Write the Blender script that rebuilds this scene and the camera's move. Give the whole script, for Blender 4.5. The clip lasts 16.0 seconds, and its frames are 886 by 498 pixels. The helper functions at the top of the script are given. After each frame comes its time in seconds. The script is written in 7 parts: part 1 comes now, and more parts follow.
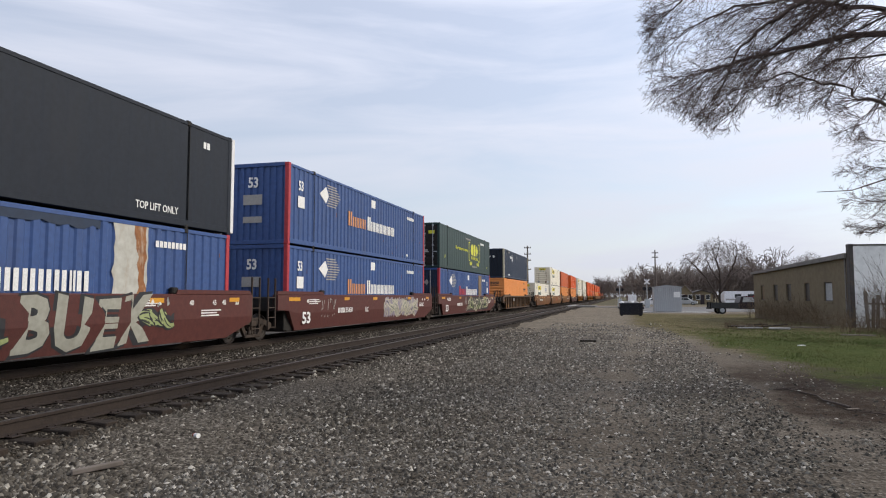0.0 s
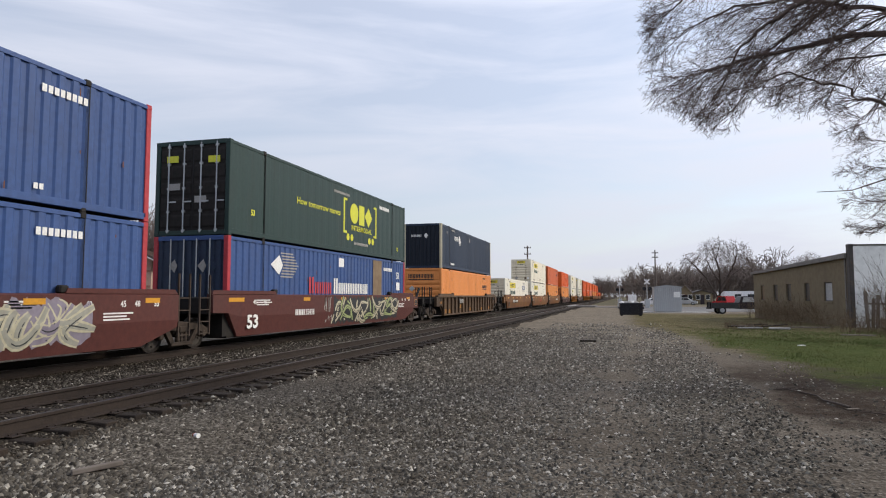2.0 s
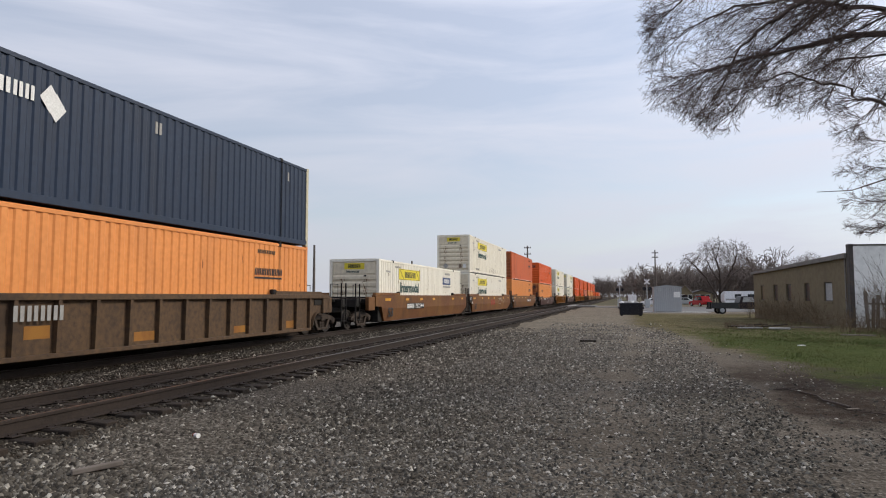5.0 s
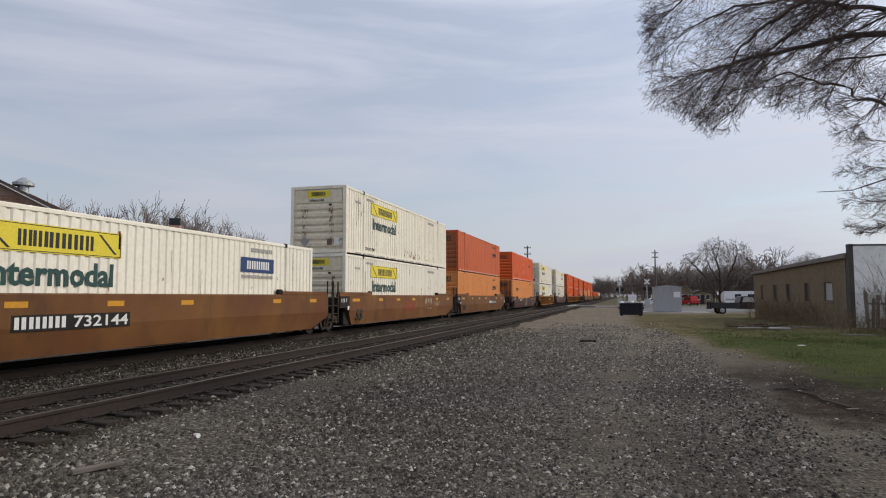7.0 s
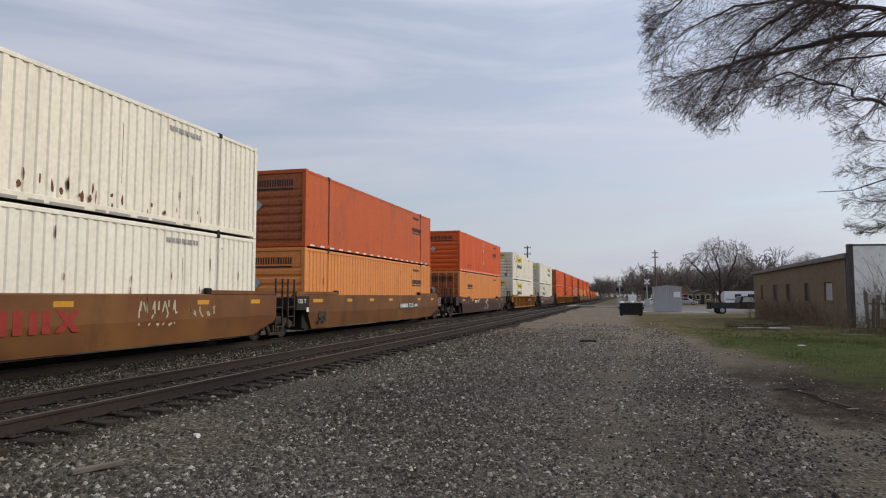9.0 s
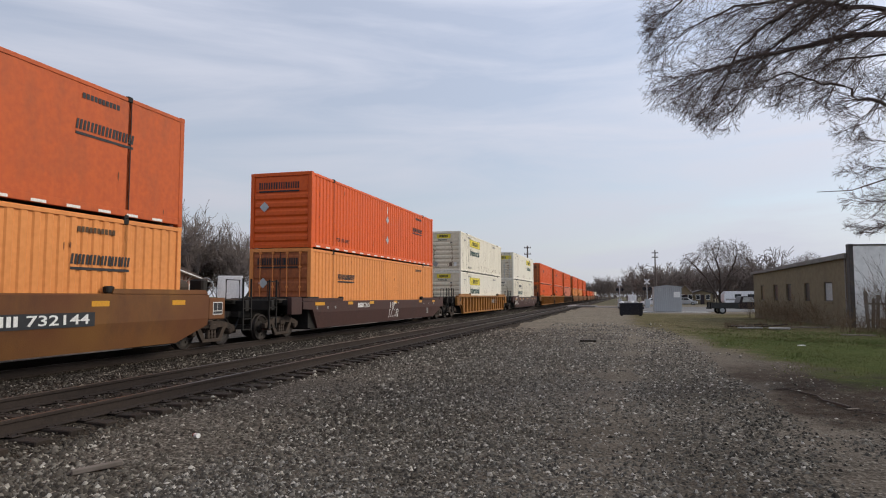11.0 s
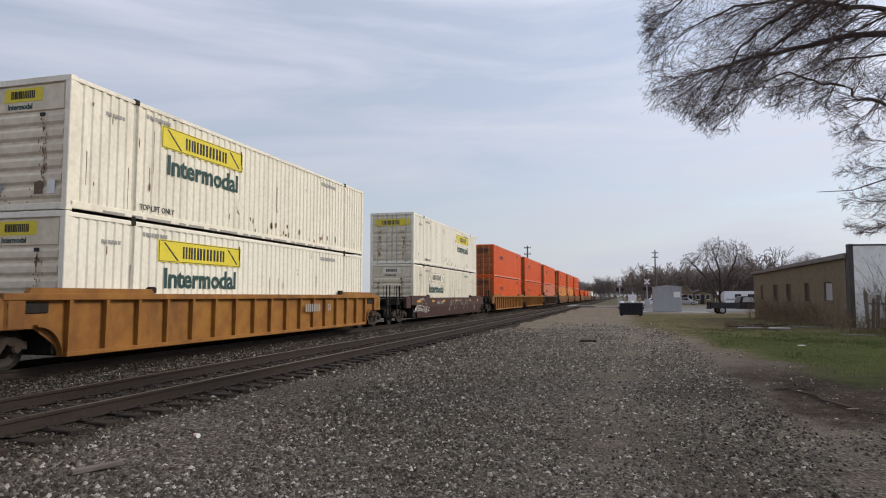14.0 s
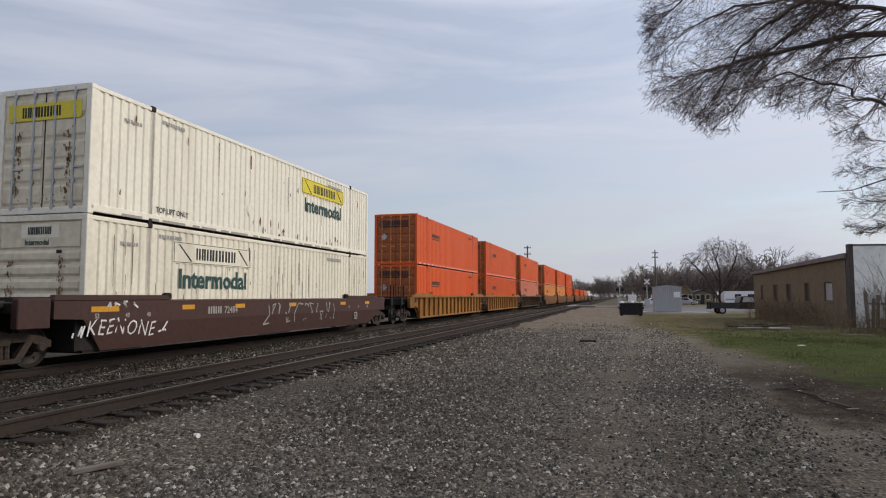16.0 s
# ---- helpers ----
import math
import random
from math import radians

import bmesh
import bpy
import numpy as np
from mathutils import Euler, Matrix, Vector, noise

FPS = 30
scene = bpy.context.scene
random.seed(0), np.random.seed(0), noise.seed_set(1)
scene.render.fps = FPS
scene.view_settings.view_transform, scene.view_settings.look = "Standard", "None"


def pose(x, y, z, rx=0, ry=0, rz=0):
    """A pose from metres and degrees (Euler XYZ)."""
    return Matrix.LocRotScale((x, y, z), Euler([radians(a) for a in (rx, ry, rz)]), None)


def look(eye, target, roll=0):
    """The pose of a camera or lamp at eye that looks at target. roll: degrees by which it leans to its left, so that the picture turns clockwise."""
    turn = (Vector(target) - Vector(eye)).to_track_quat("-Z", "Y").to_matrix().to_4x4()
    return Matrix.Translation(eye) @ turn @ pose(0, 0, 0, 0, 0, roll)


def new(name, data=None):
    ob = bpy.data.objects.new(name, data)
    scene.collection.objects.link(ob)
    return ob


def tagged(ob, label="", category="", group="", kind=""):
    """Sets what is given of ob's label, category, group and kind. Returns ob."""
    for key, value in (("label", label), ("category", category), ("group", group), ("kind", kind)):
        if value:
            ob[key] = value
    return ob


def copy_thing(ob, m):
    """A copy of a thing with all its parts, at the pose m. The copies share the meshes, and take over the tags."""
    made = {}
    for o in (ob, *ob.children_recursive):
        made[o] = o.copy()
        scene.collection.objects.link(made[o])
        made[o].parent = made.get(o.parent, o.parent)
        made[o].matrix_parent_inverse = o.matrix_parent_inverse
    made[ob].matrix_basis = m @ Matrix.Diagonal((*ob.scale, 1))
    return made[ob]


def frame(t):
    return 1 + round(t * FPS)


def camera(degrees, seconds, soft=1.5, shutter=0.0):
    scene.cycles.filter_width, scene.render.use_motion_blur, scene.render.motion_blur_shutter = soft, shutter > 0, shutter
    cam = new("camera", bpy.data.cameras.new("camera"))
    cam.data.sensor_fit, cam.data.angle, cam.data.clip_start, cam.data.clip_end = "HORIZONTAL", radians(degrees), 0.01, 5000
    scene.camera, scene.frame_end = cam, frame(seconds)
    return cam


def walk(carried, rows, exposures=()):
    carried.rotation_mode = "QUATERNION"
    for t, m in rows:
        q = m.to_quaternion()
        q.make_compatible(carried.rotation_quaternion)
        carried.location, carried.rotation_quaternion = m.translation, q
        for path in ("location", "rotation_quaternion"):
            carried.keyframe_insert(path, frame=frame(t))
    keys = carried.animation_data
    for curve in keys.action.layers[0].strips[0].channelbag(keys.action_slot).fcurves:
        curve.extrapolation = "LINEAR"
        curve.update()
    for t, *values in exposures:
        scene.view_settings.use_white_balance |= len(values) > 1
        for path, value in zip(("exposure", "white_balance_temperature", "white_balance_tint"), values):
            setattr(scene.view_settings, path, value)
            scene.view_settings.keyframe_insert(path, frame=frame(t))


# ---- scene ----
cam = camera(68.40, 16.0, soft=1.1, shutter=0.0)
EYE = (0.0, 0.0, 1.46)
AIM = (EYE[0] + math.sin(radians(-15.374)), EYE[1] + math.cos(radians(-15.374)), EYE[2] + math.tan(radians(4.147)))
walk(cam, [(0.0, look(EYE, AIM)), (16.0, look(EYE, AIM))], exposures=[(0.0, 0.08), (4.0, 0.05), (6.3, -0.27), (9.0, -0.31), (11.3, -0.18), (14.0, -0.17), (14.6, -0.22), (16.0, -0.28)])

# ---- light: thin bright cloud over pale blue, a veiled low sun ----
SUN_ELEV, SUN_AZ = 30.0, 66.0          # degrees; azimuth from +Y towards +X
world = bpy.data.worlds.new("world")
scene.world = world
world.use_nodes = True
wt = world.node_tree
wt.nodes.clear()


def wnode(kind, **inputs):
    n = wt.nodes.new(kind)
    for k, v in inputs.items():
        n.inputs[k].default_value = v
    return n


sky = wt.nodes.new("ShaderNodeTexSky")
sky.sky_type, sky.sun_disc = "NISHITA", False
sky.sun_elevation, sky.sun_rotation = radians(SUN_ELEV), radians(SUN_AZ)
wco = wt.nodes.new("ShaderNodeTexCoord")
wmap = wt.nodes.new("ShaderNodeMapping")
wmap.inputs["Scale"].default_value = (1.2, 1.0, 7.0)
wmap.inputs["Rotation"].default_value = (radians(7), radians(-9), radians(20))
wt.links.new(wco.outputs["Generated"], wmap.inputs["Vector"])
wn1 = wnode("ShaderNodeTexNoise", Scale=1.9, Detail=6.0, Roughness=0.55, Distortion=0.5)
wt.links.new(wmap.outputs["Vector"], wn1.inputs["Vector"])
wr = wt.nodes.new("ShaderNodeValToRGB")
wr.color_ramp.elements[0].position, wr.color_ramp.elements[0].color = 0.34, (0.56, 0.56, 0.56, 1)
wr.color_ramp.elements[1].position, wr.color_ramp.elements[1].color = 0.66, (1.0, 1.0, 1.0, 1)
wt.links.new(wn1.outputs["Fac"], wr.inputs["Fac"])
wsep = wt.nodes.new("ShaderNodeSeparateXYZ")
wt.links.new(wco.outputs["Generated"], wsep.inputs["Vector"])
whz = wt.nodes.new("ShaderNodeMapRange")
whz.inputs["From Min"].default_value, whz.inputs["From Max"].default_value = 0.0, 0.30
whz.inputs["To Min"].default_value, whz.inputs["To Max"].default_value = 1.0, 0.0
wt.links.new(wsep.outputs["Z"], whz.inputs["Value"])
wmx = wt.nodes.new("ShaderNodeMath")
wmx.operation = "MAXIMUM"
wt.links.new(wr.outputs["Color"], wmx.inputs[0])
wt.links.new(whz.outputs["Result"], wmx.inputs[1])
wsc = wt.nodes.new("ShaderNodeVectorMath")
wsc.operation = "SCALE"
wsc.inputs["Scale"].default_value = 0.15
wt.links.new(sky.outputs["Color"], wsc.inputs[0])
wcl = wt.nodes.new("ShaderNodeValToRGB")
wcl.color_ramp.elements[0].position, wcl.color_ramp.elements[0].color = 0.0, (0.605, 0.625, 0.695, 1)
wcl.color_ramp.elements[1].position, wcl.color_ramp.elements[1].color = 0.42, (0.80, 0.84, 0.985, 1)
wt.links.new(wsep.outputs["Z"], wcl.inputs["Fac"])
wmix = wt.nodes.new("ShaderNodeMix")
wmix.data_type = "RGBA"
wt.links.new(wmx.outputs["Value"], wmix.inputs["Factor"])
wt.links.new(wsc.outputs["Vector"], wmix.inputs[6])
wt.links.new(wcl.outputs["Color"], wmix.inputs[7])
wbg = wnode("ShaderNodeBackground", Strength=1.0)
# thinner, brighter veil towards the sun's side
wside = wt.nodes.new("ShaderNodeMapRange")
wside.inputs["From Min"].default_value, wside.inputs["From Max"].default_value = -0.9, 0.35
wside.inputs["To Min"].default_value, wside.inputs["To Max"].default_value = 0.9, 1.16
wt.links.new(wsep.outputs["X"], wside.inputs["Value"])
wt.links.new(wside.outputs["Result"], wbg.inputs["Strength"])
wt.links.new(wmix.outputs[2], wbg.inputs["Color"])
wo = wt.nodes.new("ShaderNodeOutputWorld")
wt.links.new(wbg.outputs["Background"], wo.inputs["Surface"])

sun_data = bpy.data.lights.new("sun", "SUN")
sun_data.energy, sun_data.angle, sun_data.color = 2.6, radians(16), (1.0, 0.90, 0.75)
sun = new("sun", sun_data)
sd = Vector((math.sin(radians(SUN_AZ)) * math.cos(radians(SUN_ELEV)), math.cos(radians(SUN_AZ)) * math.cos(radians(SUN_ELEV)), math.sin(radians(SUN_ELEV))))
sun.matrix_basis = look(sd * 60, (0, 0, 0))


# ---- materials ----
def material(name, base, second=None, rough=0.6, metal=0.0, grain=8.0, stain=0.7, stain_col=None, stain_amt=0.35, bump=0.15,
             bump_scale=40.0, streak=0.0, coords="Object", vary=0.0, spec=0.25):
    """Paint, metal or stone: base colour varied fine and coarse, dirt patches, vertical streaks, relief."""
    m = bpy.data.materials.new(name)
    m.use_nodes = True
    t = m.node_tree
    b = t.nodes["Principled BSDF"]
    b.inputs["Roughness"].default_value, b.inputs["Metallic"].default_value = rough, metal
    b.inputs["Specular IOR Level"].default_value = spec
    co = t.nodes.new("ShaderNodeTexCoord")
    n1 = t.nodes.new("ShaderNodeTexNoise")
    n1.inputs["Scale"].default_value, n1.inputs["Detail"].default_value = grain, 5.0
    t.links.new(co.outputs[coords], n1.inputs["Vector"])
    second = second or tuple(c * 0.78 for c in base)
    mx = t.nodes.new("ShaderNodeMix")
    mx.data_type = "RGBA"
    mx.inputs[6].default_value, mx.inputs[7].default_value = (*base, 1), (*second, 1)
    r1 = t.nodes.new("ShaderNodeMapRange")
    r1.inputs["From Min"].default_value, r1.inputs["From Max"].default_value = 0.35, 0.68
    t.links.new(n1.outputs["Fac"], r1.inputs["Value"])
    t.links.new(r1.outputs["Result"], mx.inputs["Factor"])
    colour = mx.outputs[2]
    if stain_amt > 0:
        mp = t.nodes.new("ShaderNodeMapping")
        mp.inputs["Scale"].default_value = (1, 1, 1 - 0.88 * min(streak, 1.0))
        t.links.new(co.outputs[coords], mp.inputs["Vector"])
        n2 = t.nodes.new("ShaderNodeTexNoise")
        n2.inputs["Scale"].default_value, n2.inputs["Detail"].default_value, n2.inputs["Roughness"].default_value = stain, 7.0, 0.65
        t.links.new(mp.outputs["Vector"], n2.inputs["Vector"])
        r2 = t.nodes.new("ShaderNodeMapRange")
        r2.inputs["From Min"].default_value, r2.inputs["From Max"].default_value = 0.5, 0.72
        r2.inputs["To Max"].default_value = stain_amt
        t.links.new(n2.outputs["Fac"], r2.inputs["Value"])
        m2 = t.nodes.new("ShaderNodeMix")
        m2.data_type = "RGBA"
        m2.inputs[7].default_value = (*(stain_col or tuple(c * 0.4 for c in base)), 1)
        t.links.new(r2.outputs["Result"], m2.inputs["Factor"])
        t.links.new(colour, m2.inputs[6])
        colour = m2.outputs[2]
    if vary > 0:
        oi = t.nodes.new("ShaderNodeObjectInfo")
        hs = t.nodes.new("ShaderNodeHueSaturation")
        r3 = t.nodes.new("ShaderNodeMapRange")
        r3.inputs["To Min"].default_value, r3.inputs["To Max"].default_value = 1 - vary, 1 + vary
        t.links.new(oi.outputs["Random"], r3.inputs["Value"])
        t.links.new(r3.outputs["Result"], hs.inputs["Value"])
        t.links.new(colour, hs.inputs["Color"])
        colour = hs.outputs["Color"]
    t.links.new(colour, b.inputs["Base Color"])
    if bump > 0:
        n3 = t.nodes.new("ShaderNodeTexNoise")
        n3.inputs["Scale"].default_value, n3.inputs["Detail"].default_value = bump_scale, 4.0
        t.links.new(co.outputs[coords], n3.inputs["Vector"])
        bp = t.nodes.new("ShaderNodeBump")
        bp.inputs["Strength"].default_value, bp.inputs["Distance"].default_value = bump, 0.02
        t.links.new(n3.outputs["Fac"], bp.inputs["Height"])
        t.links.new(bp.outputs["Normal"], b.inputs["Normal"])
    return m


RUST = (0.16, 0.07, 0.035)
GRIME = (0.055, 0.045, 0.04)
M = {}
M["mid_blue"] = material("blue container paint", (0.042, 0.085, 0.225), (0.034, 0.068, 0.185), 0.5, stain_amt=0.45, stain=0.8, stain_col=(0.05, 0.06, 0.1), streak=0.8, vary=0.08)
M["navy"] = material("dark navy container paint", (0.012, 0.017, 0.027), (0.009, 0.013, 0.021), 0.65, stain_amt=0.4, stain_col=(0.02, 0.022, 0.027), streak=0.8)
M["slate_blue"] = material("slate blue container paint", (0.022, 0.036, 0.066), (0.018, 0.029, 0.054), 0.5, stain_amt=0.4, stain_col=(0.03, 0.03, 0.035), streak=0.8)
M["green"] = material("dark green container paint", (0.019, 0.042, 0.037), (0.015, 0.034, 0.031), 0.5, stain_amt=0.4, stain_col=(0.03, 0.035, 0.03), streak=0.8)
M["cream"] = material("off-white container paint", (0.80, 0.755, 0.63), (0.70, 0.655, 0.54), 0.45, stain_amt=0.5, stain=0.9, stain_col=(0.42, 0.37, 0.29), streak=0.85, vary=0.05)
M["white"] = material("white container paint", (0.82, 0.785, 0.675), (0.74, 0.70, 0.60), 0.45, stain_amt=0.35, stain=0.9, stain_col=(0.5, 0.45, 0.36), streak=0.85)
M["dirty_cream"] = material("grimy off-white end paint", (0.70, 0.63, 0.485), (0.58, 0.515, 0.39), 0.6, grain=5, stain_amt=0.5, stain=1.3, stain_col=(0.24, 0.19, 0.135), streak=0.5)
M["orange"] = material("bright orange container paint", (0.66, 0.10, 0.016), (0.58, 0.084, 0.014), 0.45, stain_amt=0.35, stain_col=(0.33, 0.08, 0.03), streak=0.85, vary=0.06)
M["red_orange"] = material("red orange container paint", (0.66, 0.105, 0.016), (0.58, 0.088, 0.014), 0.45, stain_amt=0.35, stain_col=(0.3, 0.06, 0.03), streak=0.85)
M["light_orange"] = material("faded orange container paint", (0.70, 0.27, 0.08), (0.62, 0.23, 0.064), 0.5, stain_amt=0.4, stain_col=(0.38, 0.15, 0.06), streak=0.85, vary=0.06)
M["old_orange"] = material("weathered orange container paint", (0.50, 0.10, 0.024), (0.42, 0.08, 0.022), 0.6, stain_amt=0.6, stain=0.9, stain_col=(0.22, 0.07, 0.035), streak=0.6)
# for end walls: darker and browner than the orange of the sides
M["brown_orange"] = material("brownish orange end paint", (0.34, 0.105, 0.036), (0.24, 0.07, 0.028), 0.6, stain_amt=0.6, stain=1.4, stain_col=(0.10, 0.04, 0.025), streak=0.6)
M["pink_orange"] = material("washed pink orange paint", (0.60, 0.20, 0.12), (0.54, 0.17, 0.1), 0.5, stain_amt=0.3, streak=0.8)
M["red_post"] = material("red corner paint", (0.42, 0.045, 0.055), None, 0.5, stain_amt=0.3, streak=0.6)
M["cream_post"] = material("cream corner paint", (0.55, 0.50, 0.36), None, 0.5, stain_amt=0.4, stain_col=RUST, streak=0.6)
M["maroon"] = material("oxide red car paint", (0.09, 0.028, 0.023), (0.07, 0.022, 0.019), 0.65, stain_amt=0.55, stain=0.6, stain_col=(0.07, 0.035, 0.03), streak=0.5, bump=0.2)
M["dark_maroon"] = material("dark oxide car paint", (0.064, 0.03, 0.025), (0.05, 0.025, 0.021), 0.65, stain_amt=0.5, stain=0.6, stain_col=(0.04, 0.028, 0.026), streak=0.5, bump=0.2)
M["worn_yellow"] = material("weathered yellow car paint", (0.125, 0.047, 0.018), (0.185, 0.085, 0.023), 0.65, grain=0.55, stain_amt=0.85, stain=0.75, stain_col=(0.07, 0.03, 0.017), streak=0.45, bump=0.2, vary=0.1)
M["yellow_car"] = material("yellow car paint", (0.29, 0.132, 0.024), (0.215, 0.088, 0.02), 0.6, grain=2.5, stain_amt=0.75, stain=0.9, stain_col=(0.105, 0.043, 0.018), streak=0.5, bump=0.2)
M["tan_car"] = material("grimy tan car paint", (0.105, 0.062, 0.032), (0.06, 0.038, 0.024), 0.7, stain_amt=0.8, stain=0.8, stain_col=(0.035, 0.024, 0.018), streak=0.5, bump=0.2)
M["grime"] = material("greasy black steel", (0.012, 0.011, 0.010), (0.02, 0.017, 0.015), 0.75, stain_amt=0.3, stain_col=(0.04, 0.03, 0.024), bump=0.3)
M["truck"] = material("dusty brown truck steel", (0.058, 0.041, 0.031), (0.036, 0.027, 0.021), 0.8, stain_amt=0.4, stain_col=(0.03, 0.026, 0.023), bump=0.3)
M["wheel"] = material("worn steel wheel", (0.05, 0.042, 0.038), (0.03, 0.026, 0.023), 0.55, metal=0.4, stain_amt=0.3)
M["galv"] = material("galvanised metal", (0.42, 0.44, 0.45), (0.35, 0.37, 0.38), 0.45, metal=0.5, stain_amt=0.3, stain_col=(0.25, 0.25, 0.25))
M["dark_seam"] = material("dark seam rubber", (0.02, 0.02, 0.022), None, 0.8, stain_amt=0, bump=0)
M["mark_white"] = material("white marking paint", (0.78, 0.78, 0.76), (0.6, 0.6, 0.58), 0.6, grain=30, stain_amt=0.2, bump=0)
M["mark_yellow"] = material("yellow marking paint", (0.72, 0.60, 0.05), (0.64, 0.52, 0.05), 0.55, grain=20, stain_amt=0.25, bump=0)
M["mark_lime"] = material("yellow green logo paint", (0.62, 0.62, 0.05), (0.5, 0.5, 0.05), 0.55, grain=20, stain_amt=0.2, bump=0)
M["mark_amber"] = material("amber reflector", (0.62, 0.30, 0.025), (0.5, 0.24, 0.03), 0.4, grain=20, stain_amt=0.3, bump=0)
M["mark_black"] = material("black marking paint", (0.03, 0.032, 0.036), None, 0.6, stain_amt=0.1, bump=0)
M["mark_teal"] = material("dark green lettering paint", (0.03, 0.075, 0.07), None, 0.6, stain_amt=0.1, bump=0)
M["mark_navy"] = material("navy panel paint", (0.03, 0.06, 0.16), None, 0.5, stain_amt=0.1, bump=0)
M["mark_red"] = material("red marking paint", (0.30, 0.035, 0.022), None, 0.6, stain_amt=0.2, bump=0)
M["mark_tan"] = material("faded orange lettering", (0.55, 0.26, 0.12), None, 0.6, stain_amt=0.1, bump=0)
M["mark_grey"] = material("faded grey marking paint", (0.34, 0.33, 0.31), None, 0.6, grain=30, stain_amt=0.2, bump=0)
M["graf_grey"] = material("silver grey spray paint", (0.33, 0.325, 0.275), (0.27, 0.265, 0.22), 0.6, stain_amt=0.2, bump=0)
M["graf_green"] = material("pale green spray paint", (0.33, 0.38, 0.17), None, 0.5, stain_amt=0.2, bump=0)
M["graf_violet"] = material("dusty violet spray paint", (0.25, 0.22, 0.27), None, 0.5, stain_amt=0.2, bump=0)
M["graf_cream"] = material("cream spray paint", (0.50, 0.46, 0.33), None, 0.5, stain_amt=0.2, bump=0)
M["old_grime"] = material("brown grime", (0.17, 0.12, 0.085), (0.12, 0.08, 0.055), 0.85, grain=20, stain_amt=0.3, bump=0)
M["run_off"] = material("brown run-off stain", (0.30, 0.205, 0.125), (0.19, 0.12, 0.07), 0.85, grain=25, stain_amt=0.3, bump=0)
M["rust"] = material("rust", (0.20, 0.085, 0.04), (0.12, 0.05, 0.03), 0.85, stain_amt=0.4)
M["rust_board"] = material("rust streaked patch", (0.30, 0.14, 0.06), (0.20, 0.085, 0.04), 0.85, grain=5, stain_amt=1.0, stain=3.5, stain_col=(0.46, 0.41, 0.33), streak=0.7)
M["bare_patch"] = material("pale bare metal patch", (0.45, 0.45, 0.41), (0.36, 0.35, 0.31), 0.6, grain=5, stain_amt=0.5, stain=2.5, stain_col=(0.26, 0.17, 0.10), streak=0.8)
M["wood_patch"] = material("weathered plywood patch", (0.22, 0.16, 0.10), (0.16, 0.11, 0.07), 0.8, grain=3, stain_amt=0.6, stain=2.2, stain_col=(0.12, 0.08, 0.05), streak=0.9)
M["rail"] = material("rusty rail steel", (0.033, 0.023, 0.018), (0.022, 0.016, 0.013), 0.75, grain=20, stain_amt=0.3, bump=0.2)
M["rail_top"] = material("worn rail head", (0.10, 0.088, 0.08), (0.06, 0.05, 0.045), 0.4, metal=0.7, grain=14, stain_amt=0.4)
M["tie"] = material("creosoted timber", (0.03, 0.022, 0.016), (0.02, 0.015, 0.012), 0.9, grain=12, stain=3, stain_amt=0.4, stain_col=(0.06, 0.05, 0.04), bump=0.5, vary=0.3)
M["brick"] = material("brown brick", (0.45, 0.25, 0.185), (0.34, 0.185, 0.14), 0.85, grain=12, stain_amt=0.4, stain=0.8, stain_col=(0.42, 0.26, 0.195), vary=0.3, bump=0.4)
M["mortar"] = material("grey brown mortar", (0.47, 0.33, 0.27), (0.4, 0.28, 0.22), 0.9, stain_amt=0.3, bump=0.3)
M["band_brick"] = material("pale brick course", (0.52, 0.33, 0.26), None, 0.85, stain_amt=0.3)
M["shingle"] = material("dark brown shingles", (0.095, 0.065, 0.055), (0.07, 0.048, 0.042), 0.9, grain=6, stain_amt=0.3, bump=0.5, vary=0.2)
M["trim_white"] = material("white painted trim", (0.72, 0.72, 0.72), (0.62, 0.62, 0.62), 0.5, stain_amt=0.2)
M["block_wall"] = material("brown painted block", (0.20, 0.162, 0.102), (0.165, 0.13, 0.083), 0.85, grain=3, stain_amt=0.4, stain=0.5, stain_col=(0.115, 0.092, 0.064), streak=0.4, bump=0.3, bump_scale=18)
M["white_wall"] = material("peeling white wall paint", (0.86, 0.86, 0.83), (0.74, 0.74, 0.71), 0.8, grain=3, stain_amt=0.55, stain=0.9, stain_col=(0.52, 0.52, 0.49), streak=0.4, bump=0.3)
M["roof_edge"] = material("dark metal roof edge", (0.075, 0.065, 0.06), None, 0.6, stain_amt=0.3)
M["truck_grey"] = material("faded grey truck paint", (0.045, 0.046, 0.046), (0.03, 0.031, 0.031), 0.5, stain_amt=0.4)
M["fascia"] = material("weathered metal fascia", (0.19, 0.175, 0.16), (0.13, 0.118, 0.108), 0.6, stain_amt=0.4, streak=0.3)
M["bark"] = material("grey brown bark", (0.085, 0.066, 0.055), (0.06, 0.047, 0.04), 0.9, grain=14, stain_amt=0.3, bump=0.5)
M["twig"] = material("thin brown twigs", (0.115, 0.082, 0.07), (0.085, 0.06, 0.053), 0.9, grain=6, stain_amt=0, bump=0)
# far trees: the near twig colour made paler and greyer, haze put into it
M["twig_hazed"] = material("grey brown twigs paled by haze", (0.19, 0.157, 0.14), (0.155, 0.128, 0.114), 0.95, grain=1, stain_amt=0, bump=0)
M["pole_wood"] = material("weathered pole wood", (0.14, 0.12, 0.105), None, 0.85, stain_amt=0.2)
M["bin"] = material("black waste bin steel", (0.018, 0.02, 0.027), (0.03, 0.032, 0.04), 0.5, stain_amt=0.4, stain_col=(0.06, 0.045, 0.04))
M["glass_dark"] = material("dark window glass", (0.02, 0.022, 0.025), None, 0.08, stain_amt=0, bump=0, spec=0.6)
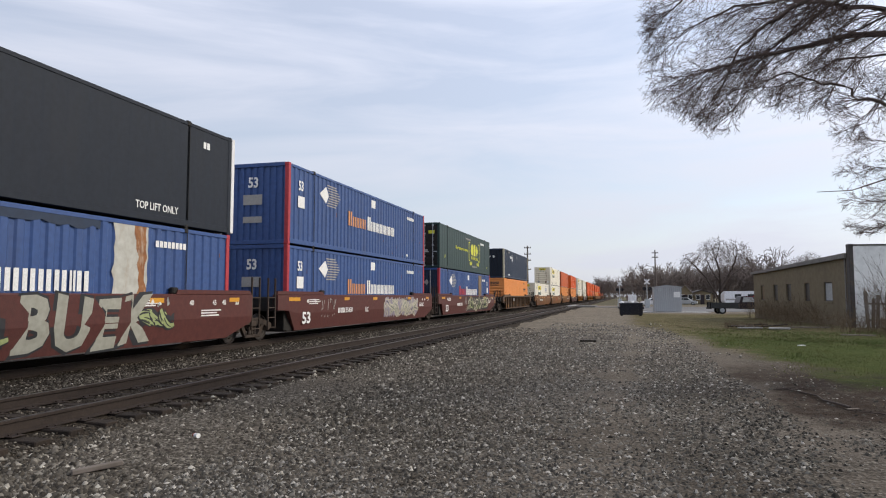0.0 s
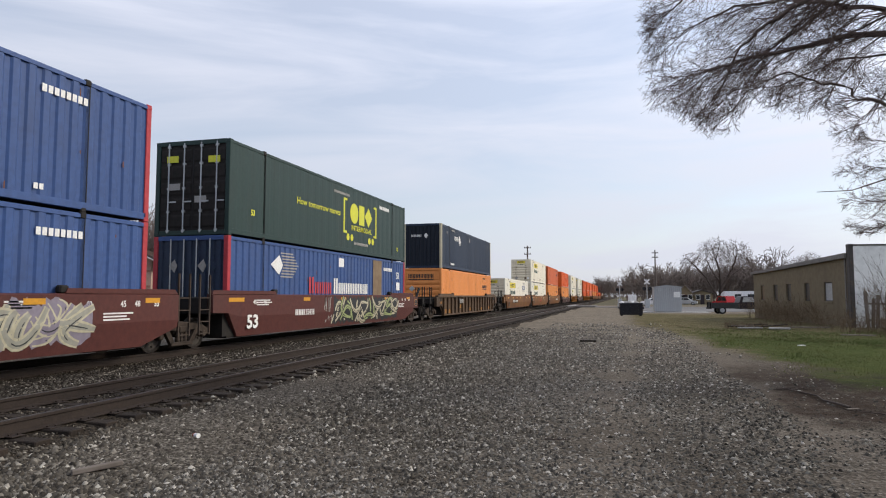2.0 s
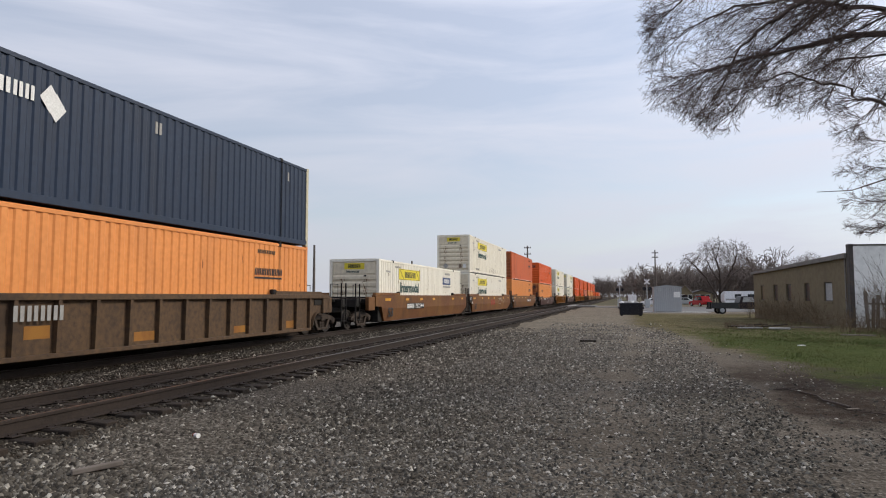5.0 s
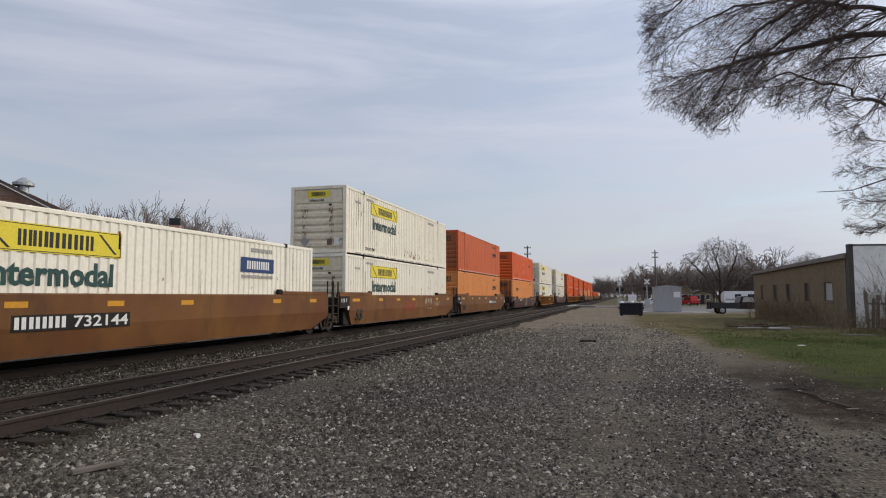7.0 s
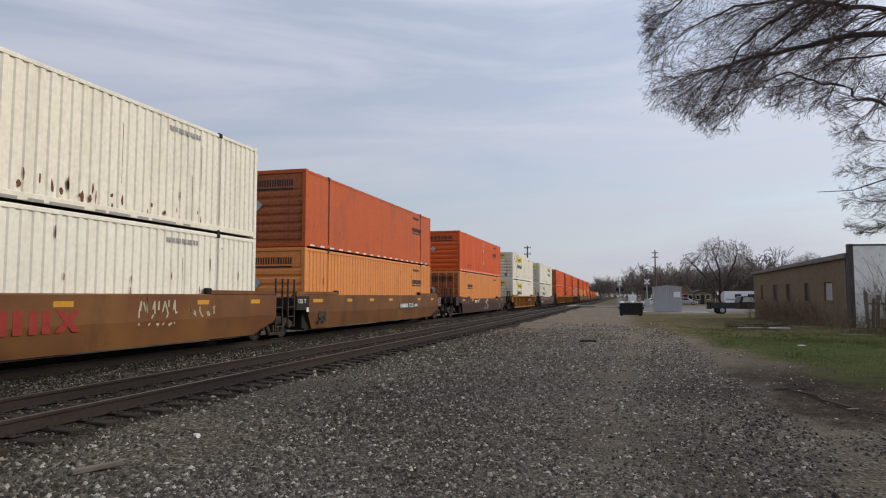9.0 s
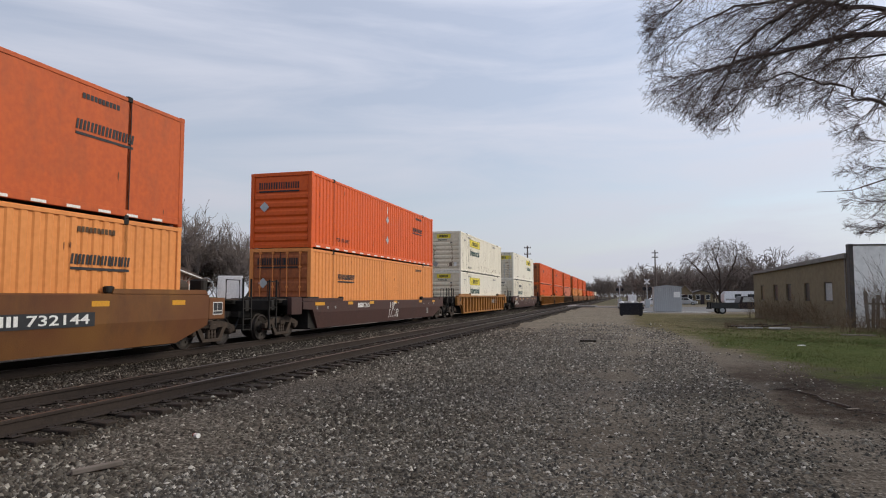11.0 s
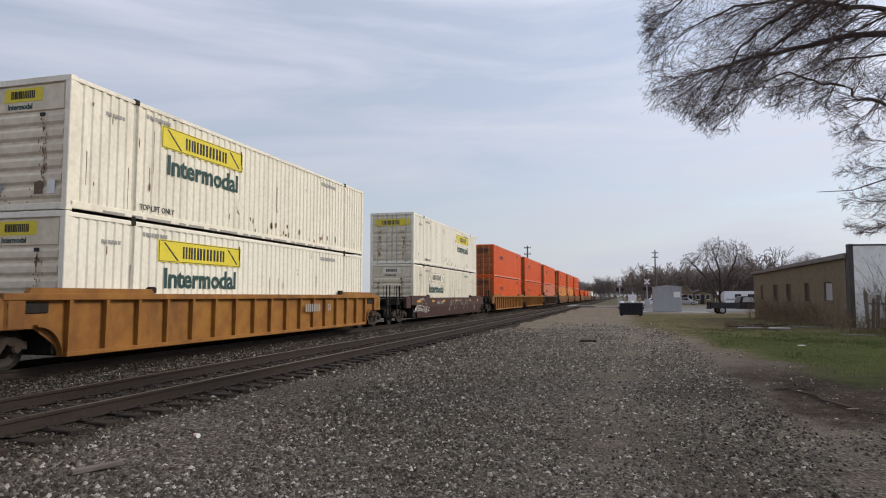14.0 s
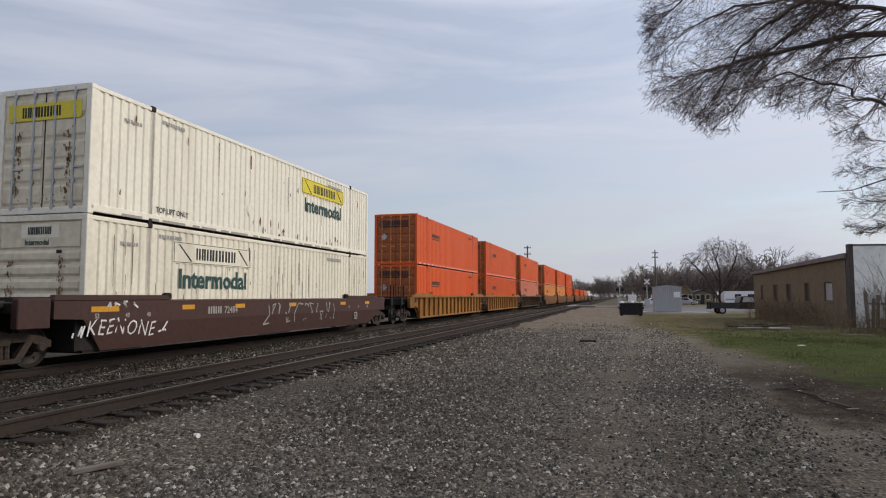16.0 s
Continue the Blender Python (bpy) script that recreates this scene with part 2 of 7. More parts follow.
M["dusty_glass"] = material("dusty dark glass", (0.06, 0.055, 0.05), (0.04, 0.037, 0.034), 0.35, stain_amt=0.3, bump=0)
M["glass_board"] = material("boarded pale window", (0.42, 0.43, 0.43), None, 0.4, stain_amt=0.2)
M["steel_grey"] = material("grey bungalow steel", (0.36, 0.375, 0.385), (0.32, 0.335, 0.345), 0.5, stain_amt=0.3, stain=1.2, stain_col=(0.26, 0.26, 0.26), streak=0.7)
M["asphalt"] = material("worn pale asphalt", (0.16, 0.158, 0.155), (0.12, 0.118, 0.115), 0.9, grain=1.5, stain_amt=0.3, stain=0.2)
M["concrete"] = material("pale concrete", (0.40, 0.39, 0.37), None, 0.85, stain_amt=0.3)
M["red_car"] = material("red car paint", (0.38, 0.02, 0.025), None, 0.25, stain_amt=0.1, bump=0)
M["white_car"] = material("white car paint", (0.75, 0.75, 0.76), None, 0.25, stain_amt=0.1, bump=0)
M["grey_car"] = material("dull grey pickup paint", (0.03, 0.033, 0.038), None, 0.4, stain_amt=0.2)
M["dark_red_car"] = material("dull maroon pickup paint", (0.03, 0.022, 0.026), None, 0.4, stain_amt=0.2)
M["tyre"] = material("black rubber", (0.02, 0.02, 0.02), None, 0.85, stain_amt=0.2)
M["old_wood"] = material("grey weathered boards", (0.21, 0.18, 0.155), (0.15, 0.125, 0.105), 0.9, grain=10, stain_amt=0.4, stain=2, vary=0.2)
M["grass_blade"] = material("spring grass blades", (0.08, 0.11, 0.028), (0.12, 0.12, 0.042), 0.85, grain=0.7, stain_amt=0.0, bump=0)
M["straw"] = material("pale straw", (0.24, 0.20, 0.12), (0.18, 0.145, 0.085), 0.9, grain=2, stain_amt=0, bump=0)
M["dry_stalk"] = material("dry brown stalks", (0.16, 0.115, 0.07), (0.11, 0.08, 0.05), 0.9, grain=2, stain_amt=0, bump=0)


def stone_material(name, cols):
    """Loose stones, each of its own shade."""
    m = bpy.data.materials.new(name)
    m.use_nodes = True
    t = m.node_tree
    b = t.nodes["Principled BSDF"]
    b.inputs["Roughness"].default_value = 0.9
    b.inputs["Specular IOR Level"].default_value = 0.15
    g = t.nodes.new("ShaderNodeNewGeometry")
    r = t.nodes.new("ShaderNodeValToRGB")
    while len(r.color_ramp.elements) < len(cols):
        r.color_ramp.elements.new(0.5)
    for i, (p, c) in enumerate(cols):
        r.color_ramp.elements[i].position, r.color_ramp.elements[i].color = p, (*c, 1)
    t.links.new(g.outputs["Random Per Island"], r.inputs["Fac"])
    n = t.nodes.new("ShaderNodeTexNoise")
    n.inputs["Scale"].default_value = 60
    mx = t.nodes.new("ShaderNodeMix")
    mx.data_type, mx.blend_type = "RGBA", "MULTIPLY"
    mx.inputs["Factor"].default_value = 0.6
    t.links.new(r.outputs["Color"], mx.inputs[6])
    t.links.new(n.outputs["Fac"], mx.inputs[7])
    t.links.new(mx.outputs[2], b.inputs["Base Color"])
    return m


M["ballast_stone"] = stone_material("mixed ballast stone", [(0.0, (0.04, 0.034, 0.027)), (0.45, (0.09, 0.078, 0.062)), (0.8, (0.165, 0.147, 0.12)), (0.94, (0.33, 0.30, 0.25)), (1.0, (0.60, 0.56, 0.48))])
M["dusty_stone"] = stone_material("brake dusted ballast stone", [(0.0, (0.014, 0.011, 0.008)), (0.5, (0.034, 0.027, 0.02)), (0.87, (0.07, 0.058, 0.045)), (1.0, (0.30, 0.265, 0.215))])
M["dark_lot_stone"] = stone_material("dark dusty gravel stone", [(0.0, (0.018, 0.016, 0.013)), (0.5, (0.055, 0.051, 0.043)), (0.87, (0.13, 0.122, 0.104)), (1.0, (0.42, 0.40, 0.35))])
M["lot_stone"] = stone_material("mixed gravel stone", [(0.0, (0.044, 0.04, 0.034)), (0.5, (0.115, 0.105, 0.09)), (0.85, (0.235, 0.218, 0.19)), (1.0, (0.56, 0.525, 0.465))])


# ---- mesh helpers ----
class Shape:
    """Collects vertices and faces for one mesh."""

    def __init__(self):
        self.v, self.f = [], []

    def add(self, vs, fs):
        k = len(self.v)
        self.v += [tuple(p) for p in vs]
        self.f += [tuple(i + k for i in face) for face in fs]
        return self

    def box(self, x0, x1, y0, y1, z0, z1, c=0.0):
        """A box; c chamfers its four upright or long edges slightly."""
        if c <= 0:
            vs = [(x, y, z) for z in (z0, z1) for y in (y0, y1) for x in (x0, x1)]
            return self.add(vs, [(0, 2, 3, 1), (4, 5, 7, 6), (0, 1, 5, 4), (2, 6, 7, 3), (0, 4, 6, 2), (1, 3, 7, 5)])
        ring = [(x0 + c, y0), (x1 - c, y0), (x1, y0 + c), (x1, y1 - c), (x1 - c, y1), (x0 + c, y1), (x0, y1 - c), (x0, y0 + c)]
        mx, my = (x0 + x1) / 2, (y0 + y1) / 2
        inner = [(mx + (x - mx) * (1 - 2 * c / max(x1 - x0, 1e-6)), my + (y - my) * (1 - 2 * c / max(y1 - y0, 1e-6))) for x, y in ring]
        vs = [(x, y, z0) for x, y in inner] + [(x, y, z0 + c) for x, y in ring] + [(x, y, z1 - c) for x, y in ring] + [(x, y, z1) for x, y in inner]
        fs = [tuple(range(7, -1, -1)), tuple(range(24, 32))]
        for r in range(3):
            fs += [(r * 8 + i, r * 8 + (i + 1) % 8, r * 8 + 8 + (i + 1) % 8, r * 8 + 8 + i) for i in range(8)]
        return self.add(vs, fs)

    def prism(self, profile, axis, a, b):
        """Extrude a closed profile of two coordinates along axis 'x', 'y' or 'z' from a to b."""
        def place(u, w, s):
            return {"x": (s, u, w), "y": (u, s, w), "z": (u, w, s)}[axis]
        n = len(profile)
        vs = [place(u, w, a) for u, w in profile] + [place(u, w, b) for u, w in profile]
        fs = [tuple(range(n - 1, -1, -1)), tuple(range(n, 2 * n))] + [(i, (i + 1) % n, n + (i + 1) % n, n + i) for i in range(n)]
        return self.add(vs, fs)

    def tube(self, points, radii, sides=6, cap=True):
        pts = [Vector(p) for p in points]
        vs, fs = [], []
        for i, p in enumerate(pts):
            d = (pts[min(i + 1, len(pts) - 1)] - pts[max(i - 1, 0)])
            d = d.normalized() if d.length > 1e-9 else Vector((0, 0, 1))
            a = d.orthogonal().normalized()
            b = d.cross(a)
            r = radii[i] if isinstance(radii, (list, tuple)) else radii
            for k in range(sides):
                w = 2 * math.pi * k / sides
                vs.append(p + (a * math.cos(w) + b * math.sin(w)) * r)
        for i in range(len(pts) - 1):
            fs += [(i * sides + k, i * sides + (k + 1) % sides, (i + 1) * sides + (k + 1) % sides, (i + 1) * sides + k) for k in range(sides)]
        if cap:
            fs += [tuple(range(sides - 1, -1, -1)), tuple((len(pts) - 1) * sides + k for k in range(sides))]
        return self.add(vs, fs)

    def lathe(self, profile, axis="x", n=20, at=(0, 0, 0)):
        """Turn (along, radius) pairs round an axis."""
        vs, fs = [], []
        for s, r in profile:
            for k in range(n):
                w = 2 * math.pi * k / n
                c, q = r * math.cos(w), r * math.sin(w)
                p = {"x": (s, c, q), "y": (c, s, q), "z": (c, q, s)}[axis]
                vs.append((p[0] + at[0], p[1] + at[1], p[2] + at[2]))
        for i in range(len(profile) - 1):
            fs += [(i * n + k, i * n + (k + 1) % n, (i + 1) * n + (k + 1) % n, (i + 1) * n + k) for k in range(n)]
        fs += [tuple(range(n - 1, -1, -1)), tuple((len(profile) - 1) * n + k for k in range(n))]
        return self.add(vs, fs)

    def mesh(self, name, mat):
        me = bpy.data.meshes.new(name)
        me.from_pydata(self.v, [], self.f)
        bm = bmesh.new()
        bm.from_mesh(me)
        bmesh.ops.recalc_face_normals(bm, faces=bm.faces)
        bm.to_mesh(me)
        bm.free()
        me.materials.append(mat)
        return me


def part(name, shape, mat, parent=None, label="", loc=None):
    """One mesh object under a thing or a part; shape may be a mesh shared with other parts."""
    me = shape.mesh(name, M[mat]) if isinstance(shape, Shape) else shape
    ob = new(name, me)
    if parent is not None:
        ob.parent = parent
    if loc is not None:
        ob.matrix_basis = loc if isinstance(loc, Matrix) else Matrix.Translation(loc)
    if label:
        ob["label"] = label
    return ob


def thing(name, label, category, loc=None, group="", kind=""):
    ob = new(name)
    ob.empty_display_size = 0.3
    if loc is not None:
        ob.matrix_basis = loc if isinstance(loc, Matrix) else Matrix.Translation(loc)
    return tagged(ob, label, category, group, kind)


def fast_mesh(name, verts, faces, mat):
    """A mesh out of numpy arrays, for things of very many small pieces."""
    me = bpy.data.meshes.new(name)
    n, k = len(faces), faces.shape[1]
    me.vertices.add(len(verts))
    me.vertices.foreach_set("co", np.ascontiguousarray(verts, np.float32).ravel())
    me.loops.add(n * k)
    me.loops.foreach_set("vertex_index", np.ascontiguousarray(faces, np.int32).ravel())
    me.polygons.add(n)
    me.polygons.foreach_set("loop_start", np.arange(0, n * k, k, dtype=np.int32))
    me.update(calc_edges=True)
    me.validate()
    me.materials.append(M[mat])
    return me


TEXTS = {}


def text_mesh(words, size, mat, squash=1.0, width=0.0):
    """Words in the built-in font as a thin mesh in the local XY plane, starting at the origin; width sets their whole length."""
    key = (words, size, mat, squash, width)
    if key not in TEXTS:
        cu = bpy.data.curves.new("lettering", "FONT")
        cu.body, cu.size, cu.extrude, cu.resolution_u, cu.offset = words, size, 0.002, 2, (0.03 if words in ("Intermodal", "53") else 0.012) * size
        ob = bpy.data.objects.new("lettering", cu)
        scene.collection.objects.link(ob)
        bpy.context.view_layer.update()
        me = bpy.data.meshes.new_from_object(ob.evaluated_get(bpy.context.evaluated_depsgraph_get()))
        bpy.data.objects.remove(ob)
        if width:
            squash = width / max(v.co.x for v in me.vertices)
        me.transform(Matrix.Diagonal((squash, 1, 1, 1)))
        me.materials.clear()
        me.materials.append(M[mat])
        TEXTS[key] = me
    return TEXTS[key]


# ---- the ground ----
GZ = -0.30


def ground_material():
    m = bpy.data.materials.new("gravel lot and grass")
    m.use_nodes = True
    t = m.node_tree
    b = t.nodes["Principled BSDF"]
    b.inputs["Roughness"].default_value = 0.95
    b.inputs["Specular IOR Level"].default_value = 0.03
    co = t.nodes.new("ShaderNodeTexCoord")

    def noise_node(scale, detail=5.0, rough=0.6):
        n = t.nodes.new("ShaderNodeTexNoise")
        n.inputs["Scale"].default_value, n.inputs["Detail"].default_value, n.inputs["Roughness"].default_value = scale, detail, rough
        t.links.new(co.outputs["Object"], n.inputs["Vector"])
        return n.outputs["Fac"]

    def ramp(fac, stops):
        r = t.nodes.new("ShaderNodeValToRGB")
        while len(r.color_ramp.elements) < len(stops):
            r.color_ramp.elements.new(0.5)
        for i, (p, c) in enumerate(stops):
            r.color_ramp.elements[i].position, r.color_ramp.elements[i].color = p, (*c, 1)
        t.links.new(fac, r.inputs["Fac"])
        return r.outputs["Color"]

    def math2(op, a, c):
        n = t.nodes.new("ShaderNodeMath")
        n.operation = op
        for i, q in enumerate((a, c)):
            if isinstance(q, (int, float)):
                n.inputs[i].default_value = q
            else:
                t.links.new(q, n.inputs[i])
        return n.outputs["Value"]

    def span(v, a, c, lo=0.0, hi=1.0):
        n = t.nodes.new("ShaderNodeMapRange")
        for k, q in (("From Min", a), ("From Max", c), ("To Min", lo), ("To Max", hi)):
            n.inputs[k].default_value = q
        t.links.new(v, n.inputs["Value"])
        return n.outputs["Result"]

    def mix(f, a, c):
        n = t.nodes.new("ShaderNodeMix")
        n.data_type = "RGBA"
        t.links.new(f, n.inputs["Factor"])
        t.links.new(a, n.inputs[6])
        t.links.new(c, n.inputs[7])
        return n.outputs[2]

    sep = t.nodes.new("ShaderNodeSeparateXYZ")
    t.links.new(co.outputs["Object"], sep.inputs["Vector"])
    vor = t.nodes.new("ShaderNodeTexVoronoi")
    vor.inputs["Scale"].default_value = 27
    t.links.new(co.outputs["Object"], vor.inputs["Vector"])
    stones = ramp(vor.outputs["Color"], [(0.0, (0.035, 0.03, 0.024)), (0.45, (0.082, 0.071, 0.058)), (0.8, (0.165, 0.147, 0.122)), (1.0, (0.34, 0.31, 0.265))])
    dirt = ramp(noise_node(30, 6.0, 0.7), [(0.3, (0.105, 0.088, 0.07)), (0.7, (0.185, 0.158, 0.128))])
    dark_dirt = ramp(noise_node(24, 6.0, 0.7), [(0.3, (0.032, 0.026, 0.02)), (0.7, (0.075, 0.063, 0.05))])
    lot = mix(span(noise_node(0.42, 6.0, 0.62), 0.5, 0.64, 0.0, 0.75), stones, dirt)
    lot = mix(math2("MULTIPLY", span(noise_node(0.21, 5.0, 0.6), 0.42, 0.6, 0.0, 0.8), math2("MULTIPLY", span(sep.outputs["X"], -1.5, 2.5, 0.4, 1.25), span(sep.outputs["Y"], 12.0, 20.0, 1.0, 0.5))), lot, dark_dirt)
    pale = ramp(noise_node(4.0, 9.0, 0.8), [(0.34, (0.10, 0.083, 0.063)), (0.66, (0.34, 0.29, 0.225))])
    lot = mix(math2("MULTIPLY", span(math2("ADD", sep.outputs["Y"], span(noise_node(0.3), 0.3, 0.7, -5.0, 5.0)), 17.0, 30.0), span(noise_node(0.8), 0.3, 0.6, 0.35, 0.8)), lot, pale)
    # two packed wheel tracks through the gravel
    for x0, k in ((-0.5, 0.03), (2.3, 0.02)):
        off = math2("ABSOLUTE", math2("ADD", math2("SUBTRACT", math2("SUBTRACT", sep.outputs["X"], x0), math2("MULTIPLY", sep.outputs["Y"], k)), span(noise_node(0.6), 0.3, 0.7, -0.4, 0.4)), 0.0)
        lot = mix(math2("MULTIPLY", span(off, 0.15, 0.75, 0.75, 0.0), span(noise_node(1.3), 0.38, 0.6)), lot, dirt)
    # trodden brown earth where the grass ends
    earth = ramp(noise_node(9, 6.0, 0.7), [(0.3, (0.022, 0.016, 0.012)), (0.7, (0.056, 0.041, 0.031))])
    worn = math2("MULTIPLY", span(math2("ADD", sep.outputs["X"], span(noise_node(0.9, 4.0), 0.3, 0.7, -0.7, 0.7)), 1.9, 3.0), math2("MULTIPLY", span(math2("ADD", sep.outputs["Y"], span(noise_node(1.1, 4.0), 0.3, 0.7, -0.6, 0.6)), 9.6, 10.8), span(sep.outputs["Y"], 16.0, 20.0, 1.0, 0.0)))
    green = ramp(noise_node(3.0, 6.0, 0.65), [(0.3, (0.036, 0.054, 0.014)), (0.7, (0.082, 0.09, 0.029))])
    straw = ramp(noise_node(1.4, 8.0, 0.72), [(0.34, (0.065, 0.062, 0.03)), (0.5, (0.125, 0.098, 0.056)), (0.68, (0.21, 0.17, 0.105))])
    edge = span(sep.outputs["Y"], 16.0, 44.0, 4.3, 0.6)
    wob = span(noise_node(0.5), 0.3, 0.7, -0.6, 0.6)
    inside = math2("ADD", math2("SUBTRACT", sep.outputs["X"], edge), wob)
    near = span(sep.outputs["Y"], 66.0, 72.0, 1.0, 0.0)
    straw_f = math2("MULTIPLY", span(inside, -0.5, 0.7), math2("MULTIPLY", near, span(sep.outputs["Y"], 16.0, 22.0)))
    lush = math2("MULTIPLY", math2("MULTIPLY", span(sep.outputs["Y"], 13.2, 14.6), near), math2("MULTIPLY", span(math2("ADD", inside, span(noise_node(0.8, 7.0, 0.7), 0.3, 0.7, -0.7, 0.9)), -0.1, 1.0), span(sep.outputs["Y"], 29.0, 37.0, 1.0, 0.25)))
    col = mix(straw_f, lot, straw)
    col = mix(math2("MULTIPLY", worn, span(noise_node(2.2, 5.0), 0.3, 0.5, 0.55, 0.95)), col, earth)
    col = mix(math2("MULTIPLY", lush, near), col, green)
    far = span(sep.outputs["Y"], 120.0, 150.0)
    meadow = ramp(noise_node(0.06), [(0.35, (0.105, 0.10, 0.06)), (0.65, (0.16, 0.14, 0.10))])
    col = mix(far, col, meadow)
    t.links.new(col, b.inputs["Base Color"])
    bp = t.nodes.new("ShaderNodeBump")
    bp.inputs["Strength"].default_value, bp.inputs["Distance"].default_value = 0.7, 0.03
    t.links.new(math2("ADD", vor.outputs["Distance"], noise_node(18, 6.0)), bp.inputs["Height"])
    t.links.new(bp.outputs["Normal"], b.inputs["Normal"])
    return m


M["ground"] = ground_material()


def ground_height(x, y):
    if y > 90 or abs(x) > 40 or y < -15:
        return 0.0
    return 0.05 * noise.noise(Vector((x * 0.23, y * 0.23, 1.0))) + 0.018 * noise.noise(Vector((x * 0.9, y * 0.9, 4.0)))


def build_ground():
    xs = [-1500, -700, -300, -120, -60, -40] + [-6.0 + 0.45 * i for i in range(46)] + [16, 18, 21, 25, 31, 40, 60, 120, 300, 700, 1500]
    ys = [-400, -150, -60, -25, -12, -5] + [0.45 * i for i in range(90)] + [41.5 + 2 * i for i in range(26)] + [100, 130, 180, 260, 400, 700, 1200, 2200, 3200]
    s = Shape()
    s.v = [(x, y, GZ + ground_height(x, y)) for y in ys for x in xs]
    n = len(xs)
    s.f = [(j * n + i, j * n + i + 1, (j + 1) * n + i + 1, (j + 1) * n + i) for j in range(len(ys) - 1) for i in range(n - 1)]
    ob = part("ground", s, "ground")
    tagged(ob, "grey gravel lot running into thin green grass", "ground", kind="structure")
    for p in ob.data.polygons:
        p.use_smooth = True


build_ground()
TRAIN_X, SIDING_X = -12.47, -7.79


def ballast_material(low, high):
    m = M["ground"].copy()
    m.name = "track ballast"
    t = m.node_tree
    b = t.nodes["Principled BSDF"]
    vor = next(n for n in t.nodes if n.bl_idname == "ShaderNodeTexVoronoi")
    r = t.nodes.new("ShaderNodeValToRGB")
    r.color_ramp.elements[0].color, r.color_ramp.elements[1].color = low, high
    t.links.new(vor.outputs["Color"], r.inputs["Fac"])
    t.links.new(r.outputs["Color"], b.inputs["Base Color"])
    return m


M["ballast"] = ballast_material((0.012, 0.0095, 0.007, 1), (0.075, 0.062, 0.048, 1))
# main bed: oil and brake dust, plus undercar shade put into the colour
M["oily_shaded_ballast"] = ballast_material((0.006, 0.005, 0.004, 1), (0.03, 0.024, 0.019, 1))


def build_ballast_bed(prof, mat="ballast"):
    """A long low bank of crushed stone with sloping shoulders; prof: (x, z) across the track."""
    s = Shape()
    ys = [-30 + 0.6 * i for i in range(210)] + [98, 120, 160, 260, 500, 900]
    for y in ys:
        s.v += [(x, y, z + (0.016 * noise.noise(Vector((x * 1.7, y * 1.3, 3.0))) if y < 95 else 0)) for x, z in prof]
    n = len(prof)
    s.f = [(j * n + i, j * n + i + 1, (j + 1) * n + i + 1, (j + 1) * n + i) for j in range(len(ys) - 1) for i in range(n - 1)]
    return tagged(part("ballast_bed", s, mat), "grey crushed stone bank under railway track", "ballast", kind="structure")


build_ballast_bed([(SIDING_X + k, z) for k, z in ((-1.6, -0.215), (-0.9, -0.198), (-0.4, -0.205), (0.0, -0.2), (0.4, -0.205), (0.78, -0.2), (1.15, -0.235), (1.45, -0.285), (2.1, GZ - 0.05))])
build_ballast_bed([(TRAIN_X + k, z) for k, z in ((-3.4, GZ - 0.1), (-1.8, -0.2), (-0.9, -0.19), (0.0, -0.2), (0.85, -0.18), (1.6, -0.172), (2.3, -0.195), (3.08, -0.217))], "oily_shaded_ballast")


def rail_shape(y0, y1, k):
    """Rail section: foot, web and head, in metres."""
    w, h = 0.07, 0.178
    p = [(-w, -h), (w, -h), (w, -h + 0.012), (0.012, -h + 0.032), (0.009, -0.045), (0.036, -0.036), (0.037, -0.006), (0.03, -0.0005),
         (-0.03, -0.0005), (-0.037, -0.006), (-0.036, -0.036), (-0.009, -0.045), (-0.012, -h + 0.032), (-w, -h + 0.012)]
    return Shape().prism([(x + k, z) for x, z in p], "y", y0, y1)


def build_track(xc, name, ties_to, label, sunk=0.0):
    t = thing(name, label, "railway track", kind="structure")
    for side in (-0.7525, 0.7525):
        part("rail", rail_shape(-30, 900, xc + side), "rail", t)
        part("rail_head", Shape().box(xc + side - 0.031, xc + side + 0.031, -30, 900, -0.001, 0.004), "rail_top", t, "worn steel running surface")
    rnd = random.Random(5)
    me = Shape().box(-1.29, 1.29, -0.11, 0.11, -0.34, -0.182, 0.012).mesh("tie", M["tie"])
    plate = Shape().box(-0.18, 0.18, -0.09, 0.09, -0.183, -0.168, 0.004)
    for side in (-1, 1):
        plate.box(side * 0.095 - 0.012, side * 0.095 + 0.012, -0.06, -0.035, -0.17, -0.15).box(side * 0.13 - 0.012, side * 0.13 + 0.012, 0.03, 0.055, -0.17, -0.15)
    pme = plate.mesh("tie_plate", M["rail"])
    y = 3.0
    while y < ties_to:
        tie = part("tie", me, "tie", t, loc=pose(xc + rnd.uniform(-0.06, 0.06), y + rnd.uniform(-0.03, 0.03), rnd.uniform(-0.016, 0.0) - sunk, 0, 0, rnd.uniform(-1, 1)))
        if y < 40:
            for side in (-0.7525, 0.7525):
                part("tie_plate", pme, "rail", t, loc=(xc + side, y, 0))
        y += 0.53
    return t


build_track(SIDING_X, "railway_track_1", 110, "empty siding track with rusty rails on dark ties")
build_track(TRAIN_X, "railway_track_2", 110, "main track with rusty rails under the train", 0.03)


# ---- containers ----
CL, CW, CH = 16.154, 2.591, 2.896      # 53 ft box
HW = CW / 2
MESHES = {}


def shared(key, mat, make):
    k = (key, mat)
    if k not in MESHES:
        MESHES[k] = make().mesh(key[0], M[mat])
    return MESHES[k]


POSTS = (1.98, CL - 1.98)


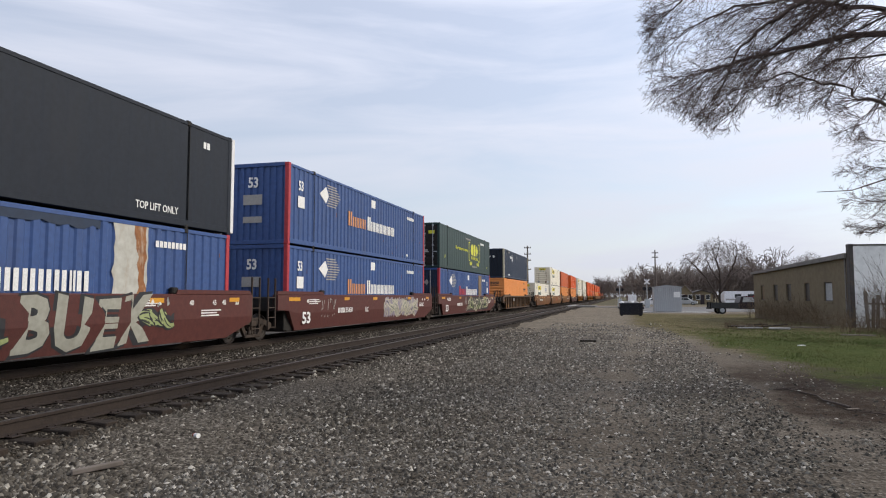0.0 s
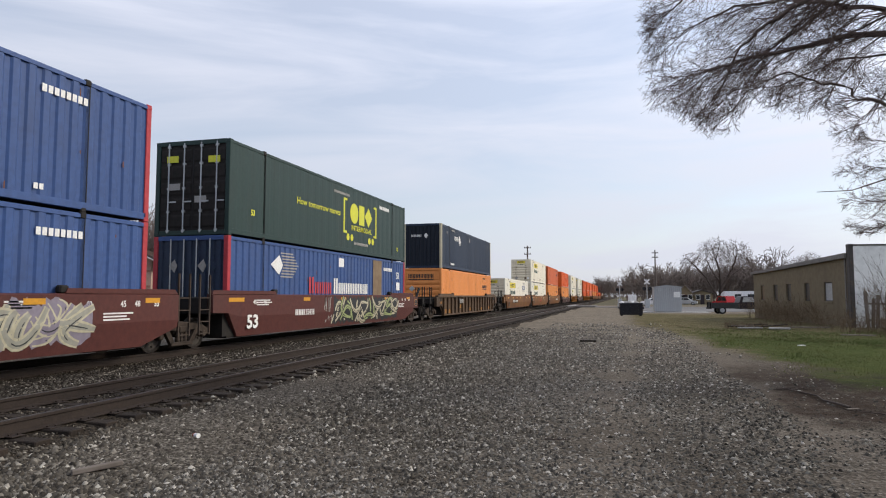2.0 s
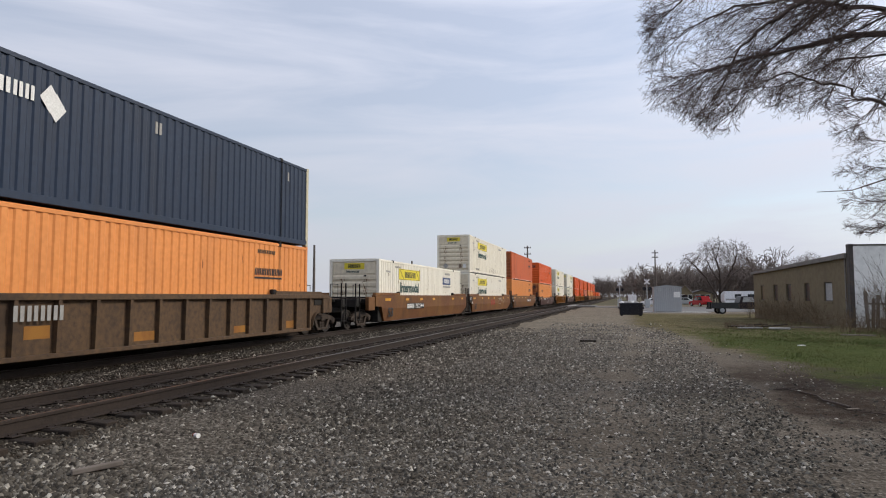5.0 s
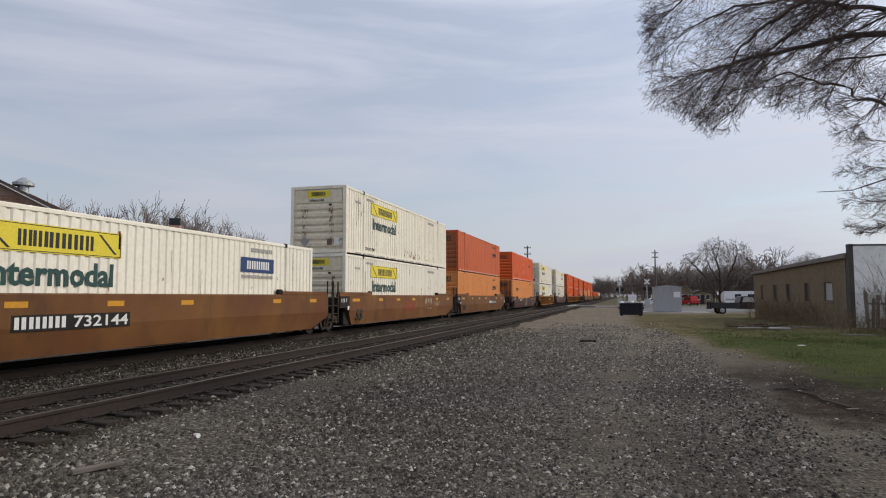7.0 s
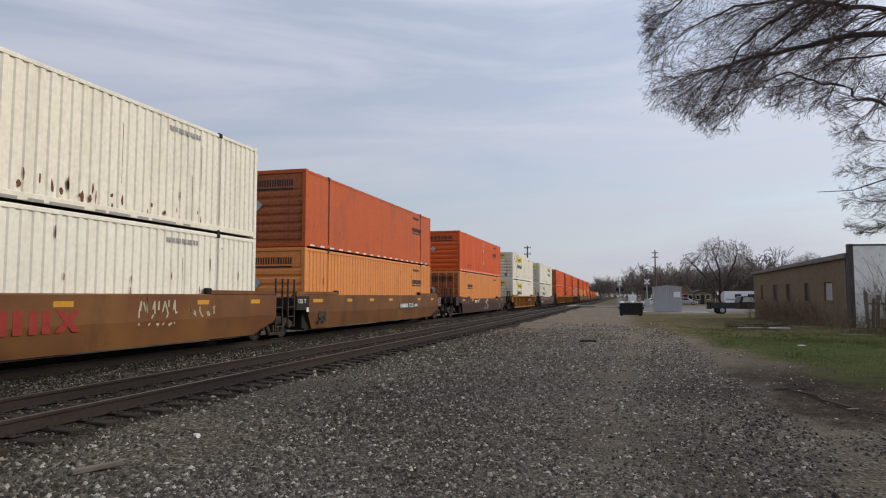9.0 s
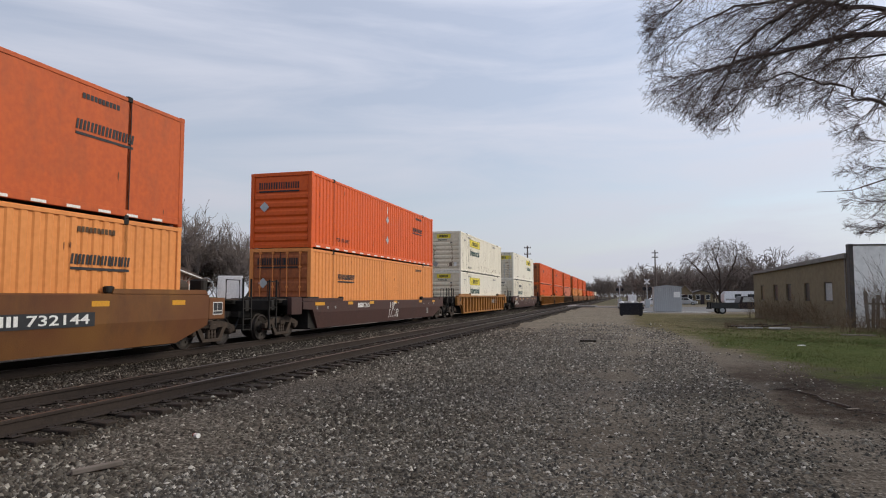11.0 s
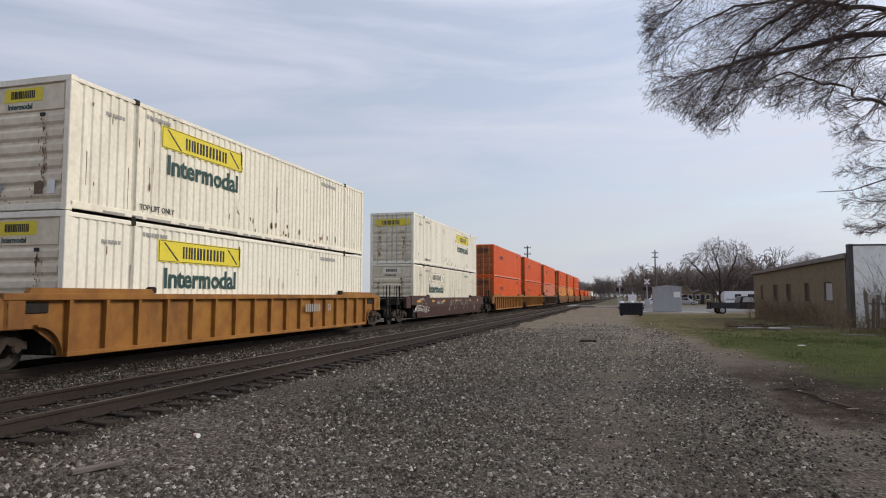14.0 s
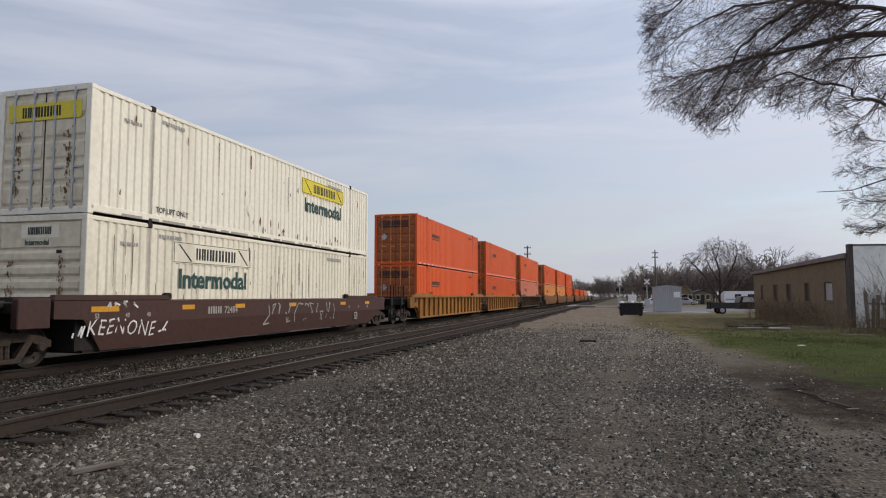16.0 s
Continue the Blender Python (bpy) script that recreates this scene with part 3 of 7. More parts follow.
def side_panel(style):
    """The long wall, pressed into upright ribs; smooth boxes have shallow wide plates."""
    s = Shape()
    if style == "smooth":
        depth, pitch = 0.006, 0.61
    else:
        depth, pitch = {"wide": 0.036, "fine": 0.03}.get(style, 0.03), {"wide": 0.36, "fine": 0.275}.get(style, 0.30)
    pts = []
    spans = [(0.14, POSTS[0] - 0.05), (POSTS[0] + 0.05, POSTS[1] - 0.05), (POSTS[1] + 0.05, CL - 0.14)]
    for a, b in spans:
        n = max(1, round((b - a) / pitch))
        q = (b - a) / n
        for i in range(n):
            o = a + i * q
            pts += [(HW - 0.012, o), (HW - 0.012, o + q * 0.42), (HW - 0.012 - depth, o + q * 0.55), (HW - 0.012 - depth, o + q * 0.87)]
        pts.append((HW - 0.012, b))
    z0, z1 = 0.16, CH - 0.10
    n = len(pts)
    s.v = [(x, yy, z0) for x, yy in pts] + [(x, yy, z1) for x, yy in pts]
    s.f = [(i, i + 1, n + i + 1, n + i) for i in range(n - 1)]
    return s


def end_front(style):
    """The blind end: horizontal or upright pressed ribs inside a frame."""
    s = Shape()
    if style == "upright":
        n = 9
        w = (CW - 0.3) / n
        prof = []
        for i in range(n):
            x = -HW + 0.15 + i * w
            prof += [(x, 0.04), (x + w * 0.5, 0.04), (x + w * 0.62, 0.085), (x + w * 0.9, 0.085)]
        return s.prism(prof + [(HW - 0.15, 0.04), (HW - 0.15, 0.11), (-HW + 0.15, 0.11)], "z", 0.16, CH - 0.1)
    return s.box(-HW + 0.15, HW - 0.15, 0.06, 0.10, 0.16, CH - 0.1)


RIB_H = (CH - 0.98) / 6


def end_rib():
    return Shape().prism([(0.06, 0.03), (0.022, 0.10), (0.022, RIB_H - 0.09), (0.06, RIB_H - 0.02)], "x", -HW + 0.18, HW - 0.18)


def door_leaf(side):
    s = Shape()
    x0, x1 = (-HW + 0.13, -0.012) if side < 0 else (0.012, HW - 0.13)
    s.box(x0, x1, 0.05, 0.10, 0.16, CH - 0.1)
    for i in range(5):
        z = 0.24 + i * 0.5
        s.prism([(0.05, z), (0.028, z + 0.06), (0.028, z + 0.36), (0.05, z + 0.42)], "x", x0 + 0.05, x1 - 0.05)
    return s


def lock_rod(x):
    s = Shape().tube([(x, 0.012, 0.1), (x, 0.012, CH - 0.06)], 0.021, 6)
    for z in (0.16, 0.75, 1.45, 2.2, CH - 0.16):
        s.box(x - 0.05, x + 0.05, 0.004, 0.05, z - 0.035, z + 0.035)
    s.box(x, x + 0.28, -0.004, 0.016, 1.02, 1.06)
    return s


def flat(y0, y1, z0, z1, t=0.004, x=None):
    x = HW - 0.010 if x is None else x
    return Shape().box(x, x + t, y0, y1, z0, z1)


def letters(ob, words, y, z, size, mat, squash=1.0, x=None, name="lettering", width=0.0):
    """Lettering on the long side that faces the siding."""
    x = HW - 0.006 if x is None else x
    return part(name, text_mesh(words, size, mat, squash, width), mat, ob, loc=pose(x, y, z, 90, 0, 90))


def end_letters(ob, words, x, z, size, mat, squash=1.0, y=0.02):
    return part("lettering", text_mesh(words, size, mat, squash), mat, ob, loc=pose(x, y, z, 90, 0, 0))


def word_bars(ob, y, z, h, widths, mat, x=None, lean=0.0):
    """A brand name as a row of plain paired bars of the letters' size; small print as single bars."""
    x = HW - 0.008 if x is None else x
    o = y
    for w in widths:
        pair = h > 0.19 and w > 0.13

        def make():
            s = Shape()
            for a, b in ((0, 0.3), (0.48, 0.78)) if pair else ((0, 0.74),):
                s.prism([(w * a, 0), (w * b, 0), (w * b + lean, h), (w * a + lean, h)], "x", 0, 0.004)
            return s
        part("word_bar", shared(("word_bar", round(w, 3), round(h, 3), lean, pair), mat, make), mat, ob, loc=(x, o, z))
        o += w


def end_bars(ob, x, z, h, widths, mat, y=0.022):
    for w in widths:
        pair = w > 0.08

        def make():
            s = Shape()
            for a, b in ((0, 0.3), (0.48, 0.78)) if pair else ((0, 0.76),):
                s.box(w * a, w * b, -0.006, 0, 0, h)
            return s
        part("word_bar", shared(("word_bar", "end", round(w, 3), round(h, 3), pair), mat, make), mat, ob, loc=(x, y, z))
        x += w


def container(label, paint, end="ribs", side="std", post=None, end_paint=None, rail=None):
    """A 53 ft box; origin at its lower near corner line, mid-width, length along +Y."""
    c = thing("shipping_container", label, "container", group="containers of the train")
    post, end_paint, rail = post or paint, end_paint or paint, rail or paint
    for k, m in (("near", Matrix.Identity(4)), ("far", Matrix.Rotation(math.pi, 4, "Z") @ Matrix.Translation((0, -CL, 0)))):
        part("side_wall", shared(("side_wall", side), paint, lambda: side_panel(side)), paint, c, loc=m)
    part("roof", shared(("roof",), paint, lambda: Shape().box(-HW + 0.03, HW - 0.03, 0.06, CL - 0.06, CH - 0.05, CH - 0.015)), paint, c)
    part("floor", shared(("floor",), "grime", lambda: Shape().box(-HW + 0.06, HW - 0.06, 0.05, CL - 0.05, 0.05, 0.15)), "grime", c)
    for sx in (-1, 1):
        def rails(z0, z1, o):
            return lambda: Shape().box(min(sx * HW, sx * (HW - 0.08)), max(sx * HW, sx * (HW - 0.08)), o, CL - o, z0, z1, 0.008)
        part("bottom_rail", shared(("bottom_rail", sx), rail, rails(0.05, 0.21, 0.1)), rail, c)
        part("top_rail", shared(("top_rail", sx), rail, rails(CH - 0.12, CH - 0.03, 0.1)), rail, c)
        for y0, y1 in ((0.0, 0.16), (CL - 0.16, CL)):
            def corner(y0=y0, y1=y1):
                s = Shape().box(min(sx * HW, sx * (HW - 0.15)), max(sx * HW, sx * (HW - 0.15)), y0, y1, 0.1, CH - 0.1, 0.012)
                for z in (0.0, CH - 0.118):
                    s.box(min(sx * (HW + 0.004), sx * (HW - 0.16)), max(sx * (HW + 0.004), sx * (HW - 0.16)), y0 - 0.004, y1 + 0.004, z, z + 0.118, 0.012)
                return s
            part("corner_post", shared(("corner_post", sx, y0 > 1), post, corner), post, c)
    for y in POSTS:
        for x0 in (HW - 0.05, -HW + 0.012):
            part("lift_post", shared(("lift_post", y > 5, x0 > 0), paint, lambda y=y, x0=x0: Shape().box(x0, x0 + 0.038, y - 0.05, y + 0.05, 0.1, CH - 0.05)), paint, c)
        if paint not in ("cream", "white", "light_orange", "red_orange"):
            part("post_seam", shared(("post_seam", y > 5), "dark_seam", lambda y=y: Shape().box(HW - 0.012, HW - 0.006, y + 0.03, y + 0.055, 0.05, CH - 0.02)), "dark_seam", c)
        part("lift_casting", shared(("lift_casting", y > 5, "top"), "grime", lambda y=y: Shape().box(HW - 0.1, HW + 0.012, y - 0.1, y + 0.07, CH - 0.13, CH + 0.012, 0.02)), "grime", c)
        part("lift_casting", shared(("lift_casting", y > 5, "foot"), "grime", lambda y=y: Shape().box(HW - 0.1, HW + 0.008, y - 0.09, y + 0.06, -0.01, 0.10, 0.02)), "grime", c)
    if end == "doors":
        for sgn in (-1, 1):
            d = part("door", shared(("door", sgn), end_paint, lambda: door_leaf(sgn)), end_paint, c)
            for x in (0.22, 0.62):
                part("lock_rod", shared(("lock_rod", sgn, x), "galv" if paint in ("cream", "white", "green") else "light_orange" if "orange" in paint else "rust", lambda: lock_rod(sgn * x * 1.35)), "galv", d)
        part("door_seal", shared(("door_seal",), "dark_seam", lambda: Shape().box(-0.012, 0.012, 0.04, 0.09, 0.16, CH - 0.1)), "dark_seam", c)
    else:
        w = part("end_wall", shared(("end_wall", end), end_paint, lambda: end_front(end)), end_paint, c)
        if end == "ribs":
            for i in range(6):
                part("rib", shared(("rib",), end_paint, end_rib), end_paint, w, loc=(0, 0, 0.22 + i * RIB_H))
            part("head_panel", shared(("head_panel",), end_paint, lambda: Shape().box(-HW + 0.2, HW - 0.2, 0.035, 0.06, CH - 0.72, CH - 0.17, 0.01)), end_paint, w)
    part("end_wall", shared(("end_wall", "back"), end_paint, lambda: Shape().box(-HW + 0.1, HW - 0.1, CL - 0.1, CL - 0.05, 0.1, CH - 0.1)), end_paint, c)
    for z, nm in ((0.02, "sill"), (CH - 0.13, "header")):
        part("end_" + nm, shared(("end_" + nm,), rail, lambda: Shape().box(-HW + 0.15, HW - 0.15, 0.01, 0.12, z, z + 0.14, 0.01)), rail, c)
    return c


def placard(ob, y, z, r, mat="galv"):
    part("placard", Shape().prism([(y, z - r), (y + r, z), (y, z + r), (y - r, z)], "x", HW - 0.01, HW - 0.004), mat, ob, "diamond placard holder")


def rust_spots(ob, seed, y0, y1, z0, z1, n, mat="rust", big=0.09):
    r = random.Random(seed)
    s = Shape()
    for _ in range(n):
        y, z, w, h = r.uniform(y0, y1), r.uniform(z0, z1), r.uniform(0.03, big), r.uniform(0.08, 0.34)
        k = [(y + w * 0.5 * math.cos(a) * r.uniform(0.6, 1.1), z + h * 0.5 * math.sin(a) * r.uniform(0.6, 1.1)) for a in [i * math.pi / 4 for i in range(8)]]
        s.prism(k, "x", HW - 0.012, HW - 0.0085)
    part("rust_patch", s, mat, ob)["kind"] = "stuff"


def end_stains(ob, seed, n):
    """Brown run-off down two columns of the end wall, caught on the ribs, and specks low down."""
    r = random.Random(seed)
    s = Shape()
    for x0 in (-0.72 + r.uniform(-0.1, 0.1), 0.66 + r.uniform(-0.1, 0.1)):
        for _ in range(n * 5):
            x, z = r.gauss(x0, 0.055), r.choice([0.22 + i * RIB_H for i in range(1, 6)]) + r.gauss(0.02, 0.07)
            w, h = r.uniform(0.008, 0.035), r.uniform(0.012, 0.085)
            s.prism([(x + w * math.cos(a) * r.uniform(0.5, 1.0), z + h * math.sin(a) * r.uniform(0.5, 1.0)) for a in [i * math.pi / 4 for i in range(8)]], "y", 0.015, 0.019)
    for _ in range(n * 2):
        x, z, w = r.uniform(-1.1, 1.1), 0.18 + 0.35 * r.random() ** 2, r.uniform(0.008, 0.03)
        s.prism([(x + w * math.cos(a) * r.uniform(0.5, 1.0), z + 1.3 * w * math.sin(a) * r.uniform(0.5, 1.0)) for a in [i * math.pi / 3 for i in range(6)]], "y", 0.015, 0.019)
    part("stain", s, "run_off", ob)["kind"] = "stuff"


def streaks(ob, seed, y0, y1, n):
    """Thin brown runs down the ribs."""
    r = random.Random(seed)
    s = Shape()
    for _ in range(n):
        y, top, h, w = r.uniform(y0, y1), r.uniform(1.2, 2.7), r.uniform(0.3, 1.5), r.uniform(0.012, 0.03)
        s.prism([(y, top), (y + w, top - 0.05), (y + w * 0.7, max(0.2, top - h)), (y + w * 0.2, max(0.2, top - h))], "x", HW - 0.012, HW - 0.0088)
    part("rust_run", s, "old_grime", ob)["kind"] = "stuff"


def cream_box(kind, paint, end, where, seed, top=False, plate_dirty=False):
    """White box with the yellow sign panel and dark word underneath."""
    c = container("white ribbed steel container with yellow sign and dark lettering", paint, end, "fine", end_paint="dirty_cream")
    if where is not None:
        y, z, plate_mat = where[0], where[1], where[2]
        sign = part("sign_panel", flat(y, y + 3.65, z + 0.70, z + 1.27), plate_mat, c, "yellow sign panel" if plate_mat == "mark_yellow" else "pale sign panel")
        part("sign_border", Shape().box(HW - 0.008, HW - 0.003, y + 0.03, y + 3.62, z + 0.72, z + 0.735).box(HW - 0.008, HW - 0.003, y + 0.03, y + 3.62, z + 1.235, z + 1.25)
             .box(HW - 0.008, HW - 0.003, y + 0.03, y + 0.05, z + 0.72, z + 1.25).box(HW - 0.008, HW - 0.003, y + 3.60, y + 3.62, z + 0.72, z + 1.25)
             .prism([(y + 0.2, z + 1.2), (y + 0.26, z + 1.2), (y + 0.8, z + 0.76), (y + 0.72, z + 0.76)], "x", HW - 0.008, HW - 0.003)
             .prism([(y + 2.95, z + 1.2), (y + 3.02, z + 1.2), (y + 3.5, z + 0.78), (y + 3.42, z + 0.78)], "x", HW - 0.008, HW - 0.003), "mark_black", sign)
        word_bars(sign, y + 0.95, z + 0.82, 0.32, (0.24, 0.1, 0.26, 0.12, 0.31, 0.31, 0.31, 0.27), "mark_black", x=HW - 0.007)
        letters(c, "Intermodal", y + 0.22, z + 0.06, 0.70, "mark_teal", width=3.2)
    if end == "doors":
        part("sign_panel", Shape().box(-1.02, 1.02, 0.012, 0.024, CH - 0.75, CH - 0.36), "mark_yellow", c, "yellow sign panel")
        end_bars(c, -0.62, CH - 0.68, 0.24, (0.15, 0.06, 0.15, 0.08, 0.17, 0.17, 0.17, 0.15), "mark_black", 0.012)
    else:
        part("sign_panel", Shape().box(-0.52, 0.52, 0.028, 0.036, CH - 0.50, CH - 0.2), kind, c, "sign panel on the end wall")
        end_bars(c, -0.33, CH - 0.43, 0.17, (0.09, 0.035, 0.09, 0.05, 0.1, 0.1, 0.1, 0.1), "mark_black", 0.027)
        end_letters(c, "Intermodal", -0.42, CH - 0.66, 0.17, "mark_teal", 0.9, 0.03)
        part("tag_plate", Shape().box(0.42, 0.64, 0.01, 0.02, 0.36, 0.62), "old_grime", c, "grimy tag plate")
        part("tag_plate", Shape().box(0.76, 0.97, 0.01, 0.02, 0.36, 0.66), "mark_white", c, "white tag plate")
        part("placard", Shape().prism([(-0.62, 0.3), (-0.4, 0.52), (-0.62, 0.74), (-0.84, 0.52)], "y", 0.012, 0.02), "mark_grey", c, "diamond placard holder")
        part("latch", Shape().box(0.5, 0.62, 0.0, 0.03, CH - 0.86, CH - 0.78), "mark_black", c)
    word_bars(c, 2.3, CH - 0.35, 0.1, (0.1,) * 9, "mark_grey")
    word_bars(c, CL - 4.2, CH - 0.42, 0.13, (0.12,) * 11, "mark_grey")
    word_bars(c, 1.0, CH - 0.62, 0.09, (0.1,) * 6, "mark_grey")
    part("red_tick", flat(6.4, 6.45, CH - 0.72, CH - 0.3), "mark_red", c)
    placard(c, 6.4, 0.9, 0.22, "cream")
    if top:
        letters(c, "TOP LIFT ONLY", 2.15, 0.28, 0.20, "mark_black", 0.9)
        rust_spots(c, seed, 7.0, 9.6, 0.22, 0.6, 12, big=0.15)
        rust_spots(c, seed + 5, 10.0, 13.4, 0.2, 0.5, 9, big=0.12)
        word_bars(c, 1.0, 0.05, 0.06, (0.9, 0.5, 1.2, 0.4) * 4, "mark_grey", x=HW - 0.001)
    rust_spots(c, seed + 1, 0.3, 15.5, 0.2, 2.6, 12, big=0.05)
    end_stains(c, seed + 2, 12)
    streaks(c, seed + 3, 0.3, 15.8, 34 if plate_dirty else 5)
    return c


def orange_box(paint, end, side, where=None, seed=0, reflect=False, plac=False):
    word = {"orange": "bright orange", "red_orange": "red orange", "light_orange": "faded light orange", "pink_orange": "washed pink orange", "old_orange": "weathered dull orange"}[paint]
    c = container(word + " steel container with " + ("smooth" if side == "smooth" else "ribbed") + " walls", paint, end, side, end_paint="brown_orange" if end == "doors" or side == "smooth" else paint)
    if where is not None:
        word_bars(c, where, 1.78, 0.22, (0.2, 0.2, 0.21, 0.22, 0.2, 0.1, 0.21, 0.19, 0.2), "mark_black", lean=0.03)
        part("word_underline", flat(where, where + 1.7, 1.66, 1.72), "mark_black", c)
    end_bars(c, -0.95, CH - 0.62, 0.26, (0.2, 0.2, 0.21, 0.22, 0.2, 0.1, 0.21, 0.19, 0.2), "mark_black", 0.008 if end == "doors" else 0.034)
    part("word_underline", Shape().box(-0.95, 0.75, (0.002 if end == "doors" else 0.028), (0.008 if end == "doors" else 0.034), CH - 0.74, CH - 0.68), "mark_black", c)
    end_r = 0.2
    part("placard", Shape().prism([(-0.7, CH - 1.3 - end_r), (-0.7 + end_r, CH - 1.3), (-0.7, CH - 1.3 + end_r), (-0.7 - end_r, CH - 1.3)], "y", 0.0, 0.012), "galv", c, "diamond placard holder")
    word_bars(c, CL - 3.4, CH - 0.42, 0.12, (0.11,) * 10, "mark_black" if paint != "light_orange" else "tan_car")
    if reflect:
        for i in range(18):
            part("reflector_tape", shared(("reflector_tape",), "mark_white", lambda: Shape().box(HW - 0.004, HW + 0.003, 0, 0.36, 0.06, 0.12)), "mark_white", c, loc=(0, 0.4 + i * 0.86, 0))
    if plac:
        placard(c, 8.2, 1.95, 0.2)
        placard(c, 8.2, 0.95, 0.2)
        part("placard", flat(8.17, 8.23, 2.25, 2.6), "mark_white", c)
        letters(c, "TOP LIFT ONLY", 2.25, 0.42, 0.2, "mark_black", width=1.3)
    rust_spots(c, seed, 0.3, 15.8, 0.2, 2.6, 10, "rust", 0.05)
    return c


def blue_box(seed, patch=""):
    c = container("blue ribbed steel container with red corner posts", "mid_blue", "upright", "wide", post="red_post", end_paint="slate_blue" if seed == 4 else "mid_blue")
    if seed == 4:
        letters(c, "53", 14.85, 1.98, 0.48, "mark_white", 0.8)
        part("white_label", flat(14.85, 15.35, 1.4, 1.8), "mark_white", c)
        for x in (-0.75, 0.25):
            part("logo_diamond", Shape().prism([(x, 2.0), (x + 0.2, 2.2), (x + 0.3, 2.0), (x + 0.2, 1.8)], "y", 0.02, 0.03), "mark_grey", c)
            part("logo_stripes", Shape().prism([(x + 0.32, 2.16), (x + 0.6, 2.1), (x + 0.66, 2.0), (x + 0.6, 1.9), (x + 0.32, 1.84)], "y", 0.022, 0.028), "slate_blue", c)
        for x in (-0.68, -0.22, 0.22, 0.68):
            part("lock_rod", Shape().tube([(x, 0.0, 0.1), (x, 0.0, CH - 0.08)], 0.02, 6), "galv", c)
    else:
        letters(c, "53", 0.75, 2.02, 0.48, "mark_white", 0.8)
        part("white_label", flat(0.72, 1.22, 1.38, 1.80), "mark_white", c)
        end_letters(c, "53", -0.32, 2.05, 0.5, "mark_white", 0.85)
        for z0, z1 in ((1.42, 1.78), (0.78, 1.0)):
            part("white_label", Shape().box(-0.5, 0.25, 0.02, 0.03, z0, z1), "mark_grey", c)
    part("logo_diamond", Shape().prism([(2.45, 2.15), (3.0, 2.48), (3.25, 2.15), (3.0, 1.82)], "x", HW - 0.01, HW - 0.005), "mark_white", c)
    s = Shape()
    for i in range(9):
        s.box(HW - 0.01, HW - 0.006, 3.3 - 0.05 * abs(i - 4), 4.35 - 0.1 * abs(i - 4), 1.74 + i * 0.1, 1.785 + i * 0.1)
    part("logo_stripes", s, "mark_grey", c)
    tone = "mark_tan" if seed in (2, 3) else "red_post"
    word_bars(c, 5.2, 1.2, 0.62, (0.48,), tone)
    word_bars(c, 5.68, 1.2, 0.44, (0.39, 0.38, 0.36, 0.38), tone)
    word_bars(c, 7.35, 1.2, 0.62, (0.46,), "mark_white")
    word_bars(c, 7.81, 1.2, 0.44, (0.37, 0.38, 0.36, 0.38, 0.36, 0.38, 0.38, 0.19, 0.4), "mark_white")
    part("white_label", flat(7.82, 8.32, 2.3, 2.66), "mark_white", c)
    word_bars(c, 13.0, 2.32, 0.16, (0.15,) * 8, "mark_white")
    word_bars(c, 12.9, 0.32, 0.12, (0.13,) * 2, "mark_white")
    if patch:
        y = 11.62
        if patch == "rust_board":
            r = random.Random(3)
            zs = [0.18 + (CH - 0.3) * k / 14 for k in range(15)]
            ring = [(y + 1.1 + r.uniform(-0.02, 0.02), z) for z in zs] + [(y + r.uniform(-0.06, 0.06), z) for z in reversed(zs)]
            part("repair_patch", Shape().prism(ring, "x", HW - 0.014, HW - 0.005), "bare_patch", c, "pale bare metal repair patch")
            ring = [(y + 1.07 + r.uniform(-0.09, 0.02), z) for z in zs] + [(y + 0.68 + r.uniform(-0.16, 0.16), z) for z in reversed(zs)]
            part("repair_patch", Shape().prism(ring, "x", HW - 0.006, HW - 0.002), patch, c, "rust streaked repair patch")
            for a, w in ((0.3, 2.1), (2.5, 3.2), (6.0, 2.4), (8.6, 2.6)):
                edge = [(a + w, CH - 0.1), (a, CH - 0.1)] + [(a + w * k / 12, CH - 0.32 + r.uniform(-0.07, 0.07)) for k in range(13)]
                part("torn_strip", Shape().prism(edge, "x", HW - 0.011, HW - 0.006), "slate_blue", c, "dark torn strip under the top rail")
        else:
            part("repair_patch", Shape().box(HW - 0.014, HW - 0.002, y, y + 1.1, 0.18, CH - 0.12), patch, c, "brown repair patch")
    rust_spots(c, seed, 0.3, 15.8, 0.2, 2.6, 12, "rust", 0.04)
    return c


def dark_box():
    c = container("near-black steel container with smooth walls and pale rear frame", "navy", "upright", "smooth")
    letters(c, "TOP LIFT ONLY", CL - 3.9, 0.32, 0.26, "mark_white", 0.85)
    word_bars(c, CL - 1.35, 2.3, 0.18, (0.16, 0.16), "mark_white")
    part("rear_frame", Shape().box(-HW, HW, CL, CL + 0.17, 0.05, CH - 0.02, 0.02), "trim_white", c, "pale rear door frame")
    return c


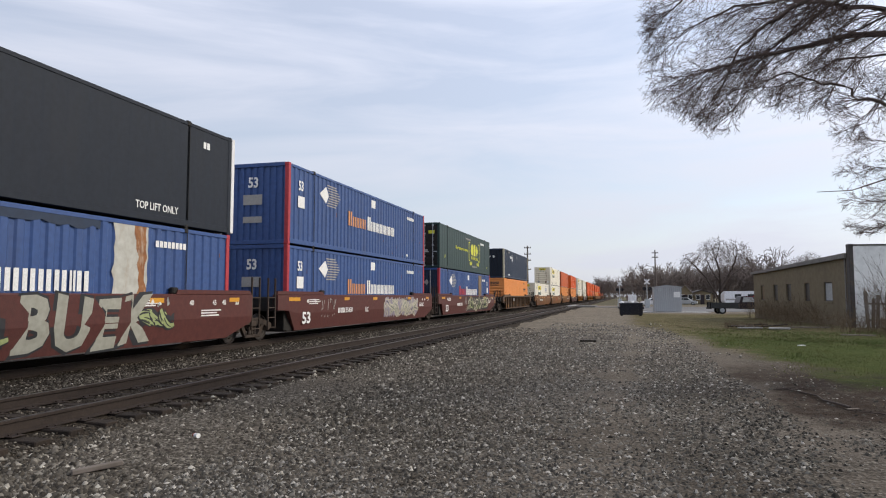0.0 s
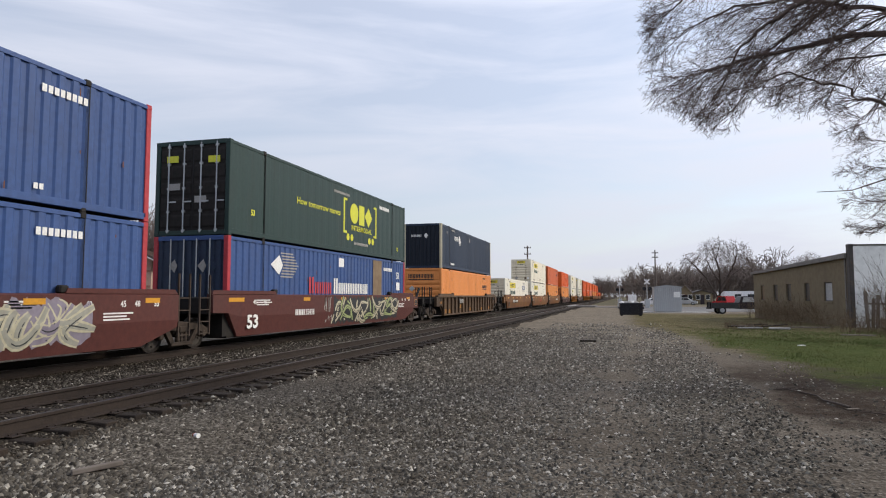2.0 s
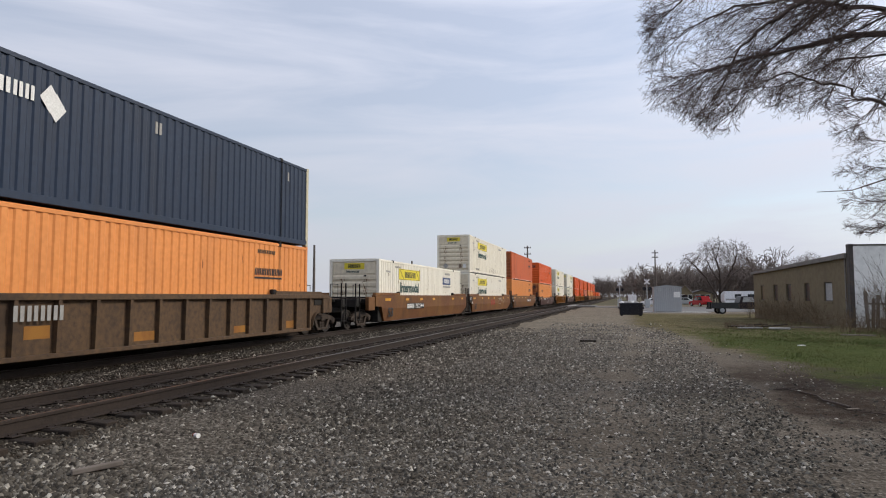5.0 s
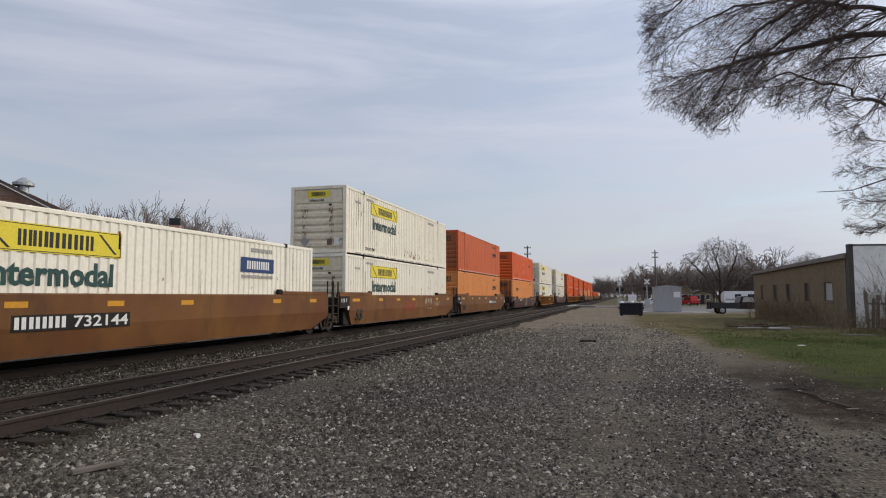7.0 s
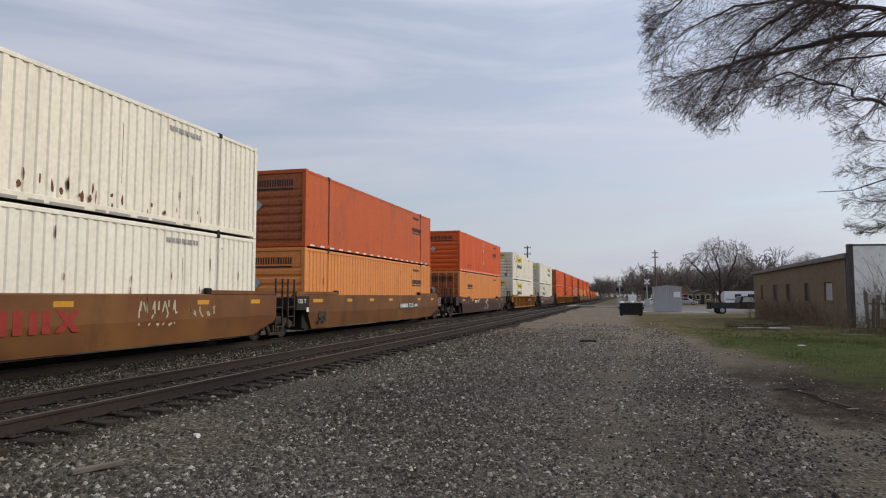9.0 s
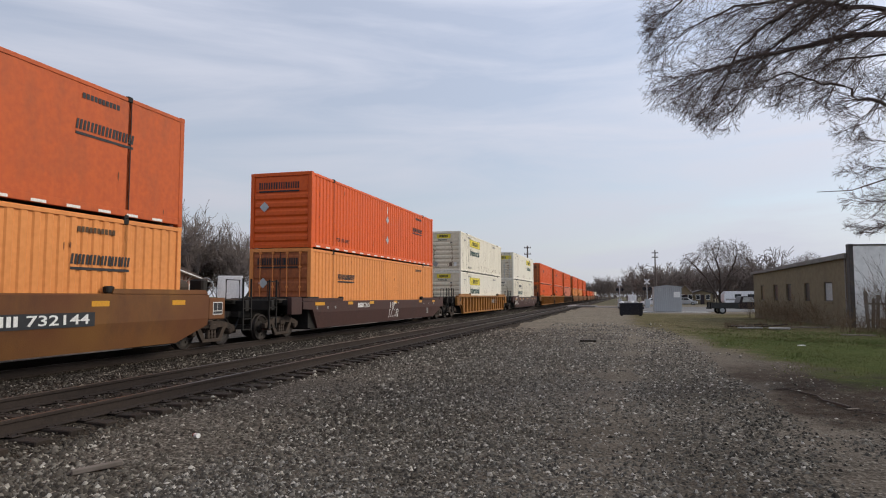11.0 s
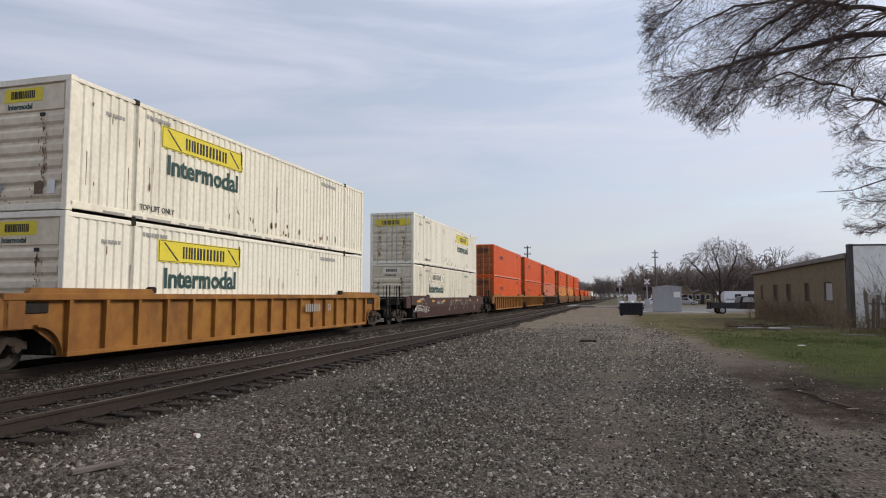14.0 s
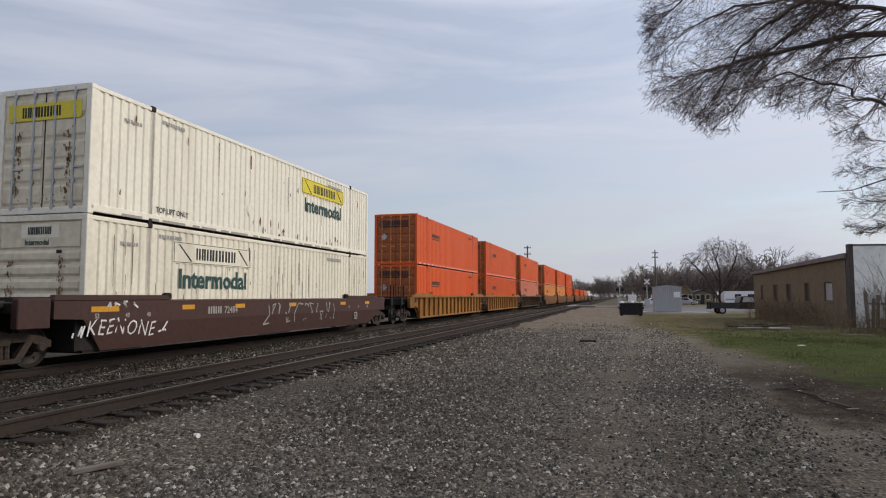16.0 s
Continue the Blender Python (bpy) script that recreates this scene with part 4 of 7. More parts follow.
def slate_box():
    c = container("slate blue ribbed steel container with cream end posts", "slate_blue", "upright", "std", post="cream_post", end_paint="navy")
    word_bars(c, 3.4, 2.05, 0.3, (0.26, 0.3, 0.26, 0.26), "mark_white")
    part("logo_diamond", Shape().prism([(4.55, 2.2), (4.8, 2.5), (5.05, 2.2), (4.8, 1.9)], "x", HW - 0.01, HW - 0.005)
         .prism([(4.7, 2.05), (4.95, 2.35), (5.2, 2.05), (4.95, 1.75)], "x", HW - 0.01, HW - 0.004), "mark_white", c)
    end_bars(c, -0.75, 2.05, 0.14, (0.17, 0.2, 0.17, 0.17), "mark_white")
    part("logo_diamond", Shape().prism([(0.1, 2.12), (0.24, 2.3), (0.38, 2.12), (0.24, 1.94)], "y", 0.015, 0.025), "mark_white", c)
    word_bars(c, 2.3, 0.3, 0.14, (0.15,) * 7, "mark_white")
    word_bars(c, 2.6, 2.62, 0.12, (0.15,) * 6, "mark_grey")
    word_bars(c, 1.3, 2.3, 0.2, (0.2,), "mark_grey")
    word_bars(c, 7.9, 2.25, 0.3, (0.3,), "mark_grey")
    word_bars(c, 14.6, 2.2, 0.3, (0.12,), "mark_grey")
    return c


def green_box():
    c = container("dark green ribbed container with yellow logo and brackets", "green", "doors", "smooth", end_paint="grime")
    # two tall brackets with two dots under each, the emblem as plain shapes between them
    for y, z0, z1, d in ((8.23, 0.85, 2.33, 1), (12.0, 0.90, 2.35, -1)):
        part("logo_bracket", Shape().prism([(y, z0), (y + d * 0.36, z0), (y + d * 0.36, z0 + 0.1), (y + d * 0.13, z0 + 0.1), (y + d * 0.13, z1 - 0.1), (y + d * 0.36, z1 - 0.1), (y + d * 0.36, z1), (y, z1)], "x", HW - 0.01, HW - 0.005), "mark_lime", c)
    for y in (8.71, 9.12, 11.13, 11.55):
        part("logo_dot", Shape().lathe([(HW - 0.01, 0.15), (HW - 0.005, 0.15)], "x", 14, (0, y, 0.70)), "mark_lime", c)
    disc = [(9.36 + 0.44 * math.cos(a), 1.77 + 0.44 * math.sin(a)) for a in [i * math.pi / 9 for i in range(18)]]
    part("logo_disc", Shape().prism(disc, "x", HW - 0.01, HW - 0.005), "mark_lime", c)
    part("logo_block", flat(9.9, 10.5, 1.33, 2.2), "mark_lime", c)
    part("logo_lozenge", Shape().prism([(10.56, 1.77), (11.0, 1.33), (11.44, 1.77), (11.0, 2.21)], "x", HW - 0.01, HW - 0.005), "mark_lime", c)
    letters(c, "INTERMODAL", 9.05, 1.03, 0.31, "mark_lime", width=2.35)
    letters(c, "How tomorrow moves", 4.16, 1.52, 0.34, "mark_lime", width=3.75)
    word_bars(c, 9.38, 0.42, 0.12, (0.13,) * 12, "mark_grey")
    word_bars(c, 7.3, 2.42, 0.1, (0.11,) * 14, "mark_grey")
    letters(c, "53", 1.2, 0.72, 0.26, "mark_lime", 0.9)
    letters(c, "53", CL - 1.3, 0.5, 0.26, "mark_lime", 0.9)
    word_bars(c, 12.4, 2.36, 0.16, (0.2, 0.24, 0.15, 0.15, 0.15, 0.15, 0.15, 0.15), "mark_white")
    for x, z in ((-0.7, 2.35), (-0.62, 1.5), (0.3, 1.1), (0.75, 2.3)):
        part("door_label", Shape().box(x - 0.2, x + 0.2, 0.0, 0.012, z - 0.1, z + 0.1), "mark_lime" if z > 2 else "mark_grey", c)
    return c


# ---- well cars ----
SILL = 1.52
OUT = 1.50                              # half width over the side sills


def smooth_side(SILL=1.52):
    """Plain side sill: upright upper half, lower half leaning in, cut away at the ends for the trucks."""
    s = Shape()
    for sx in (1,):
        prof = [(OUT - 0.06, SILL), (OUT, SILL - 0.03), (OUT, 0.86), (OUT - 0.10, 0.27), (OUT - 0.2, 0.27), (OUT - 0.2, SILL)]
        cuts = [(-0.95, 1.0), (-0.2, 0.97), (0.4, 0.27), (CL - 0.25, 0.27), (CL + 0.95, 0.68)]
        n = len(prof)
        for y, low in cuts:
            for x, z in prof:
                z2 = max(z, low)
                x2 = x if z2 == z else (OUT - 0.10 * max(0.0, (0.86 - z2) / 0.59) if x > OUT - 0.15 else x)
                s.v.append((x2, y, z2))
        for j in range(len(cuts) - 1):
            s.f += [(j * n + i, j * n + (i + 1) % n, (j + 1) * n + (i + 1) % n, (j + 1) * n + i) for i in range(n)]
        k = (len(cuts) - 1) * n
        s.f += [tuple(range(n - 1, -1, -1)), tuple(k + i for i in range(n))]
    return s


def ribbed_side():
    """Side sill with a heavy top chord, a thin web set back and many upright stiffeners."""
    s = Shape()
    web = [(-1.45, SILL - 0.12), (-1.45, 0.86), (-0.7, 0.82), (-0.25, 0.5), (-0.05, 0.24), (CL + 0.05, 0.24), (CL + 0.25, 0.5), (CL + 0.7, 0.82), (CL + 1.45, 0.86), (CL + 1.45, SILL - 0.12)]
    s.prism(web, "x", OUT - 0.17, OUT - 0.13)
    s.box(OUT - 0.2, OUT, -1.5, CL + 1.5, SILL - 0.14, SILL, 0.012)
    s.box(OUT - 0.18, OUT - 0.02, 0.0, CL, 0.22, 0.32, 0.01)
    for i in range(17):
        y = 0.06 + i * (CL - 0.12) / 16
        s.prism([(OUT - 0.14, 0.25), (OUT - 0.03, 0.3), (OUT - 0.01, SILL - 0.13), (OUT - 0.14, SILL - 0.13)], "y", y - 0.045, y + 0.045)
    for y in (-1.42, CL + 1.42):
        s.box(OUT - 0.14, OUT - 0.02, y - 0.05, y + 0.05, 0.86, SILL - 0.13)
    arch = [(-0.72 + 0.6 * math.sin(a), 0.24 + 0.62 * math.cos(a)) for a in [i * math.pi / 16 for i in range(9)]]
    for flip in (0, 1):
        q = [(CL - y, z) if flip else (y, z) for y, z in arch]
        for a, b in zip(q[:-1], q[1:]):
            s.add([(OUT - 0.17, *a), (OUT - 0.02, *a), (OUT - 0.02, *b), (OUT - 0.17, *b), (OUT - 0.17, a[0], a[1] + 0.04), (OUT - 0.02, a[0], a[1] + 0.04), (OUT - 0.02, b[0], b[1] + 0.04), (OUT - 0.17, b[0], b[1] + 0.04)],
                  [(0, 1, 2, 3), (4, 7, 6, 5), (1, 5, 6, 2), (0, 4, 5, 1), (2, 6, 7, 3), (0, 3, 7, 4)])
    return s


def side_frame():
    """Cast truck side frame with its spring window, bolster end and bearing pedestals."""
    s = Shape()
    s.prism([(-1.12, 0.42), (-1.12, 0.56), (-0.86, 0.66), (-0.45, 0.74), (0.45, 0.74), (0.86, 0.66), (1.12, 0.56), (1.12, 0.42), (0.9, 0.42), (0.66, 0.56), (-0.66, 0.56), (-0.9, 0.42)], "x", 0.98, 1.10)
    s.prism([(-0.70, 0.56), (-0.52, 0.56), (-0.30, 0.24), (-0.42, 0.17)], "x", 0.99, 1.09)
    s.prism([(0.70, 0.56), (0.52, 0.56), (0.30, 0.24), (0.42, 0.17)], "x", 0.99, 1.09)
    s.box(0.98, 1.10, -0.44, 0.44, 0.15, 0.25, 0.015)
    s.box(0.94, 1.14, -0.17, 0.17, 0.50, 0.66, 0.02)
    for y in (-0.14, 0.0, 0.14):
        s.lathe([(0.25, 0.062), (0.30, 0.07), (0.35, 0.06), (0.40, 0.07), (0.45, 0.06), (0.5, 0.07)], "z", 8, (1.04, y, 0))
    for y in (-0.875, 0.875):
        s.lathe([(0.96, 0.10), (1.12, 0.10), (1.15, 0.07), (1.15, 0.03)], "x", 12, (0, y, 0.43))
        s.box(0.98, 1.1, y - 0.17, y + 0.17, 0.50, 0.60, 0.02)
    return s


def wheelset():
    """Axle with two flanged wheels, centred on its own axis."""
    s = Shape()
    r = 0.43
    s.lathe([(-1.0, 0.07), (-0.8, 0.09), (0.8, 0.09), (1.0, 0.07)], "x", 10)
    for sx in (-1, 1):
        s.lathe([(sx * 0.685, r - 0.12), (sx * 0.685, r + 0.028), (sx * 0.715, r + 0.026), (sx * 0.725, r), (sx * 0.82, r - 0.005), (sx * 0.825, r - 0.05), (sx * 0.79, r - 0.08), (sx * 0.76, 0.2), (sx * 0.84, 0.13), (sx * 0.84, 0.0)], "x", 24)
        for k in range(4):
            w = k * math.pi / 2 + 0.4
            s.lathe([(sx * 0.77, 0.03), (sx * 0.80, 0.03)], "x", 6, (0, 0.27 * math.cos(w), 0.27 * math.sin(w)))
    return s


WHEELSETS = []


def truck(car, y):
    t = part("truck_bolster", shared(("truck_bolster",), "truck", lambda: Shape().box(-1.0, 1.0, -0.22, 0.22, 0.42, 0.78, 0.03).box(-0.3, 0.3, -0.3, 0.3, 0.78, 0.95)), "truck", car, loc=(0, y, 0))
    part("side_frame", shared(("side_frame",), "truck", side_frame), "truck", t)
    part("side_frame", shared(("side_frame",), "truck", side_frame), "truck", t, loc=Matrix.Rotation(math.pi, 4, "Z"))
    for k in (-0.875, 0.875):
        w = part("wheelset", shared(("wheelset",), "wheel", wheelset), "wheel", t, loc=(0, k, 0.432))
        WHEELSETS.append((w, (0, k, 0.432), len(WHEELSETS)))


def ladder(car, y, paint, tall=2.0):
    s = Shape()
    for k in (-0.22, 0.22):
        s.box(OUT - 0.09, OUT - 0.04, y + k - 0.02, y + k + 0.02, 0.42, tall)
    for z in (0.44, 0.76, 1.08, 1.4):
        s.box(OUT - 0.08, OUT - 0.05, y - 0.22, y + 0.22, z, z + 0.028)
    part("ladder", s, paint, car, "upright grab irons")


def end_platform(car, sign, y0, paint, brake=False):
    """The car's end beyond the well: platform over the truck, centre sill, coupler, steps."""
    f = lambda a: y0 + sign * a
    deck = Shape().box(-0.45, 0.45, min(f(0.2), f(3.35)), max(f(0.2), f(3.35)), 0.75, 1.28, 0.03)
    deck.box(-1.40, 1.40, min(f(0.4), f(1.7)), max(f(0.4), f(1.7)), 1.12, 1.34, 0.02)
    deck.box(-1.1, 1.1, min(f(1.7), f(3.0)), max(f(1.7), f(3.0)), 1.22, 1.34, 0.02)
    part("end_platform", deck, "grime", car)
    part("end_beam", Shape().box(-1.45, 1.45, min(f(2.85), f(3.05)), max(f(2.85), f(3.05)), 1.0, 1.34, 0.02), "grime", car)
    part("coupler", Shape().box(-0.16, 0.16, min(f(3.3), f(3.6)), max(f(3.3), f(3.6)), 0.78, 1.02, 0.04).box(-0.24, 0.24, min(f(3.55), f(3.78)), max(f(3.55), f(3.78)), 0.74, 1.06, 0.05), "grime", car)
    hose = [(0.3, f(3.1), 0.8), (0.34, f(3.4), 0.45), (0.3, f(3.7), 0.32)]
    part("air_hose", Shape().tube(hose, 0.03, 6), "dark_seam", car)
    ladder(car, f(2.95), "grime")
    part("end_plate", Shape().box(OUT - 0.2, OUT - 0.02, min(f(1.0), f(1.75)), max(f(1.0), f(1.75)), 0.82, 1.42, 0.02), paint, car)
    for x in (-1.2, 1.2):
        part("hand_rail", Shape().tube([(x, f(2.9), 1.3), (x, f(2.9), 1.95), (x, f(2.2), 1.95), (x, f(2.2), 1.3)], 0.02, 5), "grime", car)
    if sign > 0 and paint in ("maroon", "worn_yellow"):
        plate = part("stencil_panel", Shape().box(OUT - 0.02, OUT - 0.016, f(1.18), f(1.62), 0.95, 1.3), "mark_white" if paint == "worn_yellow" else "mark_amber", car, "stencilled panel with dark field")
        for a, b, z0, z1 in ((1.2, 1.38, 1.06, 1.28), (1.4, 1.6, 1.06, 1.28), (1.2, 1.6, 0.97, 1.04)):
            part("stencil_field", Shape().box(OUT - 0.016, OUT - 0.013, f(a), f(b), z0, z1), "mark_black", plate)
        part("label_square", Shape().box(OUT - 0.02, OUT - 0.015, f(0.62), f(0.8), 0.85, 1.05), "mark_yellow" if paint == "maroon" else "mark_white", car)
    part("walkway", Shape().box(-1.35, 1.35, min(f(1.9), f(2.75)), max(f(1.9), f(2.75)), 1.345, 1.375), "truck", car, "steel grating walkway")
    for x in (-1.3, 1.3) if paint == "maroon" else ():
        part("corner_brace", Shape().prism([(f(1.85), 1.3), (f(2.02), 1.3), (f(2.62), 1.9), (f(2.5), 1.96)], "x", x - 0.05, x + 0.05), "grime", car)
    if brake:
        b = part("brake_housing", Shape().box(0.55, 1.0, min(f(1.35), f(1.62)), max(f(1.35), f(1.62)), 1.35, 1.95, 0.05), "grime", car)
        w = Shape()
        ring = [(0.78 + 0.27 * math.cos(a), f(1.8), 1.72 + 0.27 * math.sin(a)) for a in [i * math.pi / 9 for i in range(19)]]
        w.tube(ring, 0.018, 5, False)
        for a in range(5):
            k = a * 2 * math.pi / 5
            w.tube([(0.78, f(1.8), 1.72), (0.78 + 0.26 * math.cos(k), f(1.8), 1.72 + 0.26 * math.sin(k))], 0.012, 4)
        part("brake_wheel", w, "galv", b, "round hand brake wheel")
        part("air_tank", Shape().lathe([(min(f(0.0), f(1.2)), 0.12), (min(f(0.0), f(1.2)) + 0.06, 0.2), (max(f(0.0), f(1.2)) - 0.06, 0.2), (max(f(0.0), f(1.2)), 0.12)], "y", 14, (0.5, 0, 1.72)), "truck", car)


def well_car(label, paint, style, near, far, SILL=1.52):
    """near/far: 'end' for a coupled end with its own truck, 'joint' where two wells share a truck (the far joint carries it), 'rest' for the well leaning on it."""
    c = thing("well_car", label, "railway car", group="well cars of the train")
    make = ribbed_side if style == "ribbed" else lambda: smooth_side(SILL)
    for k in (0, 1):
        part("side_sill", shared(("side_sill", style, SILL), paint, make), paint, c, loc=Matrix.Identity(4) if k == 0 else Matrix.Rotation(math.pi, 4, "Z") @ Matrix.Translation((0, -CL, 0)))
    for a in (0.0, CL / 2 - 0.9, CL - 1.8):
        part("well_floor", shared(("well_floor",), "grime", lambda: Shape().box(-1.3, 1.3, 0.0, 1.8, 0.24, 0.36)), "grime", c, loc=(0, a, 0))
    for a, b in ((-0.25, -0.10), (CL + 0.10, CL + 0.25)):
        part("bulkhead", Shape().box(-1.3, 1.3, a, b, 0.30, 1.44), "grime", c)
    # added black sheets that stand in for the shade in the cut-away sill ends
    for x in (OUT - 0.195, -OUT + 0.17):
        part("end_web", Shape().box(x, x + 0.025, -0.25, 0.62, 0.30, 1.44), "grime", c, "added dark sheet standing in for shade behind the sill's end")
    for y0, y1 in ((-0.95, 2.55), (CL - 2.55, CL + 0.95)):
        for a, b in ((OUT - 0.16, OUT - 0.02), (-OUT + 0.02, -OUT + 0.16)):
            part("guide_rail", Shape().prism([(y0, SILL), (y1, SILL), (y1 - 0.12, SILL + 0.11), (y0 + 0.05, SILL + 0.11)], "x", a, b), paint, c)
        e = y1 if y0 < 0 else y0
        part("guide_block", Shape().box(OUT - 0.2, OUT - 0.05, e - 0.12, e + 0.12, SILL, SILL + 0.17, 0.03), "grime", c)
    for sgn, mode in ((-1, near), (1, far)):
        y0 = 0 if sgn < 0 else CL
        if mode == "end":
            end_platform(c, sgn, y0, paint, brake=(sgn > 0 and paint == "worn_yellow"))
            truck(c, y0 + sgn * 1.72)
        else:
            f = lambda a: y0 + sgn * a
            part("end_beam", Shape().box(-1.42, 1.42, min(f(0.25), f(0.95)), max(f(0.25), f(0.95)), 0.95, 1.44, 0.03).box(-0.4, 0.4, min(f(0.9), f(1.6)), max(f(0.9), f(1.6)), 0.7, 1.2, 0.03), "grime", c)
            ladder(c, f(1.25), "truck", 2.05)
            if mode == "joint":
                truck(c, f(1.68))
    return c


def amber(car, ys, z=1.3):
    for y in ys:
        part("reflector", Shape().box(OUT - 0.004, OUT + 0.004, y, y + (0.8 if y < 0.5 else 0.5), z, z + 0.12), "mark_amber", car, "amber reflector strip")


def car_letters(car, words, y, z, size, mat, squash=0.9):
    return letters(car, words, y, z, size, mat, squash, x=OUT + 0.001)


def car_bars(car, y, z, h, widths, mat):
    return word_bars(car, y, z, h, widths, mat, x=OUT)


def lower_x(z):
    return OUT - 0.10 * max(0.0, (0.86 - z) / 0.59)


# ---- the train: place of each box's near end along the track at the start ----
SPOTS = [0.70, 20.31, 39.83, 63.36, 86.88, 106.06, 125.53, 149.10, 172.51, 196.04, 219.65, 239.0, 258.6, 282.2, 301.8, 321.3, 344.9, 364.4, 383.9, 407.4, 430.9]
FLOOR_Z, STACK_Z = 0.365, 0.365 + CH + 0.012
MOVERS = []


def ride(ob, i, z=0.0):
    ob.matrix_basis = Matrix.Translation((TRAIN_X, SPOTS[i], z))
    MOVERS.append((ob, SPOTS[i], z))
    return ob


RED = "oxide red well car with smooth sides and spray paint"
OXIDE_CAR = [well_car(RED, "maroon", "smooth", "end", "joint"), well_car(RED, "maroon", "smooth", "rest", "joint"), well_car(RED, "maroon", "smooth", "rest", "end")]
BROWN_RIB = well_car("grimy brown well car with ribbed sides", "tan_car", "ribbed", "end", "end")
OCHRE = "weathered ochre well car with smooth sides"
YELLOW_CAR = [well_car(OCHRE, "worn_yellow", "smooth", "end", "joint"), well_car(OCHRE, "worn_yellow", "smooth", "rest", "joint"), well_car(OCHRE, "worn_yellow", "smooth", "rest", "end")]
DARK7 = well_car("dark oxide well car with smooth sides and tags", "dark_maroon", "smooth", "end", "end", 1.28)
YELLOW = well_car("yellow well car with ribbed sides", "yellow_car", "ribbed", "end", "end")
DARK9 = well_car("dark oxide well car with white scrawl", "dark_maroon", "smooth", "end", "end", 1.38)
TANS = [well_car("dull yellow well car with ribbed sides", "yellow_car", "ribbed", "end", "joint"), well_car("dull yellow well car with ribbed sides", "yellow_car", "ribbed", "rest", "joint"), well_car("dull brown well car with ribbed sides", "tan_car", "ribbed", "rest", "end")]
LAST = [well_car(OCHRE, "worn_yellow", "smooth", "end", "joint"), well_car(OCHRE, "worn_yellow", "smooth", "rest", "joint"), well_car(OCHRE, "worn_yellow", "smooth", "rest", "end")]
TAIL = [well_car(OCHRE, "worn_yellow", "smooth", "end", "joint"), well_car(OCHRE, "worn_yellow", "smooth", "rest", "joint"), well_car(OCHRE, "worn_yellow", "smooth", "rest", "end"),
        well_car("dark oxide well car with smooth sides", "dark_maroon", "smooth", "end", "end"), well_car("dark oxide well car with smooth sides", "dark_maroon", "smooth", "end", "end")]
CARS = OXIDE_CAR + [BROWN_RIB] + YELLOW_CAR + [DARK7, YELLOW, DARK9] + TANS + LAST + TAIL
for i, c in enumerate(CARS):
    ride(c, i)

YEL, PALE = "mark_yellow", "cream"
STACKS = {
    0: (blue_box(1, "rust_board"), dark_box()),
    1: (blue_box(2), blue_box(3)),
    2: (blue_box(4, "wood_patch"), green_box()),
    3: (orange_box("light_orange", "ribs", "std", 12.6, 5), slate_box()),
    4: (cream_box(YEL, "white", "ribs", (2.85, 1.26, YEL), 20), None),
    5: (cream_box(YEL, "white", "ribs", (2.85, 1.26, YEL), 22), cream_box(YEL, "cream", "ribs", (2.85, 1.26, YEL), 24, True)),
    6: (orange_box("light_orange", "ribs", "std", 12.6, 6), orange_box("old_orange", "ribs", "smooth", 12.6, 7, True)),
    7: (orange_box("light_orange", "doors", "std", 2.4, 8), orange_box("red_orange", "ribs", "std", 12.2, 9, True, True)),
    8: (cream_box(YEL, "white", "ribs", (2.85, 1.26, YEL), 26), cream_box(YEL, "cream", "ribs", (2.85, 1.26, YEL), 28, True)),
    9: (cream_box(PALE, "cream", "ribs", (2.85, 1.26, PALE), 30, False, True), cream_box(YEL, "white", "doors", (9.78, 1.26, YEL), 32, True)),
    10: (orange_box("orange", "doors", "std", 3.0, 10), orange_box("orange", "doors", "std", 3.0, 11, True)),
    11: (orange_box("orange", "doors", "std", 3.0, 12), orange_box("orange", "doors", "std", 3.0, 13, True)),
    12: (orange_box("pink_orange", "doors", "std", 3.0, 14), orange_box("red_orange", "doors", "std", 3.0, 15, True)),
    13: (orange_box("light_orange", "doors", "std", 3.0, 16), orange_box("orange", "doors", "std", 3.0, 17, True)),
    14: (orange_box("light_orange", "doors", "std", 3.0, 18), orange_box("orange", "doors", "std", 3.0, 19, True)),
    15: (orange_box("orange", "doors", "std", 3.0, 40), orange_box("orange", "doors", "std", 3.0, 41, True)),
    16: (orange_box("orange", "doors", "std", 3.0, 42), None),
    17: (orange_box("orange", "doors", "std", 3.0, 43), None),
    18: (orange_box("pink_orange", "doors", "std", 3.0, 44), None),
    19: (cream_box(YEL, "white", "ribs", (2.85, 1.26, YEL), 45), None),
}
for i, (low, high) in STACKS.items():
    ride(low, i, FLOOR_Z)
    if high is not None:
        ride(high, i, STACK_Z)


# ---- markings on the cars ----
def standard_marks(car, tone="mark_white", big="mark_white", y53=0.75):
    car_letters(car, "53", y53, 0.5, 0.56, big, 1.2)
    for y, n in ((14.1, "40"), (15.1, "45"), (15.55, "48"), (16.2, "53"), (1.7, "40"), (1.1, "48")):
        car_letters(car, n, y, 1.22, 0.2, tone, 0.9)
    s = Shape()
    for i, (y, z, w) in enumerate(((12.2, 1.34, 0.6), (12.2, 1.28, 0.7), (12.2, 1.22, 0.6), (14.6, 1.06, 0.9), (14.6, 0.99, 0.7), (14.6, 0.92, 0.8), (1.3, 1.32, 0.8), (1.3, 1.25, 0.9), (1.3, 1.18, 0.7))):
        s.box(OUT, OUT + 0.003, y, y + w, z, z + 0.035)
    part("fine_print", s, tone, car)["kind"] = "stuff"


